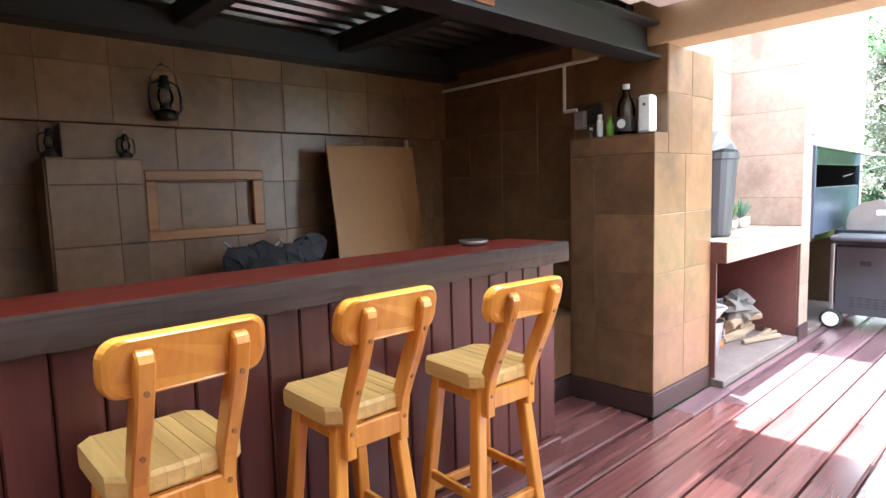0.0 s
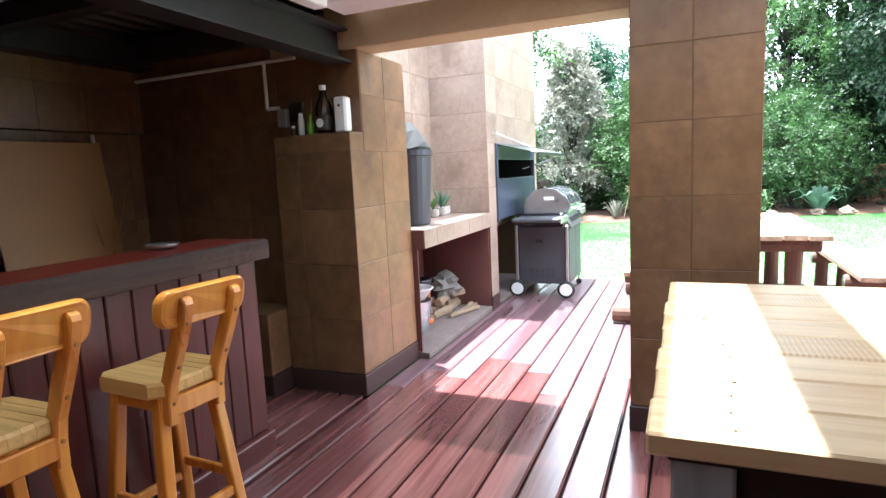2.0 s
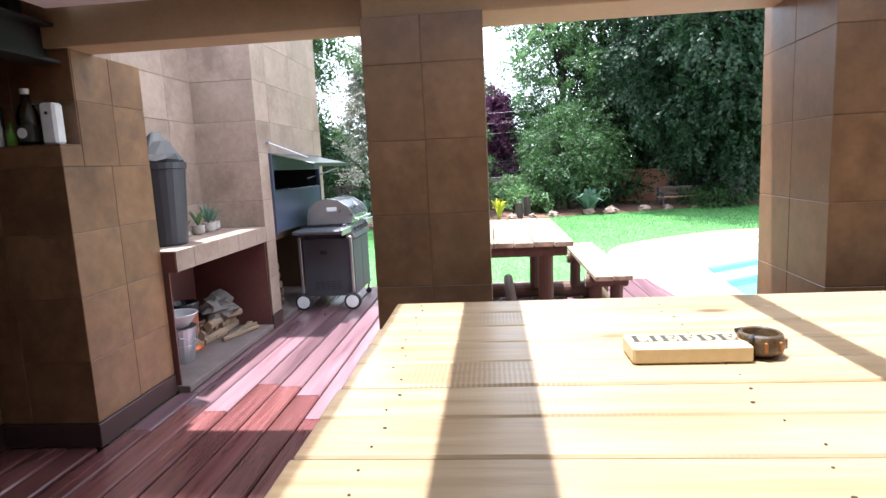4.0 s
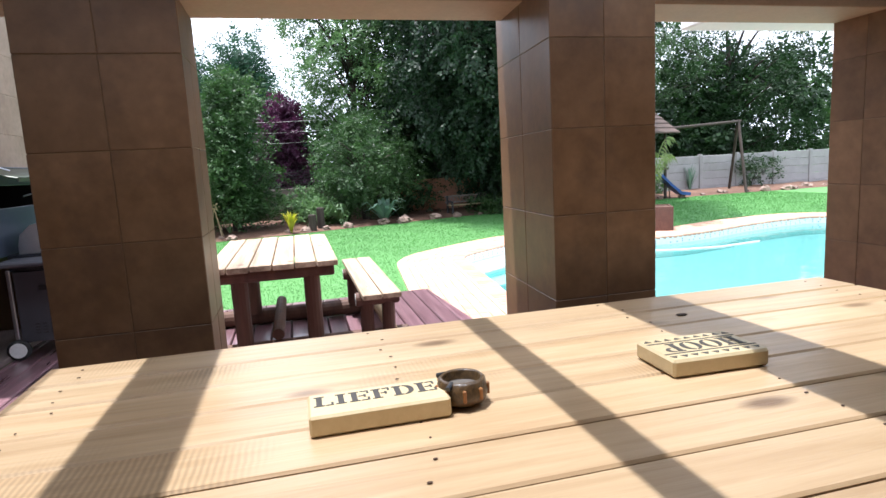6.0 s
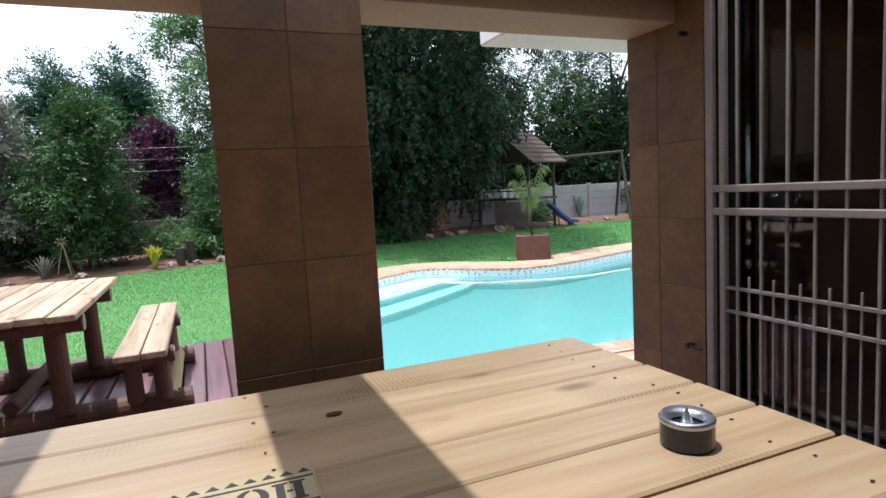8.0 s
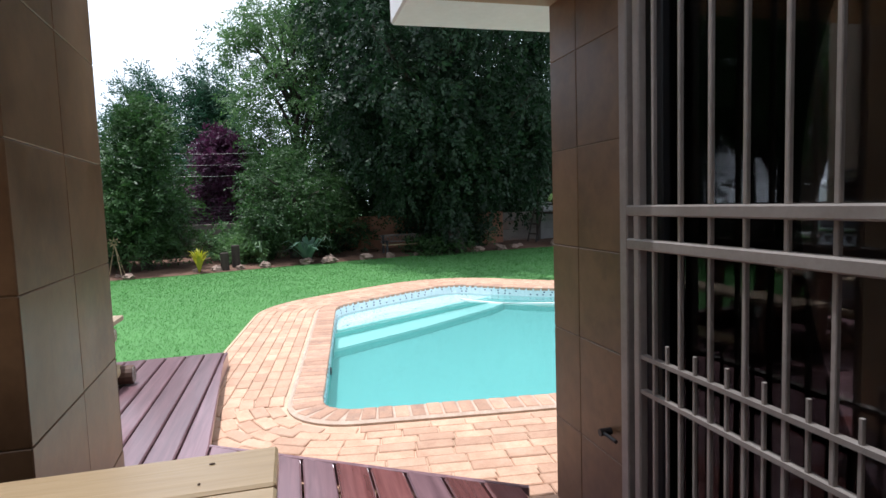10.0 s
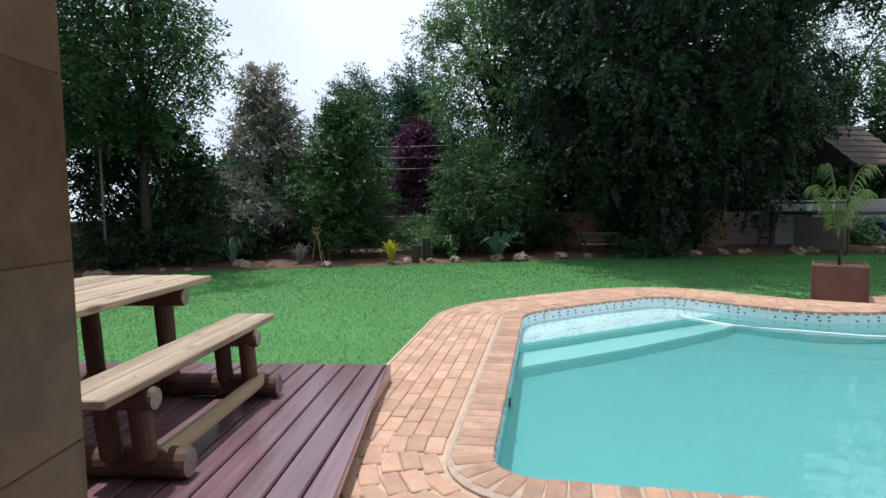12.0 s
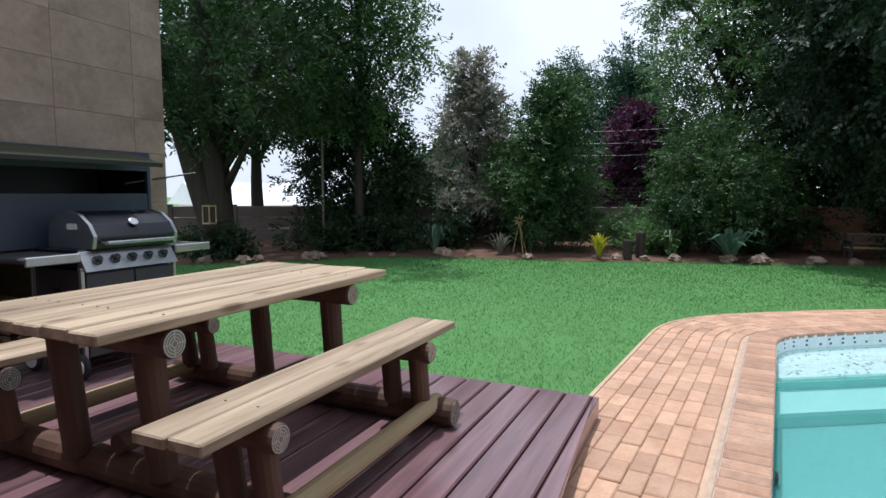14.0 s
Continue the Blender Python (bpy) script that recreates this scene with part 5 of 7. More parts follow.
part("door", Shape().box((gx0 + 0.37, gy0 - 0.02, 0.14), (gx1 - 0.02, gy0 - 0.002, 0.7), 0.004), GAS_GREY, gas)
part("burner_box", Shape().box((gx0 + 0.02, gy0 + 0.04, 0.72), (gx1 - 0.02, gy1, 0.86), 0.008), GAS_BLACK, gas)
panel = Shape()
panel.add([(gx0, gy0 - 0.05, 0.72), (gx1, gy0 - 0.05, 0.72), (gx1, gy0 + 0.03, 0.85), (gx0, gy0 + 0.03, 0.85), (gx0, gy0 + 0.04, 0.72), (gx1, gy0 + 0.04, 0.72)], [(0, 1, 2, 3), (0, 3, 4), (1, 5, 2), (0, 4, 5, 1), (3, 2, 5, 4)])
pan = part("control_panel", panel, SILVER, gas, "brushed steel control panel")
for i in range(5):
    km = Matrix.Translation((gx0 + 0.1 + 0.125 * i, gy0 - 0.012, 0.785)) @ pose(0, 0, 0, 58, 0, 0)
    kb = part("knob", Shape().lathe([(0.033, 0), (0.033, 0.006), (0.024, 0.012), (0.022, 0.035), (0.018, 0.04)], 16), GAS_BLACK, pan, "black knob with steel ring", m=km)
for nm, xa, xb in (("side_shelf", gx0 - 0.34, gx0 - 0.01), ("side_shelf", gx1 + 0.01, gx1 + 0.34)):
    part(nm, Shape().box((xa, gy0 + 0.0, 0.80), (xb, gy1 - 0.05, 0.84), 0.012), GAS_GREY, gas)
    part("shelf_front", Shape().box((xa, gy0 - 0.02, 0.785), (xb, gy0 - 0.003, 0.845), 0.006), SILVER, gas)
lid = Shape()
cyl = [(0.02, 0.0), (0.0, 0.08), (0.05, 0.16), (0.14, 0.225), (0.25, 0.25), (0.36, 0.225), (0.44, 0.15), (0.46, 0.06), (0.46, 0.0)]
kq = len(cyl)
for x in (gx0 + 0.05, gx1 - 0.05):
    lid.v += [(x, gy0 + 0.04 + y, 0.862 + z) for y, z in cyl]
lid.f = [(i, kq + i, kq + i + 1, i + 1) for i in range(kq - 1)] + [tuple(range(kq)), tuple(range(2 * kq - 1, kq - 1, -1)), (0, kq - 1, 2 * kq - 1, kq)]
lidob = part("lid", lid, GAS_BLACK, gas, "black enamel domed lid", m=Matrix.Translation((0.05, -0.065, 0)))
for x in (gx0 + 0.025, gx1 - 0.05):
    rim = Shape()
    for xx in (x, x + 0.025):
        rim.v += [(xx, gy0 + 0.04 + y * 1.02 - 0.004, 0.862 + z * 1.03) for y, z in cyl]
    rim.f = [(i, kq + i, kq + i + 1, i + 1) for i in range(kq - 1)] + [tuple(range(kq)), tuple(range(2 * kq - 1, kq - 1, -1)), (0, kq - 1, 2 * kq - 1, kq)]
    part("end_cap", rim, SILVER, lidob, "silver lid end cap")
part("lid_handle", Shape().rod((gx0 + 0.09, gy0 + 0.0, 0.9), (gx1 - 0.09, gy0 + 0.0, 0.9), 0.014).rod((gx0 + 0.09, gy0 + 0.0, 0.9), (gx0 + 0.09, gy0 + 0.06, 0.9), 0.01).rod((gx1 - 0.09, gy0 + 0.0, 0.9), (gx1 - 0.09, gy0 + 0.06, 0.9), 0.01), SILVER, lidob)
part("thermometer", Shape().lathe([(0.032, 0), (0.034, 0.006), (0.028, 0.01)], 18, Matrix.Translation((6.95, gy0 + 0.085, 1.035)) @ pose(0, 0, 0, 48, 0, 0)), SILVER, lidob, "silver lid badge")
part("label_sticker", Shape().box((gx0 + 0.021, gy0 + 0.2, 0.99), (gx0 + 0.0235, gy0 + 0.3, 1.03)), WHITE_PLASTIC, lidob, "white sticker")
for y in (gy0 + 0.01, gy1 - 0.01):
    w = part("wheel", Shape().lathe([(0.035, -0.02), (0.07, -0.02), (0.085, -0.012), (0.085, 0.012), (0.07, 0.02), (0.035, 0.02)], 24, pose(gx0 - 0.03, y, 0.086, 0, 90, 0)), RUBBER, gas)
    hub = Shape().lathe([(0.058, -0.024), (0.062, -0.024), (0.062, 0.024), (0.058, 0.024)], 20, pose(gx0 - 0.03, y, 0.086, 0, 90, 0)).lathe([(0.015, -0.026), (0.015, 0.026)], 12, pose(gx0 - 0.03, y, 0.086, 0, 90, 0))
    for i in range(8):
        a = math.pi * i / 4
        hub.box((gx0 - 0.055, -0.004, 0.012), (gx0 - 0.05, 0.004, 0.06), 0, Matrix.Translation((0, y, 0.086)) @ Matrix.Rotation(a, 4, "X"))
    part("rim", hub, WHITE_PLASTIC, w, "white spoked rim")
    part("caster", Shape().lathe([(0.03, -0.012), (0.03, 0.012)], 14, pose(gx1, y, 0.031, 0, 90, 0)).rod((gx1, y, 0.05), (gx1, y, 0.12), 0.008), RUBBER, gas)

# ---- high plank table ----
tab = thing("plank_table", "long table of pale reclaimed planks on grey legs", "table")
tx0, tx1, ty0, ty1, tz = 1.80, 3.11, -3.395, -0.757, 0.847
for i in range(8):
    pw = (tx1 - tx0) / 8
    s = Shape().box((tx0 + pw * i + 0.0038, ty0 + random.uniform(-0.006, 0.004), tz - 0.04), (tx0 + pw * (i + 1) - 0.0038, ty1 + random.uniform(-0.004, 0.006), tz + random.uniform(-0.002, 0.002)), 0.005)
    part("tabletop_plank", s, TABLE, tab)
# near-black sheet added under the planks as the shade in their gaps
part("underlay_board", Shape().box((tx0 + 0.03, ty0 + 0.03, tz - 0.056), (tx1 - 0.03, ty1 - 0.03, tz - 0.041)), UNDER, tab, "added dark sheet that gives the plank gaps their shade")
part("apron", Shape().box((tx0 + 0.14, ty0 + 0.1, 0.70), (tx1 - 0.14, ty0 + 0.13, 0.806), 0.003).box((tx0 + 0.14, ty1 - 0.13, 0.70), (tx1 - 0.14, ty1 - 0.1, 0.806), 0.003).box((tx0 + 0.1, ty0 + 0.14, 0.70), (tx0 + 0.13, ty1 - 0.14, 0.806), 0.003).box((tx1 - 0.13, ty0 + 0.14, 0.70), (tx1 - 0.1, ty1 - 0.14, 0.806), 0.003), UNDER, tab, "dark apron under the planks")
for x in (tx0 + 0.085, tx1 - 0.085):
    for y in (ty0 + 0.085, ty1 - 0.085):
        part("leg", Shape().box((x - 0.05, y - 0.05, 0), (x + 0.05, y + 0.05, 0.807), 0.006), GREY_LEG, tab, "grey painted leg")
KNOT = plain("dark_knot", (0.06, 0.03, 0.015), 0.8)
part("knot_hole", Shape().lathe([(0.014, 0), (0.014, 0.0012)], 12, Matrix.Translation((2.86, -2.6, tz + 0.0016)) @ Matrix.Diagonal((0.8, 1.3, 1, 1))), KNOT, tab, "dark knot hole")
nail = Shape().lathe([(0.003, 0), (0.003, 0.001)], 8).mesh("nail_head", KNOT)
for i in range(8):
    for y in (ty0 + 0.12, ty0 + 0.95, ty1 - 0.9, ty1 - 0.12):
        for dx in (0.04, 0.12):
            part("nail_head", nail, KNOT, tab, m=Matrix.Translation((tx0 + pw * i + dx + random.uniform(-0.012, 0.012), y + random.uniform(-0.03, 0.03), tz + 0.0016)) @ Matrix.Diagonal((1, random.uniform(0.8, 1.8), 1, 1)))


def lettering(parent, text, size, m, material, stretch=1.0):
    """A word of slab-serif stencil letters with bridges, as one thin mesh."""
    sh = Shape()

    def bar(x0, x1, y0, y1):
        sh.box((x0 * size, y0 * size, 0), (x1 * size, y1 * size, 0.0007))

    def bowl(cx, cy, rx, ry, tx, ty, a0, a1, k=10):
        pts = [radians(a0 + (a1 - a0) * i / k) for i in range(k + 1)]
        ring = [(cx + rx * math.cos(a), cy + ry * math.sin(a)) for a in pts] + [(cx + (rx - tx) * math.cos(a), cy + (ry - ty) * math.sin(a)) for a in reversed(pts)]
        base, kk_ = len(sh.v), len(ring)
        sh.v += [(x * size, y * size, 0.0) for x, y in ring] + [(x * size, y * size, 0.0007) for x, y in ring]
        for i in range(k):
            j = kk_ - 1 - i
            sh.f.append((base + kk_ + i, base + kk_ + i + 1, base + kk_ + j - 1, base + kk_ + j))
        sh.f += [(base + i, base + (i + 1) % kk_, base + kk_ + (i + 1) % kk_, base + kk_ + i) for i in range(kk_)]

    wide = {"L": 0.74, "I": 0.46, "E": 0.78, "F": 0.74, "D": 0.84, "H": 0.86, "O": 0.86, "P": 0.78}
    x = -sum(wide[c] for c in text) / 2
    for c in text:
        w = wide[c] - 0.08
        if c in "LIEFDHP":
            bar(x, x + 0.36, 0.92, 1.0), bar(x, x + 0.36, 0.0, 0.08)
            bar(x + 0.08, x + 0.28, 0.08, 0.92)
        if c in "LE":
            bar(x + 0.4, x + w - 0.08, 0.0, 0.08), bar(x + w - 0.08, x + w, 0.0, 0.3)
        if c in "EF":
            bar(x + 0.4, x + w - 0.08, 0.92, 1.0), bar(x + w - 0.08, x + w, 0.7, 1.0)
            bar(x + 0.32, x + w - 0.2, 0.46, 0.54), bar(x + w - 0.2, x + w - 0.12, 0.36, 0.64)
        if c == "D":
            bowl(x + 0.4, 0.5, w - 0.4, 0.5, 0.19, 0.08, -90, 90)
        if c == "P":
            bowl(x + 0.4, 0.74, w - 0.4, 0.26, 0.17, 0.08, -90, 90)
        if c == "H":
            bar(x + w - 0.36, x + w, 0.92, 1.0), bar(x + w - 0.36, x + w, 0.0, 0.08), bar(x + w - 0.28, x + w - 0.08, 0.08, 0.92)
            bar(x + 0.32, x + w - 0.32, 0.46, 0.54)
        if c == "O":
            bowl(x + w / 2 - 0.03, 0.5, w / 2 - 0.03, 0.5, 0.2, 0.07, 90, 270), bowl(x + w / 2 + 0.03, 0.5, w / 2 - 0.03, 0.5, 0.2, 0.07, -90, 90)
        x += wide[c]
    sh.v = [(px, py - size / 2, pz_) for px, py, pz_ in sh.v]
    return part("lettering", sh, material, parent, "black stencilled word " + text, m=m @ Matrix.Diagonal((stretch, 1, 1, 1)))


b1 = thing("word_block", "cream wooden block stencilled LIEFDE lying on the table", "block", pose(2.46, -1.59, tz + 0.0022, 0, 0, -90))
part("block", Shape().box((-0.14, -0.058, 0), (0.14, 0.058, 0.042), 0.005), CREAM_BLOCK, b1)
lettering(b1, "LIEFDE", 0.05, pose(-0.0, 0.014, 0.0423), INK, 1.18)
b2 = thing("word_block", "cream block stencilled HOOP with chevron borders on the table", "block", pose(2.485, -2.375, tz + 0.0022, 0, 0, 88))
part("block", Shape().box((-0.125, -0.08, 0), (0.125, 0.08, 0.042), 0.006), CREAM_BLOCK, b2)
lettering(b2, "HOOP", 0.056, pose(0, 0, 0.0423), INK, 1.12)
part("border_line", Shape().box((-0.12, 0.035, 0.0421), (0.12, 0.04, 0.0427)).box((-0.12, -0.04, 0.0421), (0.12, -0.035, 0.0427)), INK, b2)
chev = Shape().add([(-0.01, 0, 0), (0.01, 0, 0), (0, 0.014, 0), (-0.01, 0, 0.0006), (0.01, 0, 0.0006), (0, 0.014, 0.0006)], [(0, 2, 1), (3, 4, 5), (0, 1, 4, 3), (1, 2, 5, 4), (2, 0, 3, 5)]).mesh("chevron", INK)
for i in range(9):
    for sy in (-1, 1):
        part("chevron", chev, INK, b2, m=Matrix.Translation((-0.108 + 0.027 * i, sy * 0.052, 0.0422)) @ Matrix.Rotation(0 if sy > 0 else math.pi, 4, "Z"))
t = thing("coconut_ashtray", "dark polished coconut shell ashtray on the table", "ashtray", pose(2.465, -1.77, tz + 0.001))
part("shell", Shape().lathe([(0.03, 0), (0.05, 0.012), (0.056, 0.03), (0.05, 0.055), (0.044, 0.06), (0.04, 0.056), (0.044, 0.035), (0.03, 0.02)], 26), COCONUT, t, smooth=True)
for q in range(9):
    part("carved_notch", Shape().box((-0.004, 0.049, 0.02), (0.004, 0.0585, 0.046), 0.002, Matrix.Rotation(q * 0.698, 4, "Z")), FRAME_WOOD, t, "pale carved notch")
part("ash", Shape().lathe([(0.043, 0.036), (0.02, 0.04), (0.002, 0.039)], 18), ASH, t)
for s_ in (-1, 1):
    part("notch", Shape().rod((s_ * 0.03, 0.029, 0.056), (s_ * 0.043, 0.042, 0.05), 0.006), BLACK_STEEL, t)
t = thing("steel_ashtray", "round black and chrome wind-proof ashtray on the table", "ashtray", pose(2.385, -3.13, tz + 0.001))
part("bowl", Shape().lathe([(0.042, 0), (0.046, 0.004), (0.046, 0.045), (0.042, 0.047), (0.04, 0.02)], 28), GAS_BLACK, t, smooth=False)
part("rim", Shape().lathe([(0.047, 0.044), (0.048, 0.05), (0.044, 0.056), (0.03, 0.046), (0.028, 0.04)], 28, closed=False), SILVER, t, "chrome rim", smooth=True)
part("insert", Shape().lathe([(0.034, 0.034), (0.03, 0.036), (0.004, 0.037)], 20), BLACK_STEEL, t)
part("cone", Shape().lathe([(0.012, 0.037), (0.006, 0.055), (0.001, 0.068)], 12), SILVER, t)

# ---- log picnic table ----
pic = thing("picnic_table", "rustic picnic table of weathered planks on dark logs", "picnic table", Matrix.Translation((0.44, -0.005, 0)) @ Matrix.Diagonal((0.911, 1, 0.968, 1)))
for i in range(6):
    w = 0.87 / 6
    part("tabletop_plank", Shape().box((5.28 + random.uniform(-0.012, 0.012), -1.7 + w * i + 0.004, 0.75 + random.uniform(-0.002, 0.002)), (7.2 + random.uniform(-0.02, 0.012), -1.7 + w * (i + 1) - 0.004, 0.792 + random.uniform(-0.003, 0.003)), 0.006), PICNIC, pic)
for k_, (ya, yb) in enumerate(((-2.12, -1.84), (-0.68, -0.38))):
    for j in range(2):
        w = (yb - ya) / 2
        part("bench_plank", Shape().box((5.27 + random.uniform(-0.01, 0.01), ya + w * j + 0.004, 0.475), (7.22 + random.uniform(-0.02, 0.02), ya + w * (j + 1) - 0.004, 0.515 + random.uniform(-0.002, 0.002)), 0.006), PICNIC, pic)


def log(name, a, b, r, material, parent, label=""):
    a, b = Vector(a), Vector(b)
    h = (b - a).length
    m = Matrix.Translation(a) @ (b - a).to_track_quat("Z", "Y").to_matrix().to_4x4()
    prof_ = [(r * 0.93, 0), (r, 0.01)] + [(r * (1 + 0.04 * noise.noise(Vector((a.x * 5 + i, a.y * 7, a.z)))), 0.01 + (h - 0.02) * (i + 1) / 6) for i in range(5)] + [(r, h - 0.01), (r * 0.93, h)]
    ob = part(name, Shape().lathe(prof_, 14, m), material, parent, label, smooth=False)
    if name in ("sleeper_log", "cross_log"):
        for z in (-0.0015, h + 0.0015):
            ends = Shape()
            for q in range(4):
                rr = r * (0.2 + 0.2 * q)
                ends.lathe([(rr, 0), (rr + 0.004, 0), (rr + 0.004, 0.001), (rr, 0.001)], 14, m @ Matrix.Translation((0, 0, z - 0.0005)), closed=False)
            for q in range(4):
                ends.box((0.2 * r, -0.002, -0.0005), (0.8 * r, 0.002, 0.0005), 0, m @ Matrix.Translation((0, 0, z)) @ Matrix.Rotation(q * math.pi / 2, 4, "Z"))
            part("end_nail_plate", ends, METAL_TIE, ob, "pale nail plate on the log end")
        part("end_grain", Shape().lathe([(r * 0.9, -0.001), (r * 0.9, 0.0)], 14, m), LOG_END, ob)
        part("end_grain", Shape().lathe([(r * 0.9, h), (r * 0.9, h + 0.001)], 14, m), LOG_END, ob)
    return ob


for lxp in (5.72, 6.95):
    log("sleeper_log", (lxp, -2.22, 0.078), (lxp, -0.26, 0.078), 0.074, LOG_DARK, pic)
    log("cross_log", (lxp - 0.12, -1.68, 0.69), (lxp - 0.12, -0.85, 0.69), 0.058, LOG_DARK, pic)
    for yb in (-1.52, -1.02):
        log("table_leg", (lxp - 0.05, yb, 0.12), (lxp - 0.1, yb, 0.66), 0.058, LOG_DARK, pic)
    for yc in (-1.98, -0.53):
        log("cross_log", (lxp - 0.12, yc - 0.16, 0.42), (lxp - 0.12, yc + 0.16, 0.42), 0.054, LOG_DARK, pic)
        for dy in (-0.08, 0.08):
            log("bench_leg", (lxp - 0.08, yc + dy, 0.13), (lxp - 0.12, yc + dy, 0.4), 0.05, LOG_DARK, pic)
for yp in (-2.1, -1.25, -0.42):
    log("rail_pole", (5.68, yp, 0.2 if yp > -2 and yp < -1 else 0.115), (7.0, yp, 0.2 if yp > -2 and yp < -1 else 0.115), 0.045, LOG_LIGHT if yp != -1.25 else LOG_DARK, pic, "pale stripped pole")
bolt = Shape().lathe([(0.005, 0), (0.005, 0.0015), (0.003, 0.002)], 8).mesh("bolt_head", BLACK_STEEL)
for x in (5.6, 6.84):
    for y, z in [(-1.63 + 0.145 * (i // 2) + 0.06 * (i % 2), 0.793) for i in range(12)] + [(v, 0.515) for v in (-2.05, -1.91, -0.61, -0.46)]:
        part("bolt_head", bolt, BLACK_STEEL, pic, m=Matrix.Translation((x, y, z)))

# ---- pool ----
POOL_KEYS = [(5.99, -3.56), (8.2, -3.78), (10.32, -3.99), (11.1, -5.05), (11.68, -6.08), (11.0, -6.72), (10.3, -7.5), (10.45, -8.7), (11.05, -10.4), (11.3, -12.3), (5.4, -12.6), (5.73, -5.6)]
COPE_Z, PAVE_Z, LAWN_Z, WATER_Z = -0.115, -0.135, -0.15, -0.262


def smooth_loop(keys, sharp, step=0.06):
    """A closed line through keys, with rounded corners at the given reaches."""
    out, n = [], len(keys)
    for i in range(n):
        p0, p1, p2 = Vector(keys[i - 1]), Vector(keys[i]), Vector(keys[(i + 1) % n])
        r = min(sharp[i], (p1 - p0).length * 0.48, (p2 - p1).length * 0.48)
        a, b = p1 + (p0 - p1).normalized() * r, p1 + (p2 - p1).normalized() * r
        for j in range(9):
            q = j / 8
            out.append(a * (1 - q) ** 2 + p1 * 2 * q * (1 - q) + b * q * q)
    dense = []
    for i in range(len(out)):
        a, b = out[i], out[(i + 1) % len(out)]
        k_ = max(1, int((b - a).length / step))
        dense += [a + (b - a) * j / k_ for j in range(k_) if (b - a).length > 1e-4]
    return dense


pool_line = smooth_loop(POOL_KEYS, [0.3, 0.9, 0.35, 0.9, 0.9, 0.7, 0.9, 0.9, 0.9, 0.8, 0.5, 1.5])


def outward(line):
    n = len(line)
    res = []
    for i in range(n):
        d = (line[(i + 2) % n] - line[i - 2]).normalized()
        res.append(Vector((-d.y, d.x)))
    return res


pool_out = outward(pool_line)
if sum((pool_line[i].x * pool_line[(i + 1) % len(pool_line)].y - pool_line[(i + 1) % len(pool_line)].x * pool_line[i].y) for i in range(len(pool_line))) > 0:
    pool_out = [-v for v in pool_out]


def ring_mesh(d0, d1, z0, z1, depth):
    """A closed band between two offsets of the pool's edge."""
    s, n = Shape(), len(pool_line)
    for d, z in ((d0, z0 - depth), (d0, z0), (d1, z1), (d1, z1 - depth)):
        s.v += [(*(p + o * d), z) for p, o in zip(pool_line, pool_out)]
    for r in range(3):
        s.f += [(r * n + i, r * n + (i + 1) % n, (r + 1) * n + (i + 1) % n, (r + 1) * n + i) for i in range(n)]
    return s


def pool_face(z, name, material, label, category, d=0.0):
    bm = bmesh.new()
    vs_ = [bm.verts.new((*(p + o * d), z)) for p, o in zip(pool_line, pool_out)]
    es_ = [bm.edges.new((vs_[i], vs_[(i + 1) % len(vs_)])) for i in range(len(vs_))]
    bmesh.ops.triangle_fill(bm, use_beauty=True, edges=es_, normal=(0, 0, 1))
    me = bpy.data.meshes.new(name)
    bm.to_mesh(me)
    bm.free()
    me.materials.append(material)
    return tagged(new(name, me), label, category, "", "structure")


pool_face(-1.15, "pool_floor", POOL_FLOOR, "turquoise plastered pool floor, darkened to offset the sun on it", "pool", 0.05)
wallsh, n = Shape(), len(pool_line)
for z in (-1.16, -0.16):
    wallsh.v += [(*p, z) for p in pool_line]
wallsh.f = [(i, (i + 1) % n, n + (i + 1) % n, n + i) for i in range(n)]
structure("pool_wall", wallsh, MARBLITE, "turquoise plastered pool wall, lightened to offset its shade", "pool")
pool_face(WATER_Z, "water", WATER, "still milky turquoise pool water", "water", 0.01)
pool_face(-0.5, "cloudy_water", CLOUDY, "cloudy turquoise depth of the pool water", "water", 0.008)
band = ring_mesh(-0.012, 0.0, -0.14, -0.14, 0.19)
structure("waterline_band", band, BAND, "pale mosaic band at the pool waterline", "pool")
dots = Shape()
acc, rd = 0.0, random.Random(3)
for i in range(n):
    acc += (pool_line[(i + 1) % n] - pool_line[i]).length
    if acc > 0.1:
        acc = 0.0
        p, o = pool_line[i], pool_out[i]
        tdir = Vector((-o.y, o.x))
        for row in range(2):
            if rd.random() < 0.7:
                c = p - o * 0.0135 + tdir * rd.uniform(-0.02, 0.02)
                z = -0.186 - 0.042 * row
                a, b = c - tdir * 0.013, c + tdir * 0.013
                dots.add([(*a, z - 0.01), (*b, z - 0.01), (*b, z + 0.01), (*a, z + 0.01), (*(a + o * 0.004), z - 0.01), (*(b + o * 0.004), z - 0.01), (*(b + o * 0.004), z + 0.01), (*(a + o * 0.004), z + 0.01)], [(0, 1, 2, 3), (0, 4, 5, 1), (3, 2, 6, 7), (0, 3, 7, 4), (1, 5, 6, 2)])
tagged(new("mosaic_chips", dots.mesh("mosaic_chips", MOSAIC_DARK)), "dark blue mosaic chips along the waterline", "mosaic", "", "stuff")
steps = thing("pool_steps", "two white mosaic steps in the pool corner", "pool steps")
st1 = [(9.42, -3.9), (10.73, -5.98), (11.08, -6.62), (11.6, -6.08), (11.08, -5.07), (10.32, -4.0)]
st2 = [(8.83, -3.85), (9.43, -3.92), (10.74, -6.0), (11.09, -6.64), (10.93, -6.78), (10.62, -6.5), (9.62, -5.12)]
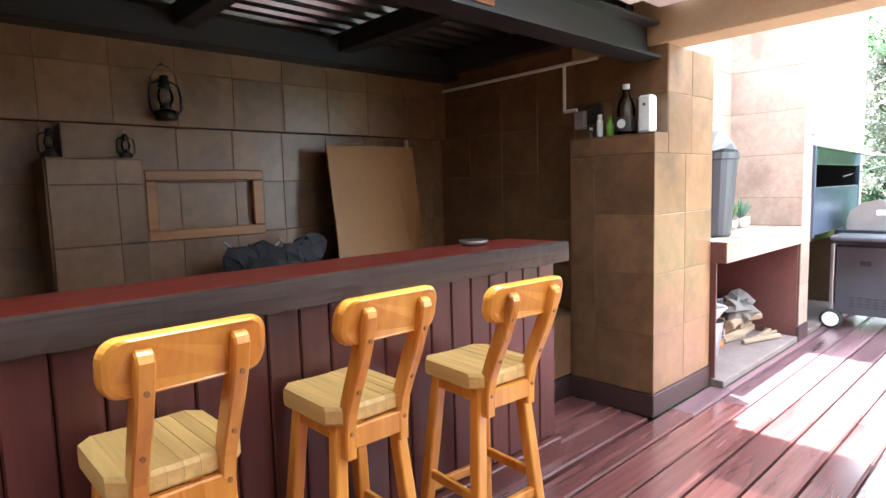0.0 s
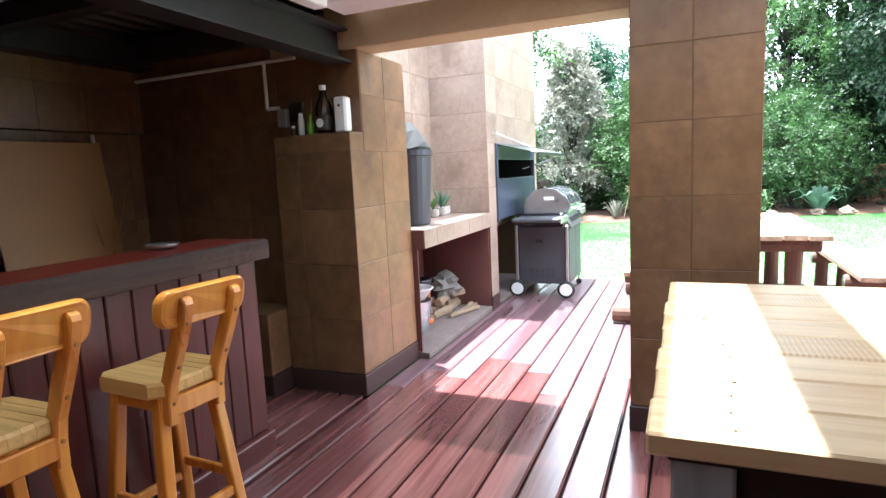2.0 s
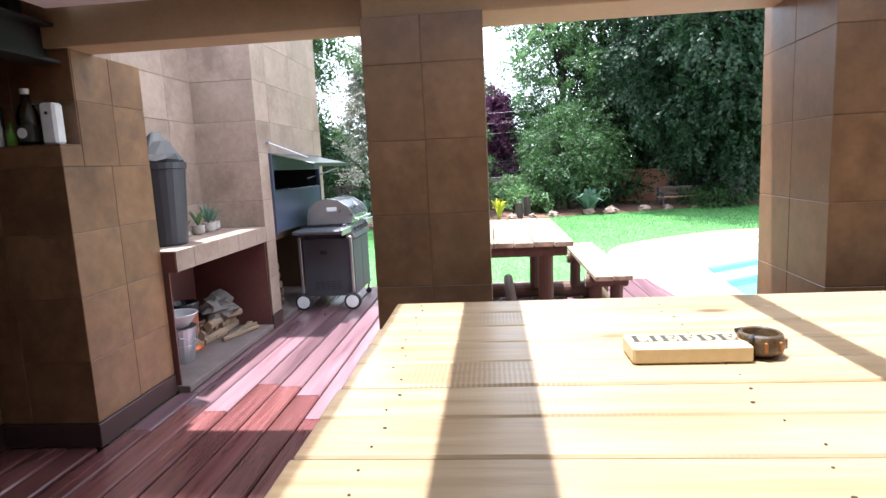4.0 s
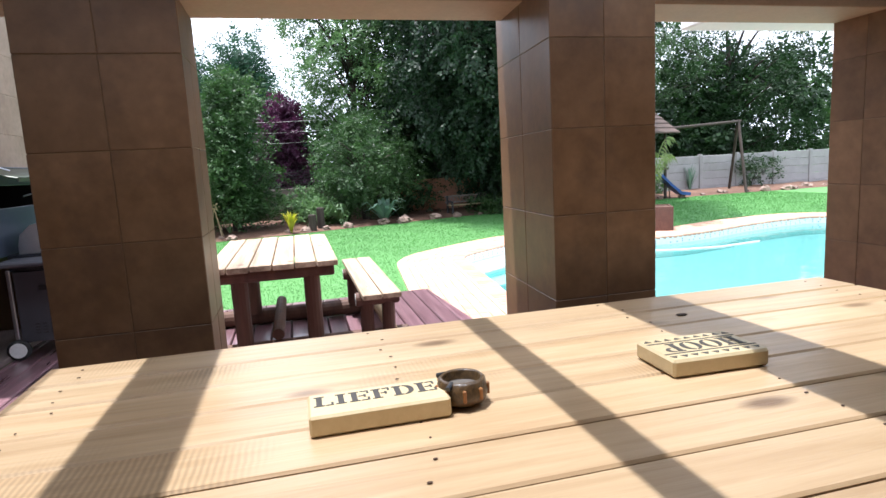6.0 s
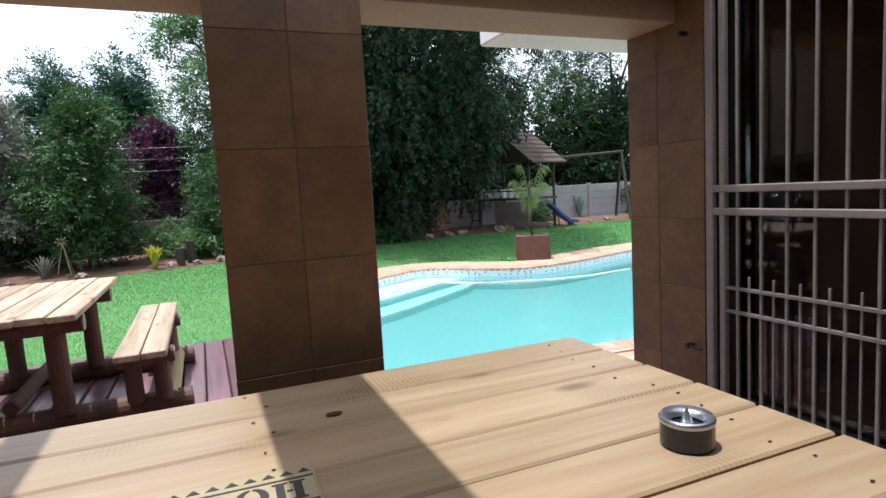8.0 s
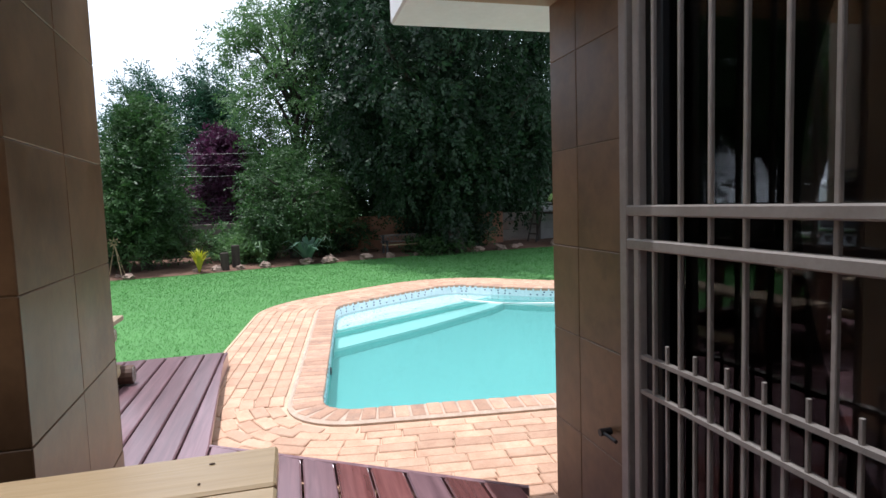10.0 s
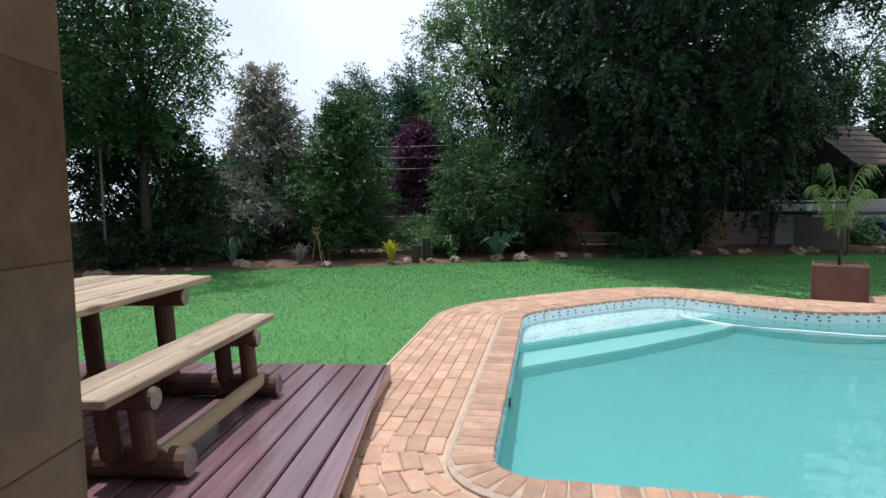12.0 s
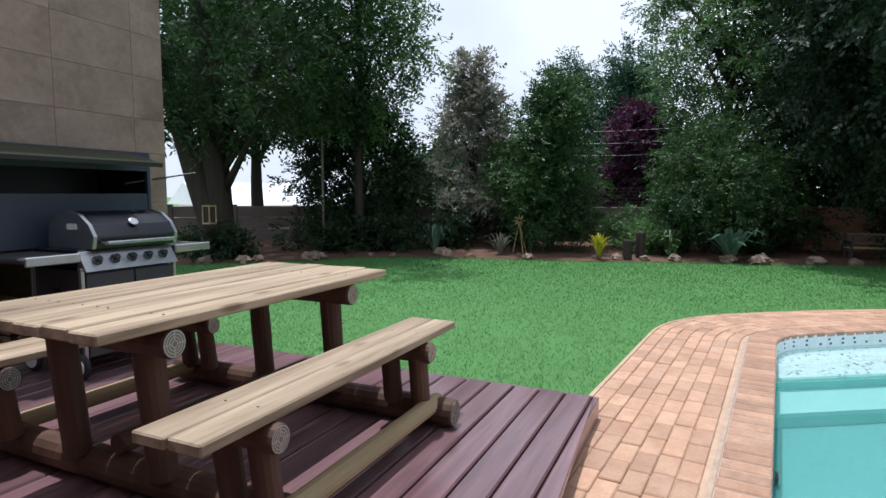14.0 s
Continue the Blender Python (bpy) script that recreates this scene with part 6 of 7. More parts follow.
part("upper_step", Shape().prism(st1, -0.33, -0.292), MOSAIC, steps)
part("upper_riser", Shape().prism(st1, -1.1, -0.331), MARBLITE, steps, "turquoise plastered riser")
part("lower_riser", Shape().prism(st2, -1.1, -0.421), MARBLITE, steps, "turquoise plastered riser")
part("step_nosing", Shape().tube([(9.43, -3.95, -0.3), (10.72, -5.99, -0.3), (11.04, -6.56, -0.3)], 0.02, 6), STEP_PLASTER, steps, "rounded pale step nosing")
part("lower_step", Shape().prism(st2, -0.42, -0.39), STEP_PLASTER, steps, "pale turquoise lower step")
chips = Shape()
for i in range(130):
    a, b = rd.random(), rd.random()
    q = Vector((9.4, -3.98)).lerp(Vector((11.0, -6.55)), a) + Vector((0.85, 0.5)) * (0.02 + 0.68 * b)
    if q.y > -4.02 - 0.1 * (q.x - 10.3) or q.x > 10.4 + (-4.0 - q.y) * 0.58:
        continue
    chips.box((q.x - 0.009, q.y - 0.009, -0.291), (q.x + 0.009, q.y + 0.009, -0.288))
part("chips", chips, MOSAIC_DARK, steps, "blue mosaic chips")
part("pool_inlet", Shape().lathe([(0.04, 0), (0.03, 0.015), (0.005, 0.018)], 14, pose(7.35, -3.72, -0.222, 90, 0, -5)), BLACK_STEEL, steps, "dark round inlet")

thing("pool_hose", "thin white pool cleaner hose floating on the water", "hose", shape=Shape().tube([(11.0, -6.05, -0.27), (10.7, -6.1, -0.256), (10.3, -6.4, -0.254), (10.07, -6.7, -0.254), (9.92, -7.1, -0.254), (9.68, -7.65, -0.254), (9.6, -8.4, -0.254), (9.75, -9.3, -0.254)], 0.011, 6), material=WHITE_PLASTIC, smooth=True)

# ---- ground: one sheet to the horizon, open over the pool ----
bm = bmesh.new()
lo_ = [bm.verts.new((*(p + o * 0.12), LAWN_Z - 0.03)) for p, o in zip(pool_line, pool_out)]
ed_ = [bm.edges.new((lo_[i], lo_[(i + 1) % len(lo_)])) for i in range(len(lo_))]
oc_ = [bm.verts.new((x, y, LAWN_Z - 0.03)) for x, y in ((-400, -400), (400, -400), (400, 400), (-400, 400))]
ed_ += [bm.edges.new((oc_[i], oc_[(i + 1) % 4])) for i in range(4)]
bmesh.ops.triangle_fill(bm, use_beauty=True, edges=ed_, normal=(0, 0, 1))
gme = bpy.data.meshes.new("ground")
bm.to_mesh(gme)
bm.free()
gme.materials.append(LAWN)
tagged(new("ground", gme), "green lawn ground reaching past the garden", "ground", "", "structure")

# garden boundary line and the edge of the lawn, from the north-west round to the south
WALL_PTS = [(10.5, 16.5), (16.3, 8.2), (20.0, 1.7), (20.4, -4.2), (20.7, -11.0), (21.0, -17.5), (20.0, -30.0)]
EDGE_PTS = [(9.0, 8.5), (12.6, 5.8), (14.4, 4.0), (15.4, 3.1), (16.0, 0.8), (16.4, -1.2), (17.2, -3.6), (18.0, -6.6), (18.5, -11.4), (18.8, -16.4), (18.4, -30.0)]


def garden(x, y):
    """Plan of the beds, drawn a little large, brought to true size."""
    return 4 + (x - 4) * 0.925, -2.9 + (y + 2.9) * 0.925



def along(pts, k):
    """Points at even steps along a line."""
    pts = [Vector(p) for p in pts]
    ln = [(pts[i + 1] - pts[i]).length for i in range(len(pts) - 1)]
    tot, out = sum(ln), []
    for i in range(k + 1):
        d, j = tot * i / k, 0
        while j < len(ln) - 1 and d > ln[j]:
            d -= ln[j]
            j += 1
        out.append(pts[j].lerp(pts[j + 1], min(1, d / ln[j])))
    return out


K = 90
ea, wa = along(EDGE_PTS, K), along(WALL_PTS, K)
bed = Shape()
for i in range(K + 1):
    for j in range(7):
        q = j / 6
        p = ea[i].lerp(wa[i] + (wa[i] - ea[i]).normalized() * 1.0, q)
        h = LAWN_Z - 0.02 + (0.0 if j == 0 else 0.03 + 0.1 * q + 0.05 * noise.noise(Vector((p.x * 1.3, p.y * 1.3, 0))))
        bed.v.append((p.x, p.y, h))
bed.f = [(i * 7 + j, (i + 1) * 7 + j, (i + 1) * 7 + j + 1, i * 7 + j + 1) for i in range(K) for j in range(6)]
structure("flower_bed", bed, SOIL, "red-brown earth of the flower bed", "soil")

# boundary wall of precast slabs between posts
bw = thing("boundary_wall", "grey precast concrete garden wall with slabs and posts", "wall", kind="structure")
pale = thing("pale_boundary_wall", "pale painted precast garden wall with slabs and posts", "wall", kind="structure")
post_mesh = {m.name: Shape().box((-0.07, -0.07, 0), (0.07, 0.07, 1.0), 0.01).mesh("post", m) for m in (PRECAST, PRECAST_PALE)}
slab_mesh = {m.name: Shape().box((0, -0.025, 0), (1.0, 0.025, 0.3), 0.012).mesh("slab", m) for m in (PRECAST, PRECAST_PALE)}
wpts = along(WALL_PTS, 30)
for i in range(30):
    a, b = wpts[i], wpts[i + 1]
    d = b - a
    ang = math.atan2(d.y, d.x)
    mid_y = (a.y + b.y) / 2
    par, mt = (pale, PRECAST_PALE) if mid_y < -12.5 else (bw, PRECAST)
    rows_ = 5 if mid_y < -12.5 else 4
    for r in range(rows_):
        ob = part("slab", slab_mesh[mt.name], mt, par)
        ob.matrix_basis = Matrix.Translation((a.x, a.y, LAWN_Z - 0.15 + 0.3 * r + 0.004)) @ Matrix.Rotation(ang, 4, "Z") @ Matrix.Diagonal((d.length, 1 + 0.1 * (r % 2), 0.985, 1))
    ob = part("post", post_mesh[mt.name], mt, par)
    ob.matrix_basis = Matrix.Translation((a.x, a.y, LAWN_Z - 0.2)) @ Matrix.Rotation(ang, 4, "Z") @ Matrix.Diagonal((1, 1, 0.3 * rows_ + 0.1, 1))
structure("rusty_fence_panel", Shape().box((20.2, -10.3, -0.15), (20.24, -3.6, 0.95), 0.01), RED_FENCE, "rust-brown fence panel under the big tree", "fence")


# ---- plants ----
def leaf_cloud(centres, radii, count, size, seed, droop=0.0, slim=0.55, spray=9):
    """Small pointed leaves set along short twigs, the twigs scattered in clumps, as arrays."""
    rg = np.random.RandomState(seed)
    centres, radii = np.asarray(centres, float), np.asarray(radii, float)
    twigs = count // spray
    pick = rg.randint(0, len(centres), twigs)
    d = rg.normal(size=(twigs, 3))
    d /= np.linalg.norm(d, axis=1)[:, None]
    start = centres[pick] + d * (radii[pick] * (rg.rand(twigs) ** 0.4)[:, None])
    run = d + rg.normal(size=(twigs, 3)) * 0.45
    run[:, 2] -= droop * 0.8
    run /= np.linalg.norm(run, axis=1)[:, None]
    wide = np.cross(run, rg.normal(size=(twigs, 3)) * 0.5 + np.array([0, 0, 1.0]))
    wide /= np.linalg.norm(wide, axis=1)[:, None] + 1e-9
    length = size * spray * 0.36 * (0.7 + 0.6 * rg.rand(twigs))
    at = np.repeat(np.arange(twigs), spray)
    step = np.tile(np.arange(spray), twigs)
    side_ = np.where(step % 2, 1.0, -1.0)[:, None]
    pos = start[at] + run[at] * (length[at] * (step / spray))[:, None]
    pos[:, 2] -= (0.12 + 0.2 * droop) * length[at] * (step / spray) ** 2
    m = len(at)
    ax = run[at] * 0.7 + wide[at] * side_ * 0.9 + rg.normal(size=(m, 3)) * 0.3
    ax[:, 2] -= droop * 0.4
    ax /= np.linalg.norm(ax, axis=1)[:, None]
    nrm = np.cross(run[at], wide[at]) + rg.normal(size=(m, 3)) * 0.45
    sd = np.cross(ax, nrm)
    sd /= np.linalg.norm(sd, axis=1)[:, None] + 1e-9
    nrm = np.cross(sd, ax)
    ln = size * (0.65 + 0.7 * rg.rand(m))[:, None]
    mid = pos + ax * ln * 0.5 + nrm * ln * 0.08
    return np.stack([pos, mid + sd * ln * slim * 0.5, pos + ax * ln, mid - sd * ln * slim * 0.5], 1).reshape(-1, 3)


def leaf_mesh(name, v, material):
    n_ = len(v) // 4
    me = bpy.data.meshes.new(name)
    me.vertices.add(len(v))
    me.vertices.foreach_set("co", v.astype(np.float32).ravel())
    me.loops.add(n_ * 4)
    me.loops.foreach_set("vertex_index", np.arange(n_ * 4, dtype=np.int32))
    me.polygons.add(n_)
    me.polygons.foreach_set("loop_start", np.arange(0, n_ * 4, 4, dtype=np.int32))
    me.update(calc_edges=True)
    me.materials.append(material)
    return me


def crown_clumps(cx, cy, z0, z1, rx, ry, k, seed, clump, shape="round"):
    """Clump centres inside an uneven crown."""
    rg = random.Random(seed)
    cs, rs = [], []
    while len(cs) < k:
        u = rg.random()
        a = rg.uniform(0, 2 * math.pi)
        if shape == "cone":
            wd = 1.02 - 0.92 * u
        elif shape == "oval":
            wd = math.sin(math.pi * min(0.97, 0.14 + 0.84 * u)) ** 0.7
        else:
            wd = math.sqrt(max(0.03, 1 - (2 * u - 1) ** 2))
        r = (0.35 + 0.65 * rg.random() ** 0.5) * wd
        r *= 1 + 0.35 * noise.noise(Vector((math.cos(a) * 1.5, math.sin(a) * 1.5, u * 3 + seed)))
        cs.append((cx + rx * r * math.cos(a), cy + ry * r * math.sin(a), z0 + (z1 - z0) * u))
        c = clump * rg.uniform(0.6, 1.3)
        rs.append((c, c, c * 0.75))
    return cs, rs


def tree(name, label, x, y, trunk_r, z0, z1, rx, ry, material, leaves, size, seed, clumps=60, clump=0.7, shape="round", fork=None, droop=0.2, slim=0.55, trunks=1, category="tree"):
    t = thing(name, label, category, pose(x, y, LAWN_Z - 0.05))
    cs, rs = crown_clumps(0, 0, z0, z1, rx, ry, clumps, seed, clump, shape)
    rg = random.Random(seed + 50)
    tr = Shape()
    top = z0 + (z1 - z0) * 0.7
    for q in range(trunks):
        off = Vector((rg.uniform(-1, 1), rg.uniform(-1, 1), 0)) * (0.0 if trunks == 1 else rx * 0.25)
        path = [(off.x * s * 1.6, off.y * s * 1.6 + 0.06 * math.sin(s * 5 + q), top * s) for s in (0, 0.04, 0.25, 0.5, 0.75, 1.0)]
        tr.tube(path, [trunk_r * 1.35, trunk_r, trunk_r * 0.85, trunk_r * 0.65, trunk_r * 0.4, trunk_r * 0.12], 10)
    part("trunk", tr, BARK, t, smooth=True)
    for c in rg.sample(cs, min(len(cs), 22)):
        s = min(0.9, max(0.12, (c[2] - (z1 - z0) * 0.25) / top))
        a = Vector((0, 0, top * s * 0.85))
        b = Vector(c)
        m_ = a.lerp(b, 0.5) + Vector((0, 0, 0.12 * (b - a).length))
        part("limb", Shape().tube([a, m_, b], [trunk_r * 0.34, trunk_r * 0.2, trunk_r * 0.05], 6), BARK, t, smooth=True)
    part("crown", leaf_mesh("crown", leaf_cloud(cs, rs, leaves, size, seed, droop, slim), material), material, t)
    return t


def bush(label, x, y, h, r, material, leaves, size, seed, slim=0.55, z=None):
    x, y = garden(x, y)
    t = thing("bush", label, "bush", pose(x, y, LAWN_Z if z is None else z))
    cs, rs = crown_clumps(0, 0, 0.12 * h, h * 0.85, r, r, 26, seed, 0.32 * r + 0.08)
    st = Shape()
    rg = random.Random(seed)
    for c in rg.sample(cs, 10):
        st.tube([(0, 0, 0), (c[0] * 0.4, c[1] * 0.4, c[2] * 0.6), c], [0.03, 0.02, 0.006], 5)
    part("stem", st, BARK, t)
    part("foliage", leaf_mesh("foliage", leaf_cloud(cs, rs, leaves, size, seed, 0.1, slim), material), material, t)
    return t


def blades(name, label, x, y, h, r, material, count, seed, width=0.03, arch=0.5, z=None, category="plant"):
    """A tuft of long arching pointed leaves."""
    x, y = garden(x, y)
    t = thing(name, label, category, pose(x, y, (LAWN_Z if z is None else z) + 0.0))
    rg, s = random.Random(seed), Shape()
    for i in range(count):
        a = rg.uniform(0, 2 * math.pi)
        out = rg.uniform(0.25, 1.0)
        d, sd = Vector((math.cos(a), math.sin(a), 0)), Vector((-math.sin(a), math.cos(a), 0))
        hh = h * rg.uniform(0.6, 1.0)
        pts = [(0.0, 0.0), (0.3, 0.45), (0.65, 0.8), (1.0, 1.0 - arch * out)]
        prev = None
        base = len(s.v)
        for k_, (q, zz) in enumerate(pts):
            w = width * (1.0, 1.1, 0.8, 0.05)[k_]
            c = d * (r * out * q) + Vector((0, 0, hh * zz))
            s.v += [tuple(c - sd * w), tuple(c + sd * w)]
        s.f += [(base + 2 * k_, base + 2 * k_ + 1, base + 2 * k_ + 3, base + 2 * k_ + 2) for k_ in range(3)]
    part("leaves", s, material, t)
    return t


# large trees
tree("tree", "huge dark tree smothered in hanging ivy", 18.6, -8.0, 0.4, 1.6, 14.0, 5.3, 4.2, LEAF_IVY, 170000, 0.125, 11, 320, 0.7, "round", droop=0.9)
vine = thing("ivy_curtain", "long hanging curtains of ivy on the big tree", "ivy", pose(19.3, -8.0, 0))
vc, vr = [], []
rgv = random.Random(8)
for i in range(46):
    a, rr = rgv.uniform(0, 6.28), rgv.uniform(0.7, 3.6)
    ztop = rgv.uniform(3.5, 7.0)
    zb = rgv.uniform(0.6, 2.6) if rr > 1.2 else 0.1
    zz = ztop
    while zz > zb:
        vc.append((rr * math.cos(a) + rgv.uniform(-.1, .1), rr * math.sin(a) + rgv.uniform(-.1, .1), zz))
        vr.append((0.28, 0.28, 0.4))
        zz -= 0.4
part("ivy", leaf_mesh("ivy", leaf_cloud(vc, vr, 80000, 0.1, 12, 1.2), LEAF_IVY), LEAF_IVY, vine)
tree("tree", "large dark spreading tree with feathery pinnate leaves", 13.8, 6.4, 0.3, 2.9, 9.4, 3.8, 4.2, LEAF_TREE, 47000, 0.148, 21, 190, 0.62, "round", droop=0.35, slim=0.35, trunks=3)
# the light leaf colour stands for sun on these sprays
tree("tree", "feathery tree beside the large dark tree, sunlight put into its light leaf colour", 16.1, 4.3, 0.12, 3.0, 7.9, 1.5, 1.5, LEAF_LIGHT, 19000, 0.133, 22, 110, 0.5, "round", droop=0.3, slim=0.35)
tree("tree", "dense dark bushy tree against the garden wall", 17.2, 5.0, 0.14, 0.5, 3.7, 1.4, 1.7, LEAF_DARK, 25500, 0.111, 23, 60, 0.55, "oval")
tree("tree", "pointed silvery grey-leaved tree above the wall", 18.6, 2.35, 0.11, 0.7, 5.0, 1.7, 1.6, LEAF_SILVER, 25500, 0.096, 24, 80, 0.42, "cone")
tree("tree", "bushy bright green tree with a full crown", 18.0, 0.12, 0.14, 0.6, 4.0, 1.15, 1.1, LEAF_MID, 34000, 0.096, 25, 80, 0.5, "oval", slim=0.45)
tree("tree", "small purple-leaved plum tree behind the wall", 23.3, -1.25, 0.12, 1.0, 4.0, 1.0, 0.95, LEAF_PURPLE, 22100, 0.104, 26, 60, 0.5, "oval")
tree("tree", "rounded olive-green small tree by the flower bed", 18.9, -3.5, 0.12, 0.6, 2.9, 1.4, 1.3, LEAF_MID, 27200, 0.089, 27, 70, 0.5, "round", slim=0.4)
tree("tree", "tall airy light green tree with open branches", 22.9, -3.8, 0.2, 2.2, 8.4, 2.8, 2.7, LEAF_LIGHT, 46000, 0.126, 28, 150, 0.5, "round", slim=0.4)
tree("tree", "distant dark conifer with a rounded top", 44.0, 5.5, 0.4, 3.0, 9.9, 1.9, 1.9, LEAF_PINE, 18700, 0.296, 29, 60, 1.0, "oval", slim=0.3)
tree("tree", "distant dark green conifer behind the plum tree", 42.0, 1.2, 0.4, 2.5, 9.9, 2.6, 2.6, LEAF_PINE, 22100, 0.296, 30, 70, 1.1, "cone", slim=0.3)
tree("tree", "light green tree behind the pale wall", 25.3, -16.2, 0.2, 1.2, 8.6, 3.2, 3.8, LEAF_MID, 30600, 0.133, 31, 80, 0.8, "round", slim=0.4)
tree("tree", "dark green tree behind the pale wall", 24.9, -21.4, 0.25, 1.2, 9.0, 3.8, 4.6, LEAF_DARK, 37400, 0.148, 32, 90, 0.9, "round", slim=0.4)
tree("tree", "broad dark tree in the far corner of the garden", 23.8, -11.4, 0.25, 1.8, 6.2, 2.4, 2.6, LEAF_DARK, 37400, 0.148, 33, 90, 0.9, "round", slim=0.45)
tree("tree", "dark tree rising behind the big ivy tree", 24.6, -7.5, 0.3, 2.0, 12.5, 3.6, 3.4, LEAF_DARK, 40800, 0.178, 34, 90, 1.0, "round")
tree("tree", "dark green tree on the neighbour's side", 20.5, 11.5, 0.25, 3.4, 8.0, 3.2, 3.0, LEAF_DARK, 27200, 0.163, 35, 70, 0.9, "round")
for i, (hx, hy, hz, hr, mt) in enumerate(((26, 6.5, 3.2, 2.4, LEAF_MID), (27.5, 2.0, 3.0, 2.4, LEAF_DARK), (30, -1.5, 3.6, 2.6, LEAF_PINE), (29.0, -7.0, 4.2, 2.8, LEAF_MID), (31, 9.5, 3.4, 3.0, LEAF_DARK), (31, -13, 4.5, 3.4, LEAF_DARK), (29, -29, 5.5, 3.8, LEAF_MID), (14.0, 15.5, 4.2, 3.0, LEAF_DARK), (27.0, -13.0, 5.6, 3.0, LEAF_DARK), (27.5, -18.5, 6.5, 3.4, LEAF_DARK), (27.0, -24.5, 6.5, 3.6, LEAF_DARK))):
    bush("tall hedge tree behind the garden wall", hx, hy, hz, hr, mt, 11000, 0.24, 60 + i)

# bed plants
for i, (px, py, h, r, mt, label) in enumerate((
        (20.3, -1.7, 1.1, 0.8, LEAF_LIGHT, "fresh green leafy shrub in the bed"), (19.4, -2.2, 0.7, 0.5, LEAF_LIGHT, "low bright green shrub in the bed"), (20.9, -5.0, 1.5, 1.0, LEAF_DARK, "dark glossy shrub in the bed"),
        (18.4, 3.0, 0.9, 0.7, LEAF_DARK, "dark low shrub against the wall"), (17.2, 4.1, 0.9, 0.8, LEAF_DARK, "dark low shrub against the wall"), (16.4, 5.6, 1.0, 0.9, LEAF_DARK, "dark shrub under the tree"),
        (14.2, 7.0, 0.6, 0.7, LEAF_DARK, "low dark shrub under the tree"), (21.2, -9.6, 0.9, 0.5, LEAF_MID, "low shrub under the ivy tree"), (19.4, -7.9, 0.3, 0.7, LEAF_MID, "low ground cover by the garden bench"),
        (22.0, -15.0, 0.8, 0.7, LEAF_MID, "small shrub by the pale wall"), (22.3, -20.5, 1.4, 0.9, LEAF_DARK, "dark shrub by the pale wall"), (20.5, 1.9, 0.7, 0.5, LEAF_MID, "small shrub in the bed"))):
    bush(label, px, py, h, r, mt, 3200, 0.09, 80 + i)
blades("yellow_plant", "bright yellow-leaved plant in the bed", 17.7, -1.15, 0.62, 0.28, LEAF_YELLOW, 34, 1, 0.03, 0.1)
blades("strap_plant", "green strap-leaved agapanthus clump in the bed", 18.9, -2.6, 0.8, 0.55, LEAF_LIGHT, 70, 2, 0.025, 0.5)
blades("strap_plant", "green strap-leaved clump in the bed", 19.8, -2.9, 0.95, 0.6, LEAF_MID, 70, 3, 0.03, 0.5)
blades("agave", "grey-green agave rosette in the bed", 18.6, -3.9, 0.85, 0.75, LEAF_BLUE, 34, 4, 0.06, 0.35)
blades("strap_plant", "dark spiky clump in the bed", 19.6, -4.6, 0.9, 0.8, LEAF_DARK, 60, 5, 0.03, 0.45)
blades("spiky_plant", "thin reddish spiky plant in the bed", 17.6, 1.2, 0.6, 0.5, LEAF_SILVER, 46, 6, 0.012, 0.3)
blades("strap_plant", "pale strap-leaved plant by the wall", 17.0, 2.7, 0.9, 0.45, LEAF_BLUE, 40, 7, 0.03, 0.5)
blades("spiky_plant", "thin spiky plant by the wall", 22.1, -17.3, 1.2, 0.5, LEAF_BLUE, 30, 9, 0.02, 0.2)
for i, (sx, sy, sh) in enumerate(((17.95, -1.75, 0.45), (18.3, -2.0, 0.6))):
    thing("log_stump", "short upright brown log edging in the bed", "stump", pose(*garden(sx, sy), LAWN_Z - 0.03), shape=Shape().lathe([(0.1, 0), (0.1, sh - 0.02), (0.085, sh)], 12), material=BARK)
wm = thing("garden_windmill", "small pale model windmill in the flower bed", "ornament", pose(16.9, 0.55, LAWN_Z))
part("tower", Shape().rod((-0.14, -0.14, 0), (0, 0, 0.75), 0.012).rod((0.14, -0.14, 0), (0, 0, 0.75), 0.012).rod((0, 0.16, 0), (0, 0, 0.75), 0.012).rod((-0.08, -0.08, 0.32), (0.08, -0.08, 0.32), 0.008), LOG_LIGHT, wm)
vane = Shape().box((-0.01, 0.03, -0.02), (0.0, 0.13, 0.012)).mesh("vane", LOG_LIGHT)
for i in range(8):
    part("vane", vane, LOG_LIGHT, wm, m=Matrix.Translation((-0.03, 0, 0.78)) @ Matrix.Rotation(i * math.pi / 4, 4, "X"))
rgr = random.Random(14)
rock_meshes = [Shape().blob((0, 0, 0), (0.5, 0.4, 0.3), 0.7, i, 6, 9).mesh("rock", ROCK) for i in range(5)]
for i in range(52):
    p = ea[int(10 + i * 1.44) % K] + Vector((rgr.uniform(-0.1, 0.5), rgr.uniform(-0.3, 0.3)))
    ob = new("rock", rock_meshes[i % 5])
    s = rgr.uniform(0.14, 0.42)
    ob.matrix_basis = pose(p.x, p.y, LAWN_Z + s * 0.1, 0, 0, rgr.uniform(0, 360)) @ Matrix.Diagonal((s, s, s, 1))
    tagged(ob, "rough brown edging stone of the flower bed", "rock", "edging stones of the bed")

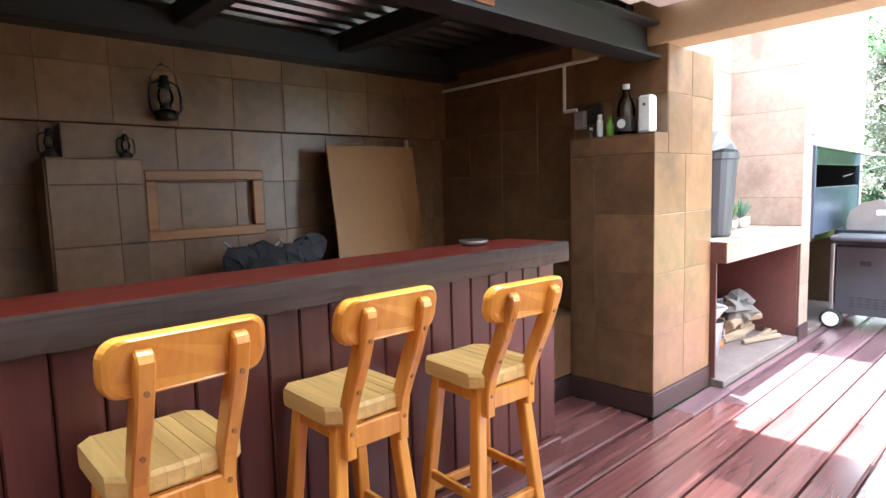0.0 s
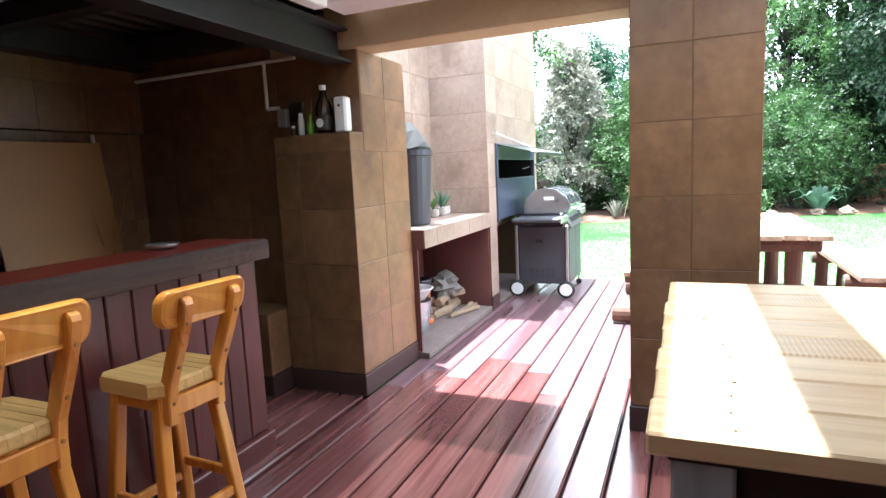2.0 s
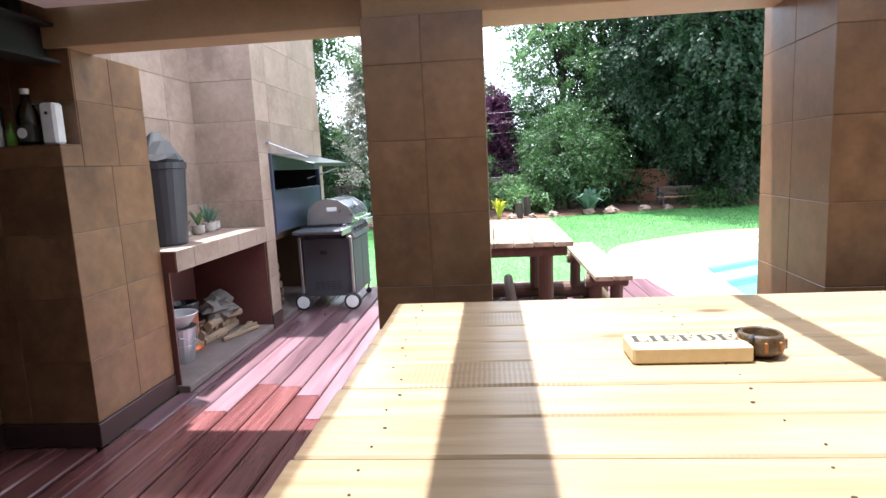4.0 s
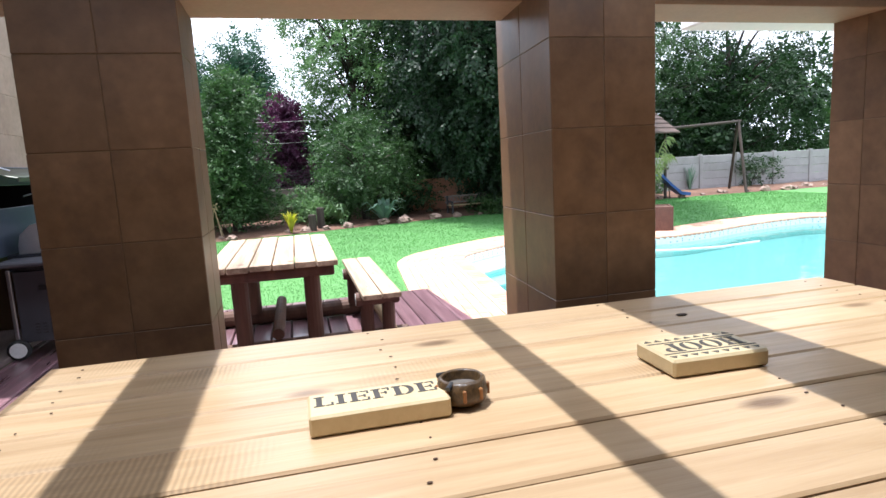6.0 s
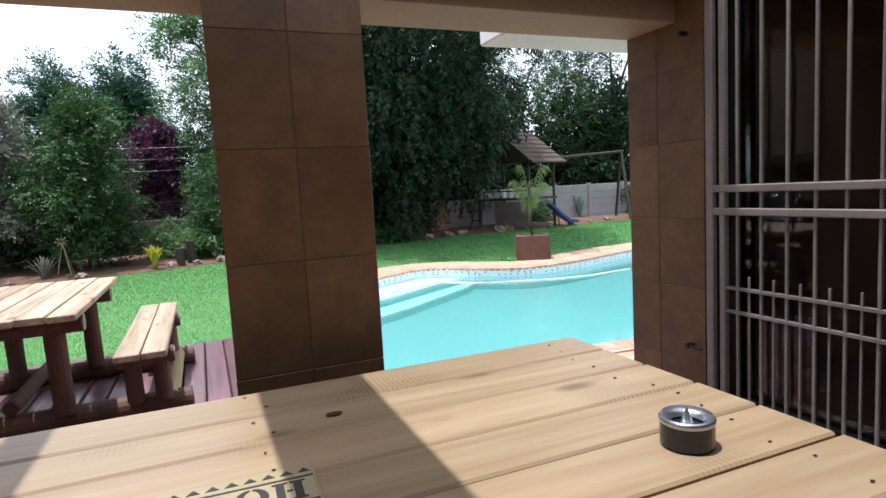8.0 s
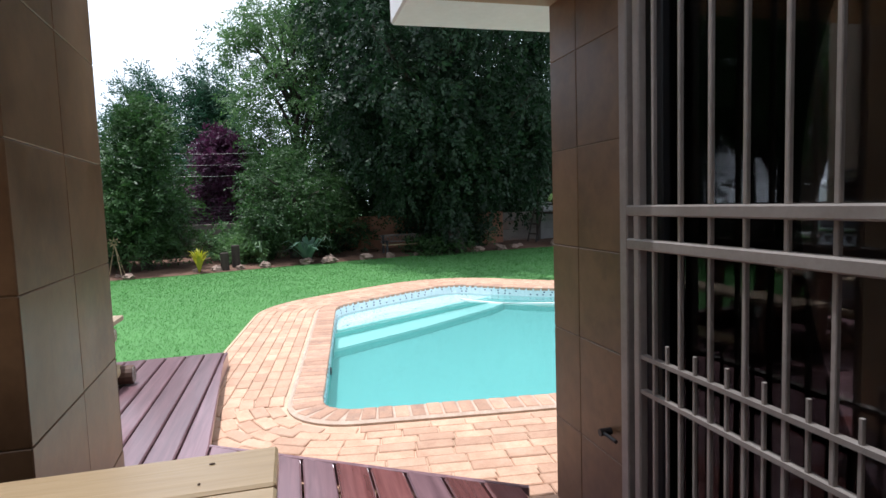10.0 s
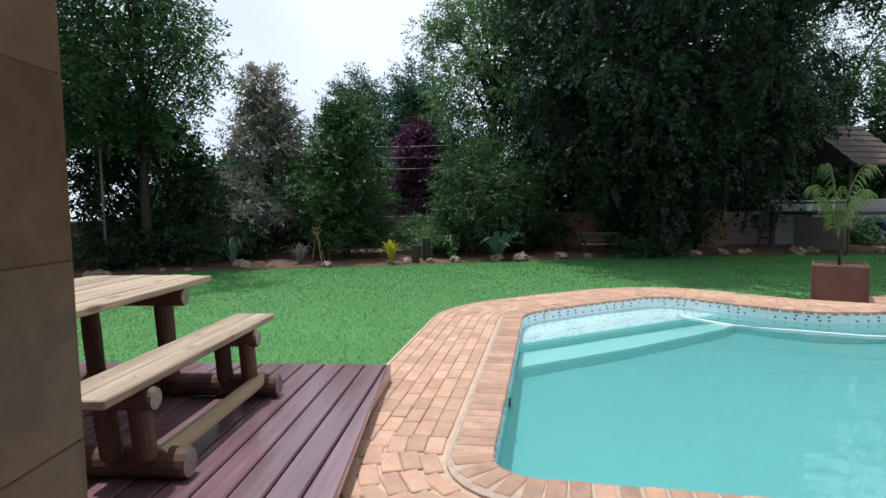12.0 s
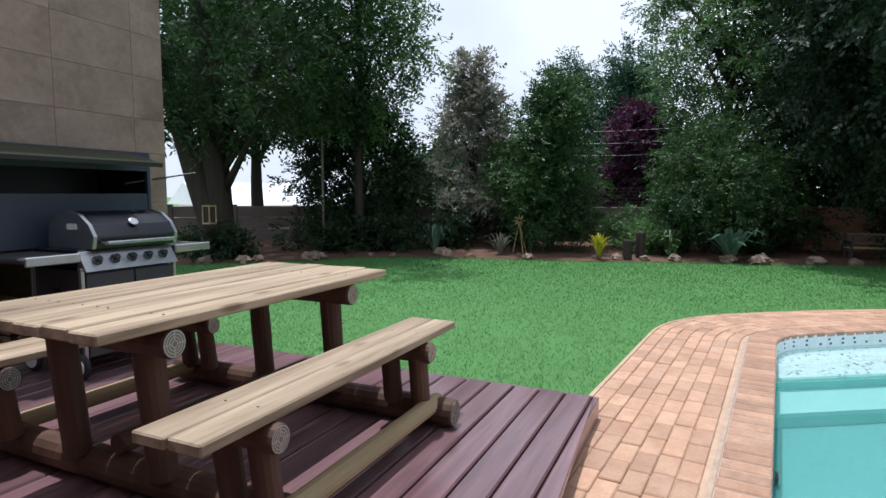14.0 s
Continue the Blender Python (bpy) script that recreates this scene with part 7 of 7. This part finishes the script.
# garden bench, planter, play house
gb = thing("garden_bench", "weathered garden bench with a patterned back under the tree", "bench", pose(18.7, -6.75, LAWN_Z, 0, 0, 8) @ Matrix.Diagonal((1, 1, 0.68, 1)))
for i in range(3):
    part("seat_slat", Shape().box((-0.2 + 0.13 * i, -0.75, 0.4), (-0.09 + 0.13 * i, 0.75, 0.43), 0.006), LOG_LIGHT, gb)
part("back_frame", Shape().box((0.2, -0.78, 0.78), (0.24, 0.78, 0.84), 0.006).box((0.2, -0.78, 0.5), (0.24, 0.78, 0.55), 0.006), PRECAST, gb)
lat = Shape()
for i in range(14):
    y0 = -0.76 + 0.11 * i
    lat.tube([(0.22, y0, 0.55), (0.22, y0 + 0.09, 0.78)], 0.012, 5).tube([(0.22, y0 + 0.09, 0.55), (0.22, y0, 0.78)], 0.012, 5)
part("back_lattice", lat, PRECAST, gb)
for y in (-0.7, 0.7):
    part("end_frame", Shape().box((-0.2, y - 0.03, 0), (-0.14, y + 0.03, 0.6), 0.006).box((0.18, y - 0.03, 0), (0.24, y + 0.03, 0.84), 0.006).box((-0.2, y - 0.03, 0.56), (0.2, y + 0.03, 0.61), 0.006), BLACK_STEEL, gb)

pl = thing("planter", "rusted square steel planter on the pool paving", "planter", pose(11.5, -8.38, PAVE_Z, 0, 0, -28))
w, h = 0.32, 0.47
part("box", Shape().box((-w, -w, 0), (w, -w + 0.03, h), 0.006).box((-w, w - 0.03, 0), (w, w, h), 0.006).box((-w, -w + 0.03, 0), (-w + 0.03, w - 0.03, h), 0.006).box((w - 0.03, -w + 0.03, 0), (w, w - 0.03, h), 0.006).box((-w + 0.03, -w + 0.03, 0), (w - 0.03, w - 0.03, 0.05)), RUST, pl)
part("soil", Shape().box((-w + 0.03, -w + 0.03, 0.4), (w - 0.03, w - 0.03, 0.45)), SOIL, pl)
palm = thing("potted_palm", "slender palm with drooping fronds in the rusted planter", "palm", pose(11.5, -8.38, PAVE_Z + 0.44))
part("stem", Shape().tube([(0, 0, 0), (0.02, 0.01, 0.3), (0.0, 0.03, 0.75)], [0.02, 0.016, 0.012], 8), BARK, palm, smooth=True)
rgp = random.Random(4)
for i in range(8):
    a, up = i * 2.39 + 0.3, rgp.uniform(0.5, 1.25)
    rch = rgp.uniform(0.3, 0.55)
    fr_ = Shape()
    d, sd = Vector((math.cos(a), math.sin(a), 0)), Vector((-math.sin(a), math.cos(a), 0))
    path = [Vector((0, 0.03, 0.4 + 0.02 * i)) + d * (rch * q) + Vector((0, 0, up * (q * 1.7 - 1.05 * q * q) + 0.1 * q)) for q in [j / 8 for j in range(9)]]
    fr_.tube(path, [0.012, 0.011, 0.01, 0.009, 0.008, 0.007, 0.006, 0.004, 0.002], 5)
    for j in range(2, 9):
        for side_ in (-1, 1):
            for q in (0.0, 0.5):
                c = path[j - 1].lerp(path[j], q)
                tip = c + sd * side_ * 0.07 + d * 0.12 + Vector((0, 0, -0.1 - 0.1 * rgp.random()))
                m2 = c.lerp(tip, 0.5) + Vector((0, 0, 0.04))
                wv_ = Vector((0, 0, 0.009)) + d * 0.006
                fr_.add([c, m2 - wv_, tip, m2 + wv_], [(0, 1, 2, 3)])
    part("frond", fr_, LEAF_PALM, palm)

ph = thing("play_house", "wooden play house on poles with a shingled roof", "play house", pose(19.4, -12.6, LAWN_Z, 0, 0, -68) @ Matrix.Diagonal((0.78, 0.85, 0.92, 1)))
for x in (-0.9, 0.9):
    for y in (-1.3, 1.3):
        part("pole", Shape().rod((x, y, 0), (x, y, 2.5), 0.06, 0.055), SHADED_POLE, ph)
part("platform", Shape().box((-1.0, -1.4, 1.05), (1.0, 1.4, 1.13), 0.01), SHADED_POLE, ph)
for s in (-1, 1):
    for i in range(7):
        rf = Shape()
        a0, a1 = i / 7, (i + 1.25) / 7
        y0, y1 = s * 1.75 * (1 - a0), s * 1.75 * (1 - min(1, a1))
        z0, z1 = 2.35 + 1.25 * a0, 2.35 + 1.25 * min(1, a1)
        rf.add([(-1.25, y0, z0 + 0.05), (1.25, y0, z0 + 0.05), (1.25, y1, z1), (-1.25, y1, z1), (-1.25, y0, z0), (1.25, y0, z0), (1.25, y1, z1 - 0.05), (-1.25, y1, z1 - 0.05)], [(0, 1, 2, 3), (4, 7, 6, 5), (0, 4, 5, 1), (0, 3, 7, 4), (1, 5, 6, 2)])
        part("roof_board", rf, THATCH, ph, "brown shingled roof slope")
part("gable", Shape().add([(-1.2, -1.6, 2.4), (-1.2, 1.6, 2.4), (-1.2, 0, 3.5), (-1.16, -1.6, 2.4), (-1.16, 1.6, 2.4), (-1.16, 0, 3.5)], [(0, 2, 1), (3, 4, 5), (0, 1, 4, 3), (1, 2, 5, 4), (2, 0, 3, 5)]), SHADED_POLE, ph)
part("side_board", Shape().box((-1.0, -1.3, 0.1), (-0.95, 0.4, 1.0), 0.01), PRECAST, ph, "grey board under the platform")
part("railing", Shape().rod((-0.95, -1.3, 1.7), (-0.95, 1.3, 1.7), 0.035).rod((-0.95, -1.3, 1.4), (-0.95, 1.3, 1.4), 0.03), SHADED_POLE, ph)
for i in range(3):
    part("bucket", Shape().lathe([(0.09, 0), (0.12, 0.3), (0.11, 0.3)], 12, Matrix.Translation((-0.85, -0.7 + 0.35 * i, 1.16))), WHITE_PLASTIC, ph, "pale bucket on the platform")
part("ladder", Shape().rod((-1.5, 0.9, 0), (-1.0, 0.9, 1.3), 0.035).rod((-1.5, 1.35, 0), (-1.0, 1.35, 1.3), 0.035).rod((-1.37, 0.9, 0.35), (-1.37, 1.35, 0.35), 0.025).rod((-1.22, 0.9, 0.7), (-1.22, 1.35, 0.7), 0.025), SHADED_POLE, ph)
sl = thing("slide", "blue plastic slide beside the play house", "slide", pose(18.6, -13.4, LAWN_Z) @ Matrix.Diagonal((0.7, 0.7, 0.7, 1)))
sh_ = Shape()
for (y, z) in ((0, 1.1), (-0.55, 0.6), (-1.1, 0.18), (-1.6, 0.1)):
    sh_.v += [(-0.25, y, z + 0.12), (-0.22, y, z), (0.22, y, z), (0.25, y, z + 0.12), (0.22, y, z - 0.03), (-0.22, y, z - 0.03)]
sh_.f = [(i * 6 + j, i * 6 + (j + 1) % 6, (i + 1) * 6 + (j + 1) % 6, (i + 1) * 6 + j) for i in range(3) for j in range(6)]
part("chute", sh_, BLUE_PLASTIC, sl)
part("support", Shape().rod((0, -0.6, 0), (0, -0.55, 0.56), 0.03), LOG_DARK, sl)
part("support", Shape().rod((0, -1.3, 0), (0, -1.2, 0.13), 0.03), LOG_DARK, sl)
swg = thing("swing_frame", "wooden pole swing frame beside the play house", "swing", pose(19.4, -13.9, LAWN_Z) @ Matrix.Diagonal((0.95, 0.95, 0.92, 1)))
part("top_pole", Shape().rod((0, 0, 2.55), (0, -3.6, 2.75), 0.06, 0.055), SHADED_POLE, swg)
part("leg_pole", Shape().rod((-0.7, -3.3, 0), (0, -3.5, 2.8), 0.055), SHADED_POLE, swg)
part("leg_pole", Shape().rod((0.9, -3.9, 0), (0, -3.5, 2.8), 0.055), SHADED_POLE, swg)

# neighbours and wires beyond the wall
# pale slab added as a reflector, against green lawn bounce on the house
structure("neighbour_yard", Shape().box((22.5, 9.5, -0.4), (46.0, 34.0, -0.12)), CONCRETE, "added pale slab that bounces neutral light onto the neighbour's house", "paving")
nh = thing("neighbour_house", "neighbour's pale house with a light blue roof", "house", pose(31.0, 19.0, -0.2, 0, 0, 60) @ Matrix.Diagonal((1, 1, 0.54, 1)))
part("wall", Shape().box((-4, -5, 0), (4, 5, 1.78)), HOUSE_WHITE, nh)
part("roof", Shape().add([(-4.5, -5.5, 1.7), (4.5, -5.5, 1.7), (4.5, 5.5, 1.7), (-4.5, 5.5, 1.7), (0, -5.5, 3.9), (0, 5.5, 3.9)], [(0, 4, 5, 3), (1, 2, 5, 4), (0, 1, 4), (3, 5, 2), (0, 3, 2, 1)]), HOUSE_ROOF, nh)
for i in range(3):
    wdw = part("window", Shape().box((-4.03, -3.6 + 2.6 * i, 0.7), (-3.99, -2.2 + 2.6 * i, 1.6), 0.01), DARK_GLASS, nh)
nh2 = thing("neighbour_house", "neighbour's house with a red-brown roof behind the play house", "house", pose(38.0, -20.0, -0.2, 0, 0, 10))
part("wall", Shape().box((-4, -6, 0), (4, 6, 2.4)), HOUSE_WHITE, nh2)
part("roof", Shape().add([(-4.5, -6.5, 2.3), (4.5, -6.5, 2.3), (4.5, 6.5, 2.3), (-4.5, 6.5, 2.3), (0, -6.5, 4.2), (0, 6.5, 4.2)], [(0, 4, 5, 3), (1, 2, 5, 4), (0, 1, 4), (3, 5, 2), (0, 3, 2, 1)]), RED_FENCE, nh2)
for i in range(3):
    wr = Shape()
    wr.tube([(22.0, 4.0, 2.5 + 0.35 * i), (22.2, -1.0, 2.4 + 0.36 * i), (22.6, -6.0, 2.55 + 0.36 * i)], 0.006, 5)
    thing("overhead_wire", "pale overhead wire strung behind the garden wall", "wire", shape=wr, material=SACK)
ef = thing("electric_fence", "thin wires of an electric fence on the garden wall", "fence")
for i in range(6):
    part("fence_wire", Shape().rod((20.05, 1.6, 0.95 + 0.09 * i), (20.45, -4.2, 0.95 + 0.09 * i), 0.006, n=5), BLACK_STEEL, ef)
for i in range(4):
    part("fence_post", Shape().rod((20.05 + 0.13 * i, 1.6 - 1.93 * i, 0.8), (20.05 + 0.13 * i, 1.6 - 1.93 * i, 1.5), 0.015, n=6), BLACK_STEEL, ef)
thing("steel_pole", "thin grey pole by the garden wall", "pole", shape=Shape().rod((15.4, 4.9, -0.2), (15.4, 4.9, 2.6), 0.03), material=PRECAST)
bf = thing("bird_feeder", "small wooden bird feeder hanging in the tree", "bird feeder", pose(13.0, 6.0, 0.6))
part("cord", Shape().rod((0, 0, 0.38), (0, 0, 2.2), 0.004), RUBBER, bf)
part("frame", Shape().box((-0.1, -0.1, 0), (0.1, 0.1, 0.03), 0.004).box((-0.1, -0.1, 0.36), (0.1, 0.1, 0.39), 0.004).rod((-0.09, -0.09, 0), (-0.09, -0.09, 0.38), 0.012).rod((0.09, 0.09, 0), (0.09, 0.09, 0.38), 0.012).rod((-0.09, 0.09, 0), (-0.09, 0.09, 0.38), 0.012).rod((0.09, -0.09, 0), (0.09, -0.09, 0.38), 0.012), LOG_LIGHT, bf)


# ---- lawn grass ----
def in_poly(px, py, poly):
    res = np.zeros(len(px), bool)
    j = len(poly) - 1
    for i in range(len(poly)):
        xi, yi, xj, yj = *poly[i], *poly[j]
        c = ((yi > py) != (yj > py)) & (px < (xj - xi) * (py - yi) / (yj - yi + 1e-12) + xi)
        res ^= c
        j = i
    return res


def dist_pool(px, py):
    pl_ = np.array([tuple(p) for p in pool_line[::3]])
    out = np.full(len(px), 99.0)
    for i in range(0, len(px), 20000):
        d = np.hypot(px[i:i + 20000, None] - pl_[None, :, 0], py[i:i + 20000, None] - pl_[None, :, 1])
        out[i:i + 20000] = d.min(1)
    return out


rg = np.random.RandomState(77)
NB = 420000
gx = 7.2 + 12.0 * rg.rand(NB) ** 1.5
gy = -18 + 28 * rg.rand(NB)
lawn_poly = [tuple(p) for p in ea] + [(7.0, -32), (7.0, 9.5)]
pool_poly = [tuple(p) for p in pool_line]
keep = in_poly(gx, gy, lawn_poly) & ~in_poly(gx, gy, pool_poly)
keep &= ~((gx < 7.58) & (gy > -2.82) & (gy < 1.8))
gx, gy = gx[keep], gy[keep]
keep = dist_pool(gx, gy) > 1.09 + 0.03 * rg.rand(len(gx))
gx, gy = gx[keep], gy[keep]
far = np.clip((gx - 7.0) / 8.0, 0.25, 1.6)
hgt = (0.02 + 0.006 * rg.rand(len(gx))) * (0.95 + 0.1 * far)
wid = 0.0016 + 0.0032 * far
a = rg.rand(len(gx)) * 6.283
lean = rg.normal(size=(len(gx), 2)) * 0.7 * hgt[:, None]
z0 = np.full(len(gx), LAWN_Z - 0.032)
v = np.stack([np.stack([gx - np.cos(a) * wid, gy - np.sin(a) * wid, z0], 1), np.stack([gx + np.cos(a) * wid, gy + np.sin(a) * wid, z0], 1),
              np.stack([gx + lean[:, 0] + np.cos(a) * wid * 0.4, gy + lean[:, 1] + np.sin(a) * wid * 0.4, z0 + hgt], 1), np.stack([gx + lean[:, 0] - np.cos(a) * wid * 0.4, gy + lean[:, 1] - np.sin(a) * wid * 0.4, z0 + hgt], 1)], 1).reshape(-1, 3)
tagged(new("lawn_grass", leaf_mesh("lawn_grass", v, GRASS)), "short green mown lawn grass", "grass", "", "stuff")

# ---- pool paving ----
pave = structure("pavement", ring_mesh(0.02, 1.05, PAVE_Z - 0.012, PAVE_Z - 0.012, 0.1), SAND, "sandy bed of the brick paving round the pool", "paving")
structure("pavement_west", Shape().box((4.0, -13.0, -0.3), (5.45, -2.6, PAVE_Z - 0.016)), SAND, "sandy bed of the brick paving by the house", "paving")
structure("coping_mortar", ring_mesh(-0.01, 0.214, COPE_Z - 0.006, COPE_Z - 0.006, 0.04), MORTAR, "mortar between the coping bricks", "paving")
structure("mortar_line", ring_mesh(0.215, 0.243, COPE_Z - 0.003, PAVE_Z + 0.004, 0.06), MORTAR, "pale mortar line behind the pool coping", "paving")
structure("lawn_edge_strip", ring_mesh(1.035, 1.065, PAVE_Z - 0.002, PAVE_Z - 0.006, 0.08), SAND, "pale concrete strip between paving and lawn", "kerb")


def unit_brick(material, c):
    s = Shape().box((-0.1105, -0.0515, -0.05), (0.1105, 0.0515, 0.0), c)
    return s


paver_mesh = unit_brick(BRICK, 0.006).mesh("paver", BRICK)
coping_shape = Shape().box((-0.112, -0.051, -0.048), (0.112, 0.051, 0.0), 0.009)
coping_mesh = coping_shape.mesh("coping_brick", COPING)
rb = random.Random(9)
joined_p, joined_c = Shape(), Shape()
single = [0, 0]


def offset_line(d):
    pts = [p + o * d for p, o in zip(pool_line, pool_out)]
    return pts


def lay(d, pitch, joined, mesh, shape_box, name, zz, turn, limit, west_only=False, idx=0):
    """Bricks one after another along an offset of the pool's edge."""
    pts = offset_line(d)
    acc_, want = 0.0, rb.uniform(0, pitch)
    n_ = len(pts)
    for i in range(n_):
        a_, b_ = pts[i], pts[(i + 1) % n_]
        seg = (b_ - a_).length
        while want <= acc_ + seg and seg > 1e-6:
            p = a_.lerp(b_, (want - acc_) / seg)
            want += pitch
            dv = (pool_line[(i + 3) % n_] - pool_line[i - 3])
            ang = math.atan2(dv.y, dv.x) + (math.pi / 2 if turn else 0) + rb.uniform(-0.015, 0.015)
            if west_only and not (p.x < 6.2 and p.x > 4.05 and p.y < -2.7):
                continue
            if p.x < 4.05 or p.y < -13.5:
                continue
            if p.x < 7.5 and p.y > -2.76:
                continue
            m_ = Matrix.Translation((p.x, p.y, zz + rb.uniform(-0.003, 0.003))) @ Matrix.Rotation(ang, 4, "Z") @ Matrix.Rotation(rb.uniform(-0.012, 0.012), 4, "X")
            near = (p.x < 8.9 and p.y > -6.2) if idx == 0 else (p.x < 11.6 and p.y > -7.0)
            if near and single[idx] < 290:
                single[idx] += 1
                ob = part(name, mesh, BRICK, pave)
                ob.matrix_basis = m_
            else:
                joined.box(*shape_box, 0.006, m_)
        acc_ += seg


lay(0.098, 0.1125, joined_c, coping_mesh, ((-0.112, -0.051, -0.048), (0.112, 0.051, 0.0)), "coping_brick", COPE_Z, True, 1.0, idx=1)
for c in range(7):
    lay(0.325 + 0.108 * c, 0.228, joined_p, paver_mesh, ((-0.1105, -0.0515, -0.05), (0.1105, 0.0515, 0.0)), "paver", PAVE_Z, False, 1.0)
for c in range(7, 18):
    lay(0.325 + 0.108 * c, 0.228, joined_p, paver_mesh, ((-0.1105, -0.0515, -0.05), (0.1105, 0.0515, 0.0)), "paver", PAVE_Z, False, 1.0, west_only=True)
tagged(part("paver_field", joined_p, BRICK_JOINED, pave), "salmon brick paving", kind="stuff")
tagged(part("coping_field", joined_c, COPING_JOINED, pave), "brown brick pool coping", kind="stuff")

# ---- deck boards ----
floor = structure("floor", Shape().box((-1.6, -2.7, -0.14), (7.5, 0.82, -0.05)).box((-1.6, 0.821, -0.14), (4.38, 0.92, -0.05)).box((-1.6, 0.921, -0.14), (3.8, 2.7, -0.05)).box((-1.6, -4.4, -0.14), (4.3, -2.701, -0.05)), UNDER, "dark structure under the deck boards", "floor")
PITCH = 0.1615
rdk = random.Random(21)


def deck_end(y):
    return 7.54 if y > -2.79 else 5.42 + 0.665 * (y + 2.783)


yb = -2.783 - PITCH * 10
while yb < 2.7:
    y0, y1 = max(yb + 0.0055, -4.4), yb + PITCH - 0.0055
    yb += PITCH
    if y1 < -4.36:
        continue
    e0, e1 = deck_end(y0), deck_end(y1)
    if y0 > 0.79:
        e0 = e1 = 3.66
        if y0 > 1.3:
            e0 = e1 = 3.8
    elif y1 > 0.83:
        y1 = 0.905
        e0 = e1 = 4.384
        part("deck_board", Shape().box((4.387, y0, -0.045), (7.54, 0.822, 0), 0.004), DECK_OUT, floor)
    cuts = [-1.58] + [c for c in (rdk.uniform(-0.3, 1.6), rdk.uniform(3.7, 4.6)) if c < e0 - 0.5]
    for i in range(len(cuts)):
        xa = cuts[i] + 0.0015
        last = i == len(cuts) - 1
        xb0, xb1 = (e0, e1) if last else (cuts[i + 1] - 0.0015,) * 2
        dz = rdk.uniform(-0.0015, 0.0015)
        s = Shape()
        c = 0.008
        ring0 = [(xa, y0), (xb0, y0), (xb1, y1), (xa, y1)]
        ring1 = [(xa, y0 + c), (xb0, y0 + c), (xb1, y1 - c), (xa, y1 - c)]
        s.v = [(x, y, -0.045) for x, y in ring0] + [(x, y, dz - c) for x, y in ring0] + [(x, y, dz) for x, y in ring1]
        s.f = [(3, 2, 1, 0), (8, 9, 10, 11)] + [(k_ + j, k_ + (j + 1) % 4, k_ + 4 + (j + 1) % 4, k_ + 4 + j) for k_ in (0, 4) for j in range(4)]
        part("deck_board", s, DECK if xa < 3.5 else DECK_OUT, floor)
part("fascia_board", Shape().box((5.42, -2.818, -0.17), (7.56, -2.786, -0.006), 0.004), DECK_OUT, floor)
part("fascia_board", Shape().box((7.544, -2.783, -0.17), (7.57, 1.7, -0.006), 0.004), DECK_OUT, floor)
fm = Matrix.Translation((5.43, -2.8, 0)) @ Matrix.Rotation(math.atan2(-1.0, -0.665), 4, "Z")
part("fascia_board", Shape().box((0, 0.0, -0.17), (1.95, 0.025, -0.006), 0.004, fm), DECK_OUT, floor)
